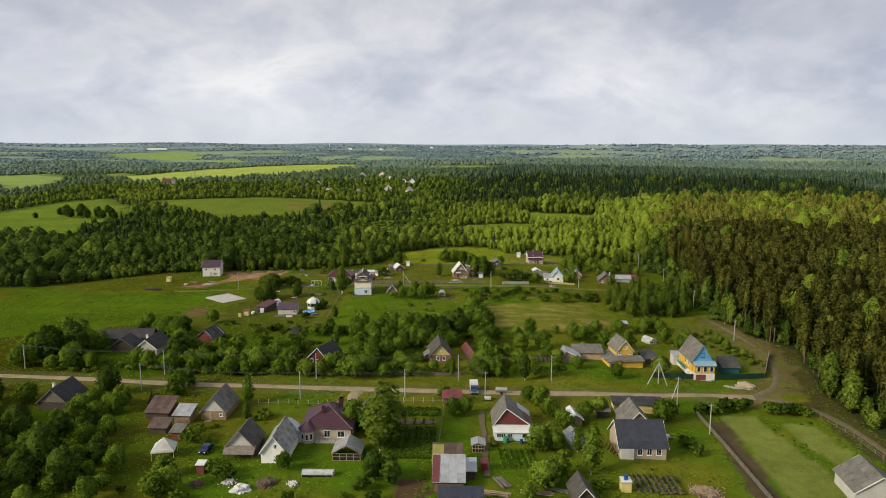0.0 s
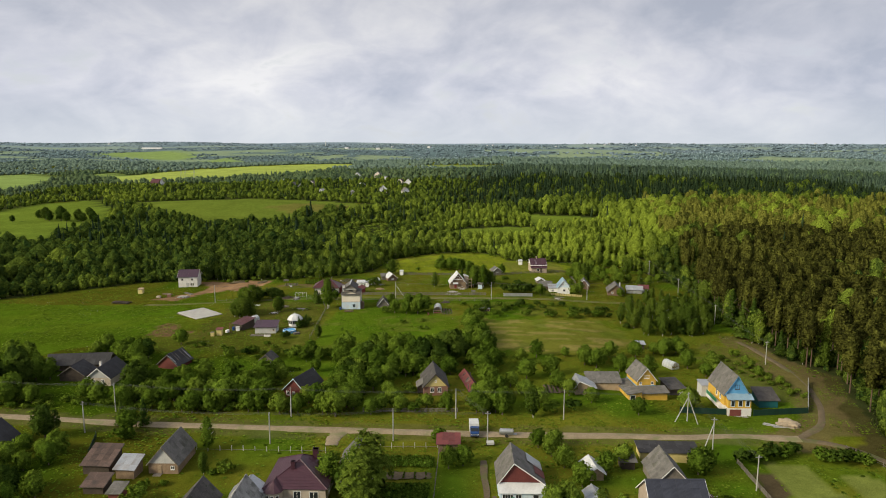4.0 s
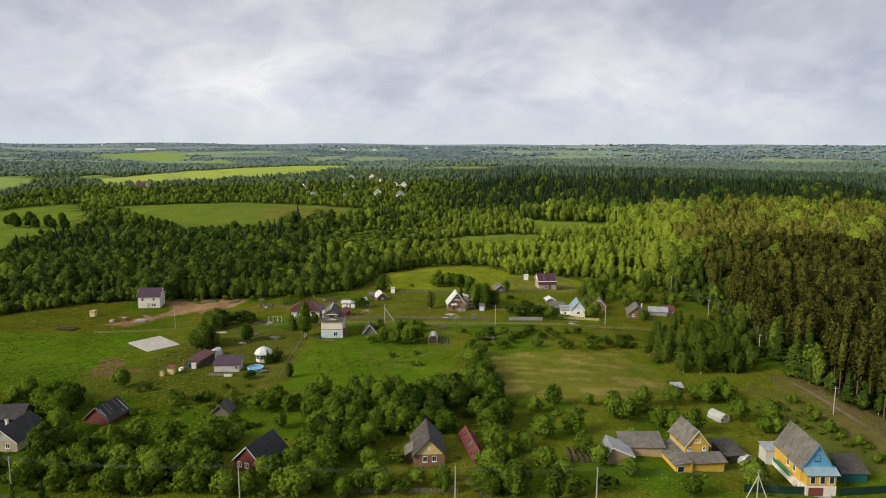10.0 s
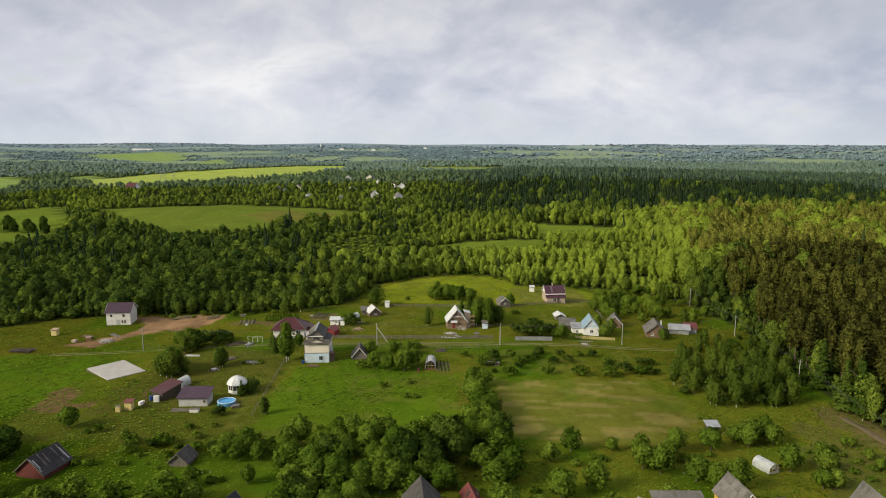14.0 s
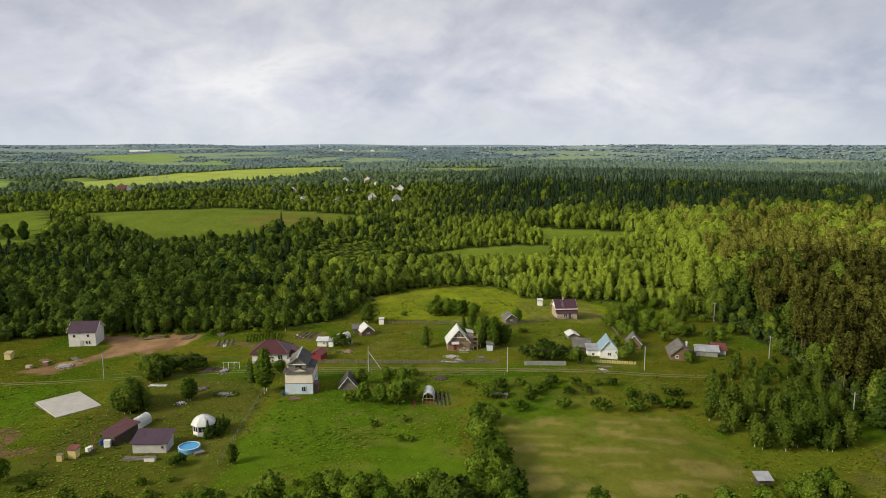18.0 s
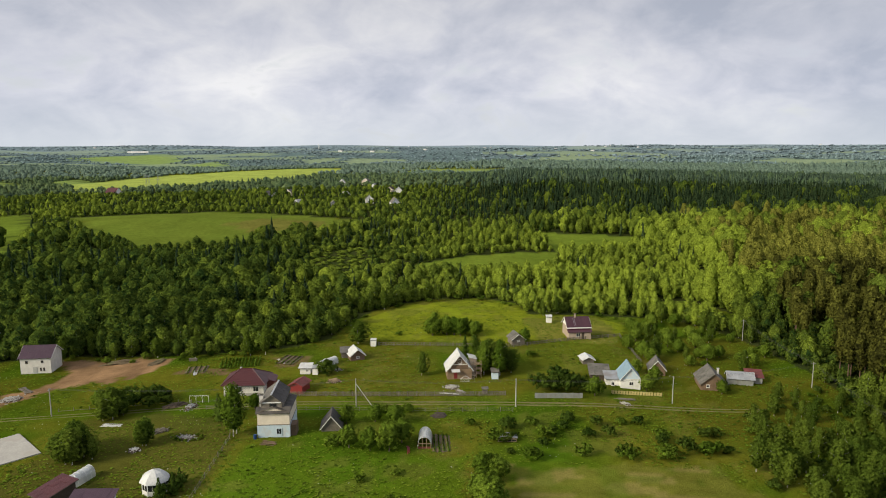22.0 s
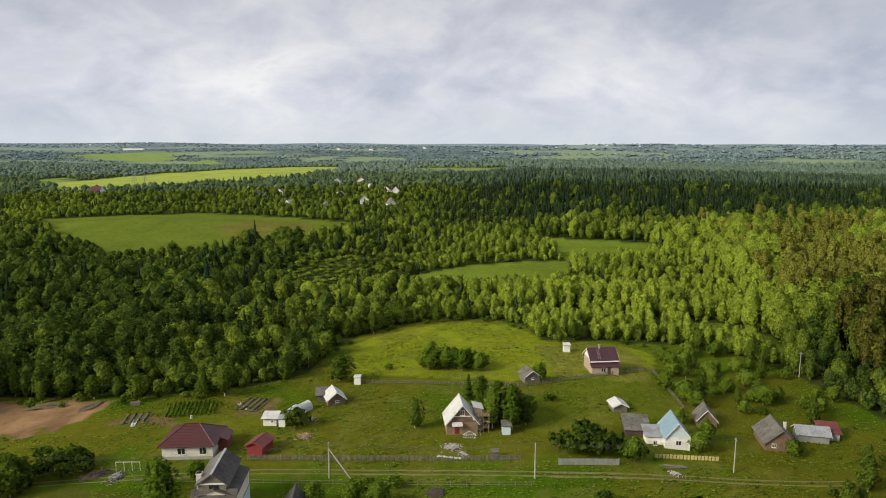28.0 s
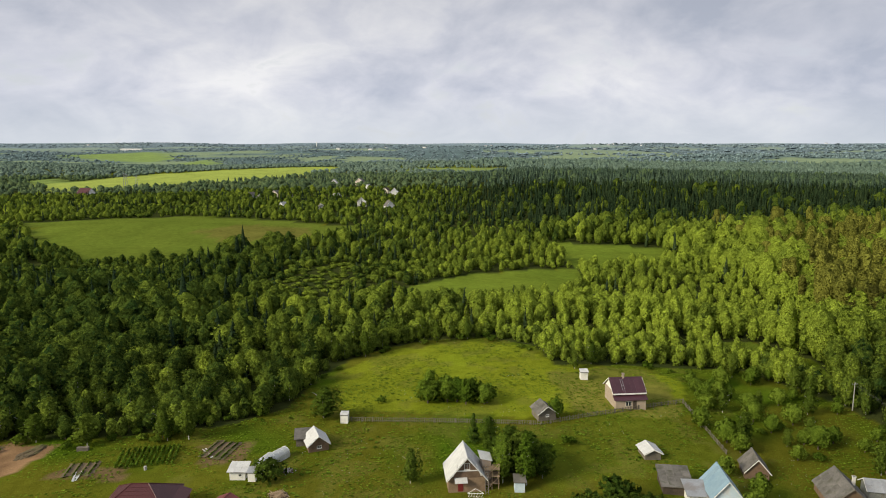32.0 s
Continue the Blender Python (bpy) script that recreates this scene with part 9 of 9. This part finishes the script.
def growth(name, label, count, size, seed, keep, mat, tall=0.25, lift=0.1):
    """Tufts strewn over open land."""
    r = np.random.RandomState(seed)
    x, y = r.uniform(-190, 115, count), r.uniform(112, 440, count)
    ok = open_land(x, y) & (near_line(x, y, ROAD) > 2.4) & (near_line(x, y, SIDE_TRACK) > 1.6) & keep(x, y)
    ok &= np.abs(x) < 0.66 * (y + 1) + 10
    x, y = x[ok], y[ok]
    c = np.stack([x, y, land(x, y) + lift], 1)
    n = len(x)
    a = r.uniform(0, 2 * math.pi, n)
    t = np.stack([np.cos(a), np.sin(a), np.zeros(n)], 1)
    b = np.stack([-np.sin(a), np.cos(a), np.zeros(n)], 1)
    s, h = (size * r.uniform(0.5, 1.4, n))[:, None], (tall * r.uniform(0.3, 1.3, n))[:, None]
    rise = np.array((0, 0, 1.0)) * h
    q = np.stack([c - t * s, c + b * s * 0.7 + rise, c + t * s, c - b * s * 0.7 + rise * 0.8], 1).reshape(-1, 3)
    face = 0.35 * r.normal(size=(n, 3)) + (0, 0, 1)
    face /= np.linalg.norm(face, axis=1, keepdims=True)
    tone = np.clip(0.55 * value_noise(x, y, 11, 51) + 0.25 * value_noise(x, y, 40, 52) + 0.35 * r.rand(n) + 0.3 * inside(x, y, NORTH_MEADOW), 0, 1)
    me = quad_mesh(name, q, np.arange(len(q)).reshape(-1, 4), M[mat], tone, face)
    tagged(new(name, me), label, "grass", kind="stuff")


rough = lambda x, y: ~inside(x, y, MOWN) & ~inside(x, y, DUG) & ~inside(x, y, EAST_SOIL) & ~inside(x, y, EAST_STRIP_A) & ~inside(x, y, EAST_STRIP_B)
growth("meadow_grass", "tall uneven meadow grass in tufts", 150000, 0.3, 61, lambda x, y: rough(x, y) & (value_noise(x, y, 9, 53) > 0.25), "weeds", 0.06, 0.06)
growth("tall_weeds", "coarse tall weeds and nettles in patches", 20000, 0.5, 62, lambda x, y: rough(x, y) & (value_noise(x, y, 16, 54) > 0.58), "leaf_stuff", 0.2)
growth("white_umbels", "patches of white-flowering weeds", 14000, 0.1, 63, lambda x, y: rough(x, y) & (value_noise(x, y, 12, 55) > 0.76) & (y > 205), "umbel", 0.08, 0.6)

# ---- the far settlement ----
for k, (px, py, wide, hi, rf, wl) in enumerate((
    (-222, 957, 9, 6, "slate", "white"), (-204, 932, 8, 6, "zinc", "white"), (-196, 962, 10, 7, "slate", "cream"), (-180, 965, 8, 6, "rust", "white"), (-148, 1063, 10, 9, "zinc", "white"),
    (-125, 934, 9, 6, "white_roof", "white"), (-88, 873, 9, 8, "slate", "white"), (-119, 1083, 11, 8, "slate", "cream"), (-57, 834, 9, 9, "slate", "white"), (-62, 933, 11, 10, "white_roof", "white"),
    (-77, 982, 9, 6, "rust", "cream"), (-121, 842, 8, 6, "slate", "grey_wall"), (-242, 1001, 9, 7, "slate", "white"), (-163, 858, 8, 6, "zinc", "white"), (-417, 1000, 17, 9, "maroon", "white"), (-100, 1010, 9, 7, "zinc", "white"))):
    house("far_house", ("pale house with a red roof among trees" if rf == "maroon" else "pale village house half hidden by trees"), px, py, wide * 0.9, wide * 0.8, hi * (0.45 if rf == 'maroon' else 0.6), hi * 1.1, wall=wl, roof=rf, rot=82 if rf == 'maroon' else (k * 37) % 60 - 30, piece=(6, 6), group="far settlement", wins=(("f", -1.6, 1.4, 1.3, 1.5), ("f", 1.6, 1.4, 1.3, 1.5)))
house("far_farm", "long white farm building far off on the plain", -1527, 3492, 100, 16, 5, 8, "x", wall="white", roof="white_roof", piece=(30, 12), cat="farm")
dice = random.Random(4)
for k in range(18):
    px = dice.choice((dice.gauss(700, 260), dice.gauss(-350, 300), dice.uniform(-2400, 2400)))
    py = dice.uniform(3600, 4700)
    far_town = thing("far_building", px, py, dice.uniform(-40, 40), label="tiny pale building on the horizon plain", category="building", group="horizon buildings")
    fw, fh = dice.uniform(8, 20), dice.uniform(3.5, 6)
    part("wall", boxed(-fw / 2, fw / 2, 0, 14, -3, fh), M["white"], far_town)
    part("roof", prism([(-0.5, fh), (14.5, fh), (7, fh + 3)], -fw / 2 - 0.5, fw / 2 + 0.5, "x"), M["zinc"], far_town)
mast = thing("far_mast", -800, 4300, label="slender pale tower on the horizon", category="tower")
part("shaft", rod(bmesh.new(), (0, 0, -3), (0, 0, 22), 2, 1.6, 10), M["white"], mast)
part("tank", rod(bmesh.new(), (0, 0, 22), (0, 0, 27), 3.2, 3.2, 12), M["white"], mast)

for px, py in ((-417, 1088), (-398, 1074), (-440, 1130)):
    pylon = thing("power_pylon", px, py, 20, label="pale slender power line pylon in the far field", category="pylon", group="far pylons")
    for u, v in ((-1, -1), (1, -1), (1, 1), (-1, 1)):
        part("leg", rod(bmesh.new(), (1.6 * u, 1.6 * v, -1), (0.3 * u, 0.3 * v, 21), 0.22, 0.14, 4), M["steel"], pylon)
    for z, w in ((15, 4.0), (18.5, 3.0)):
        part("crossarm", rod(bmesh.new(), (-w, 0, z), (w, 0, z), 0.16, 0.16, 4), M["steel"], pylon)
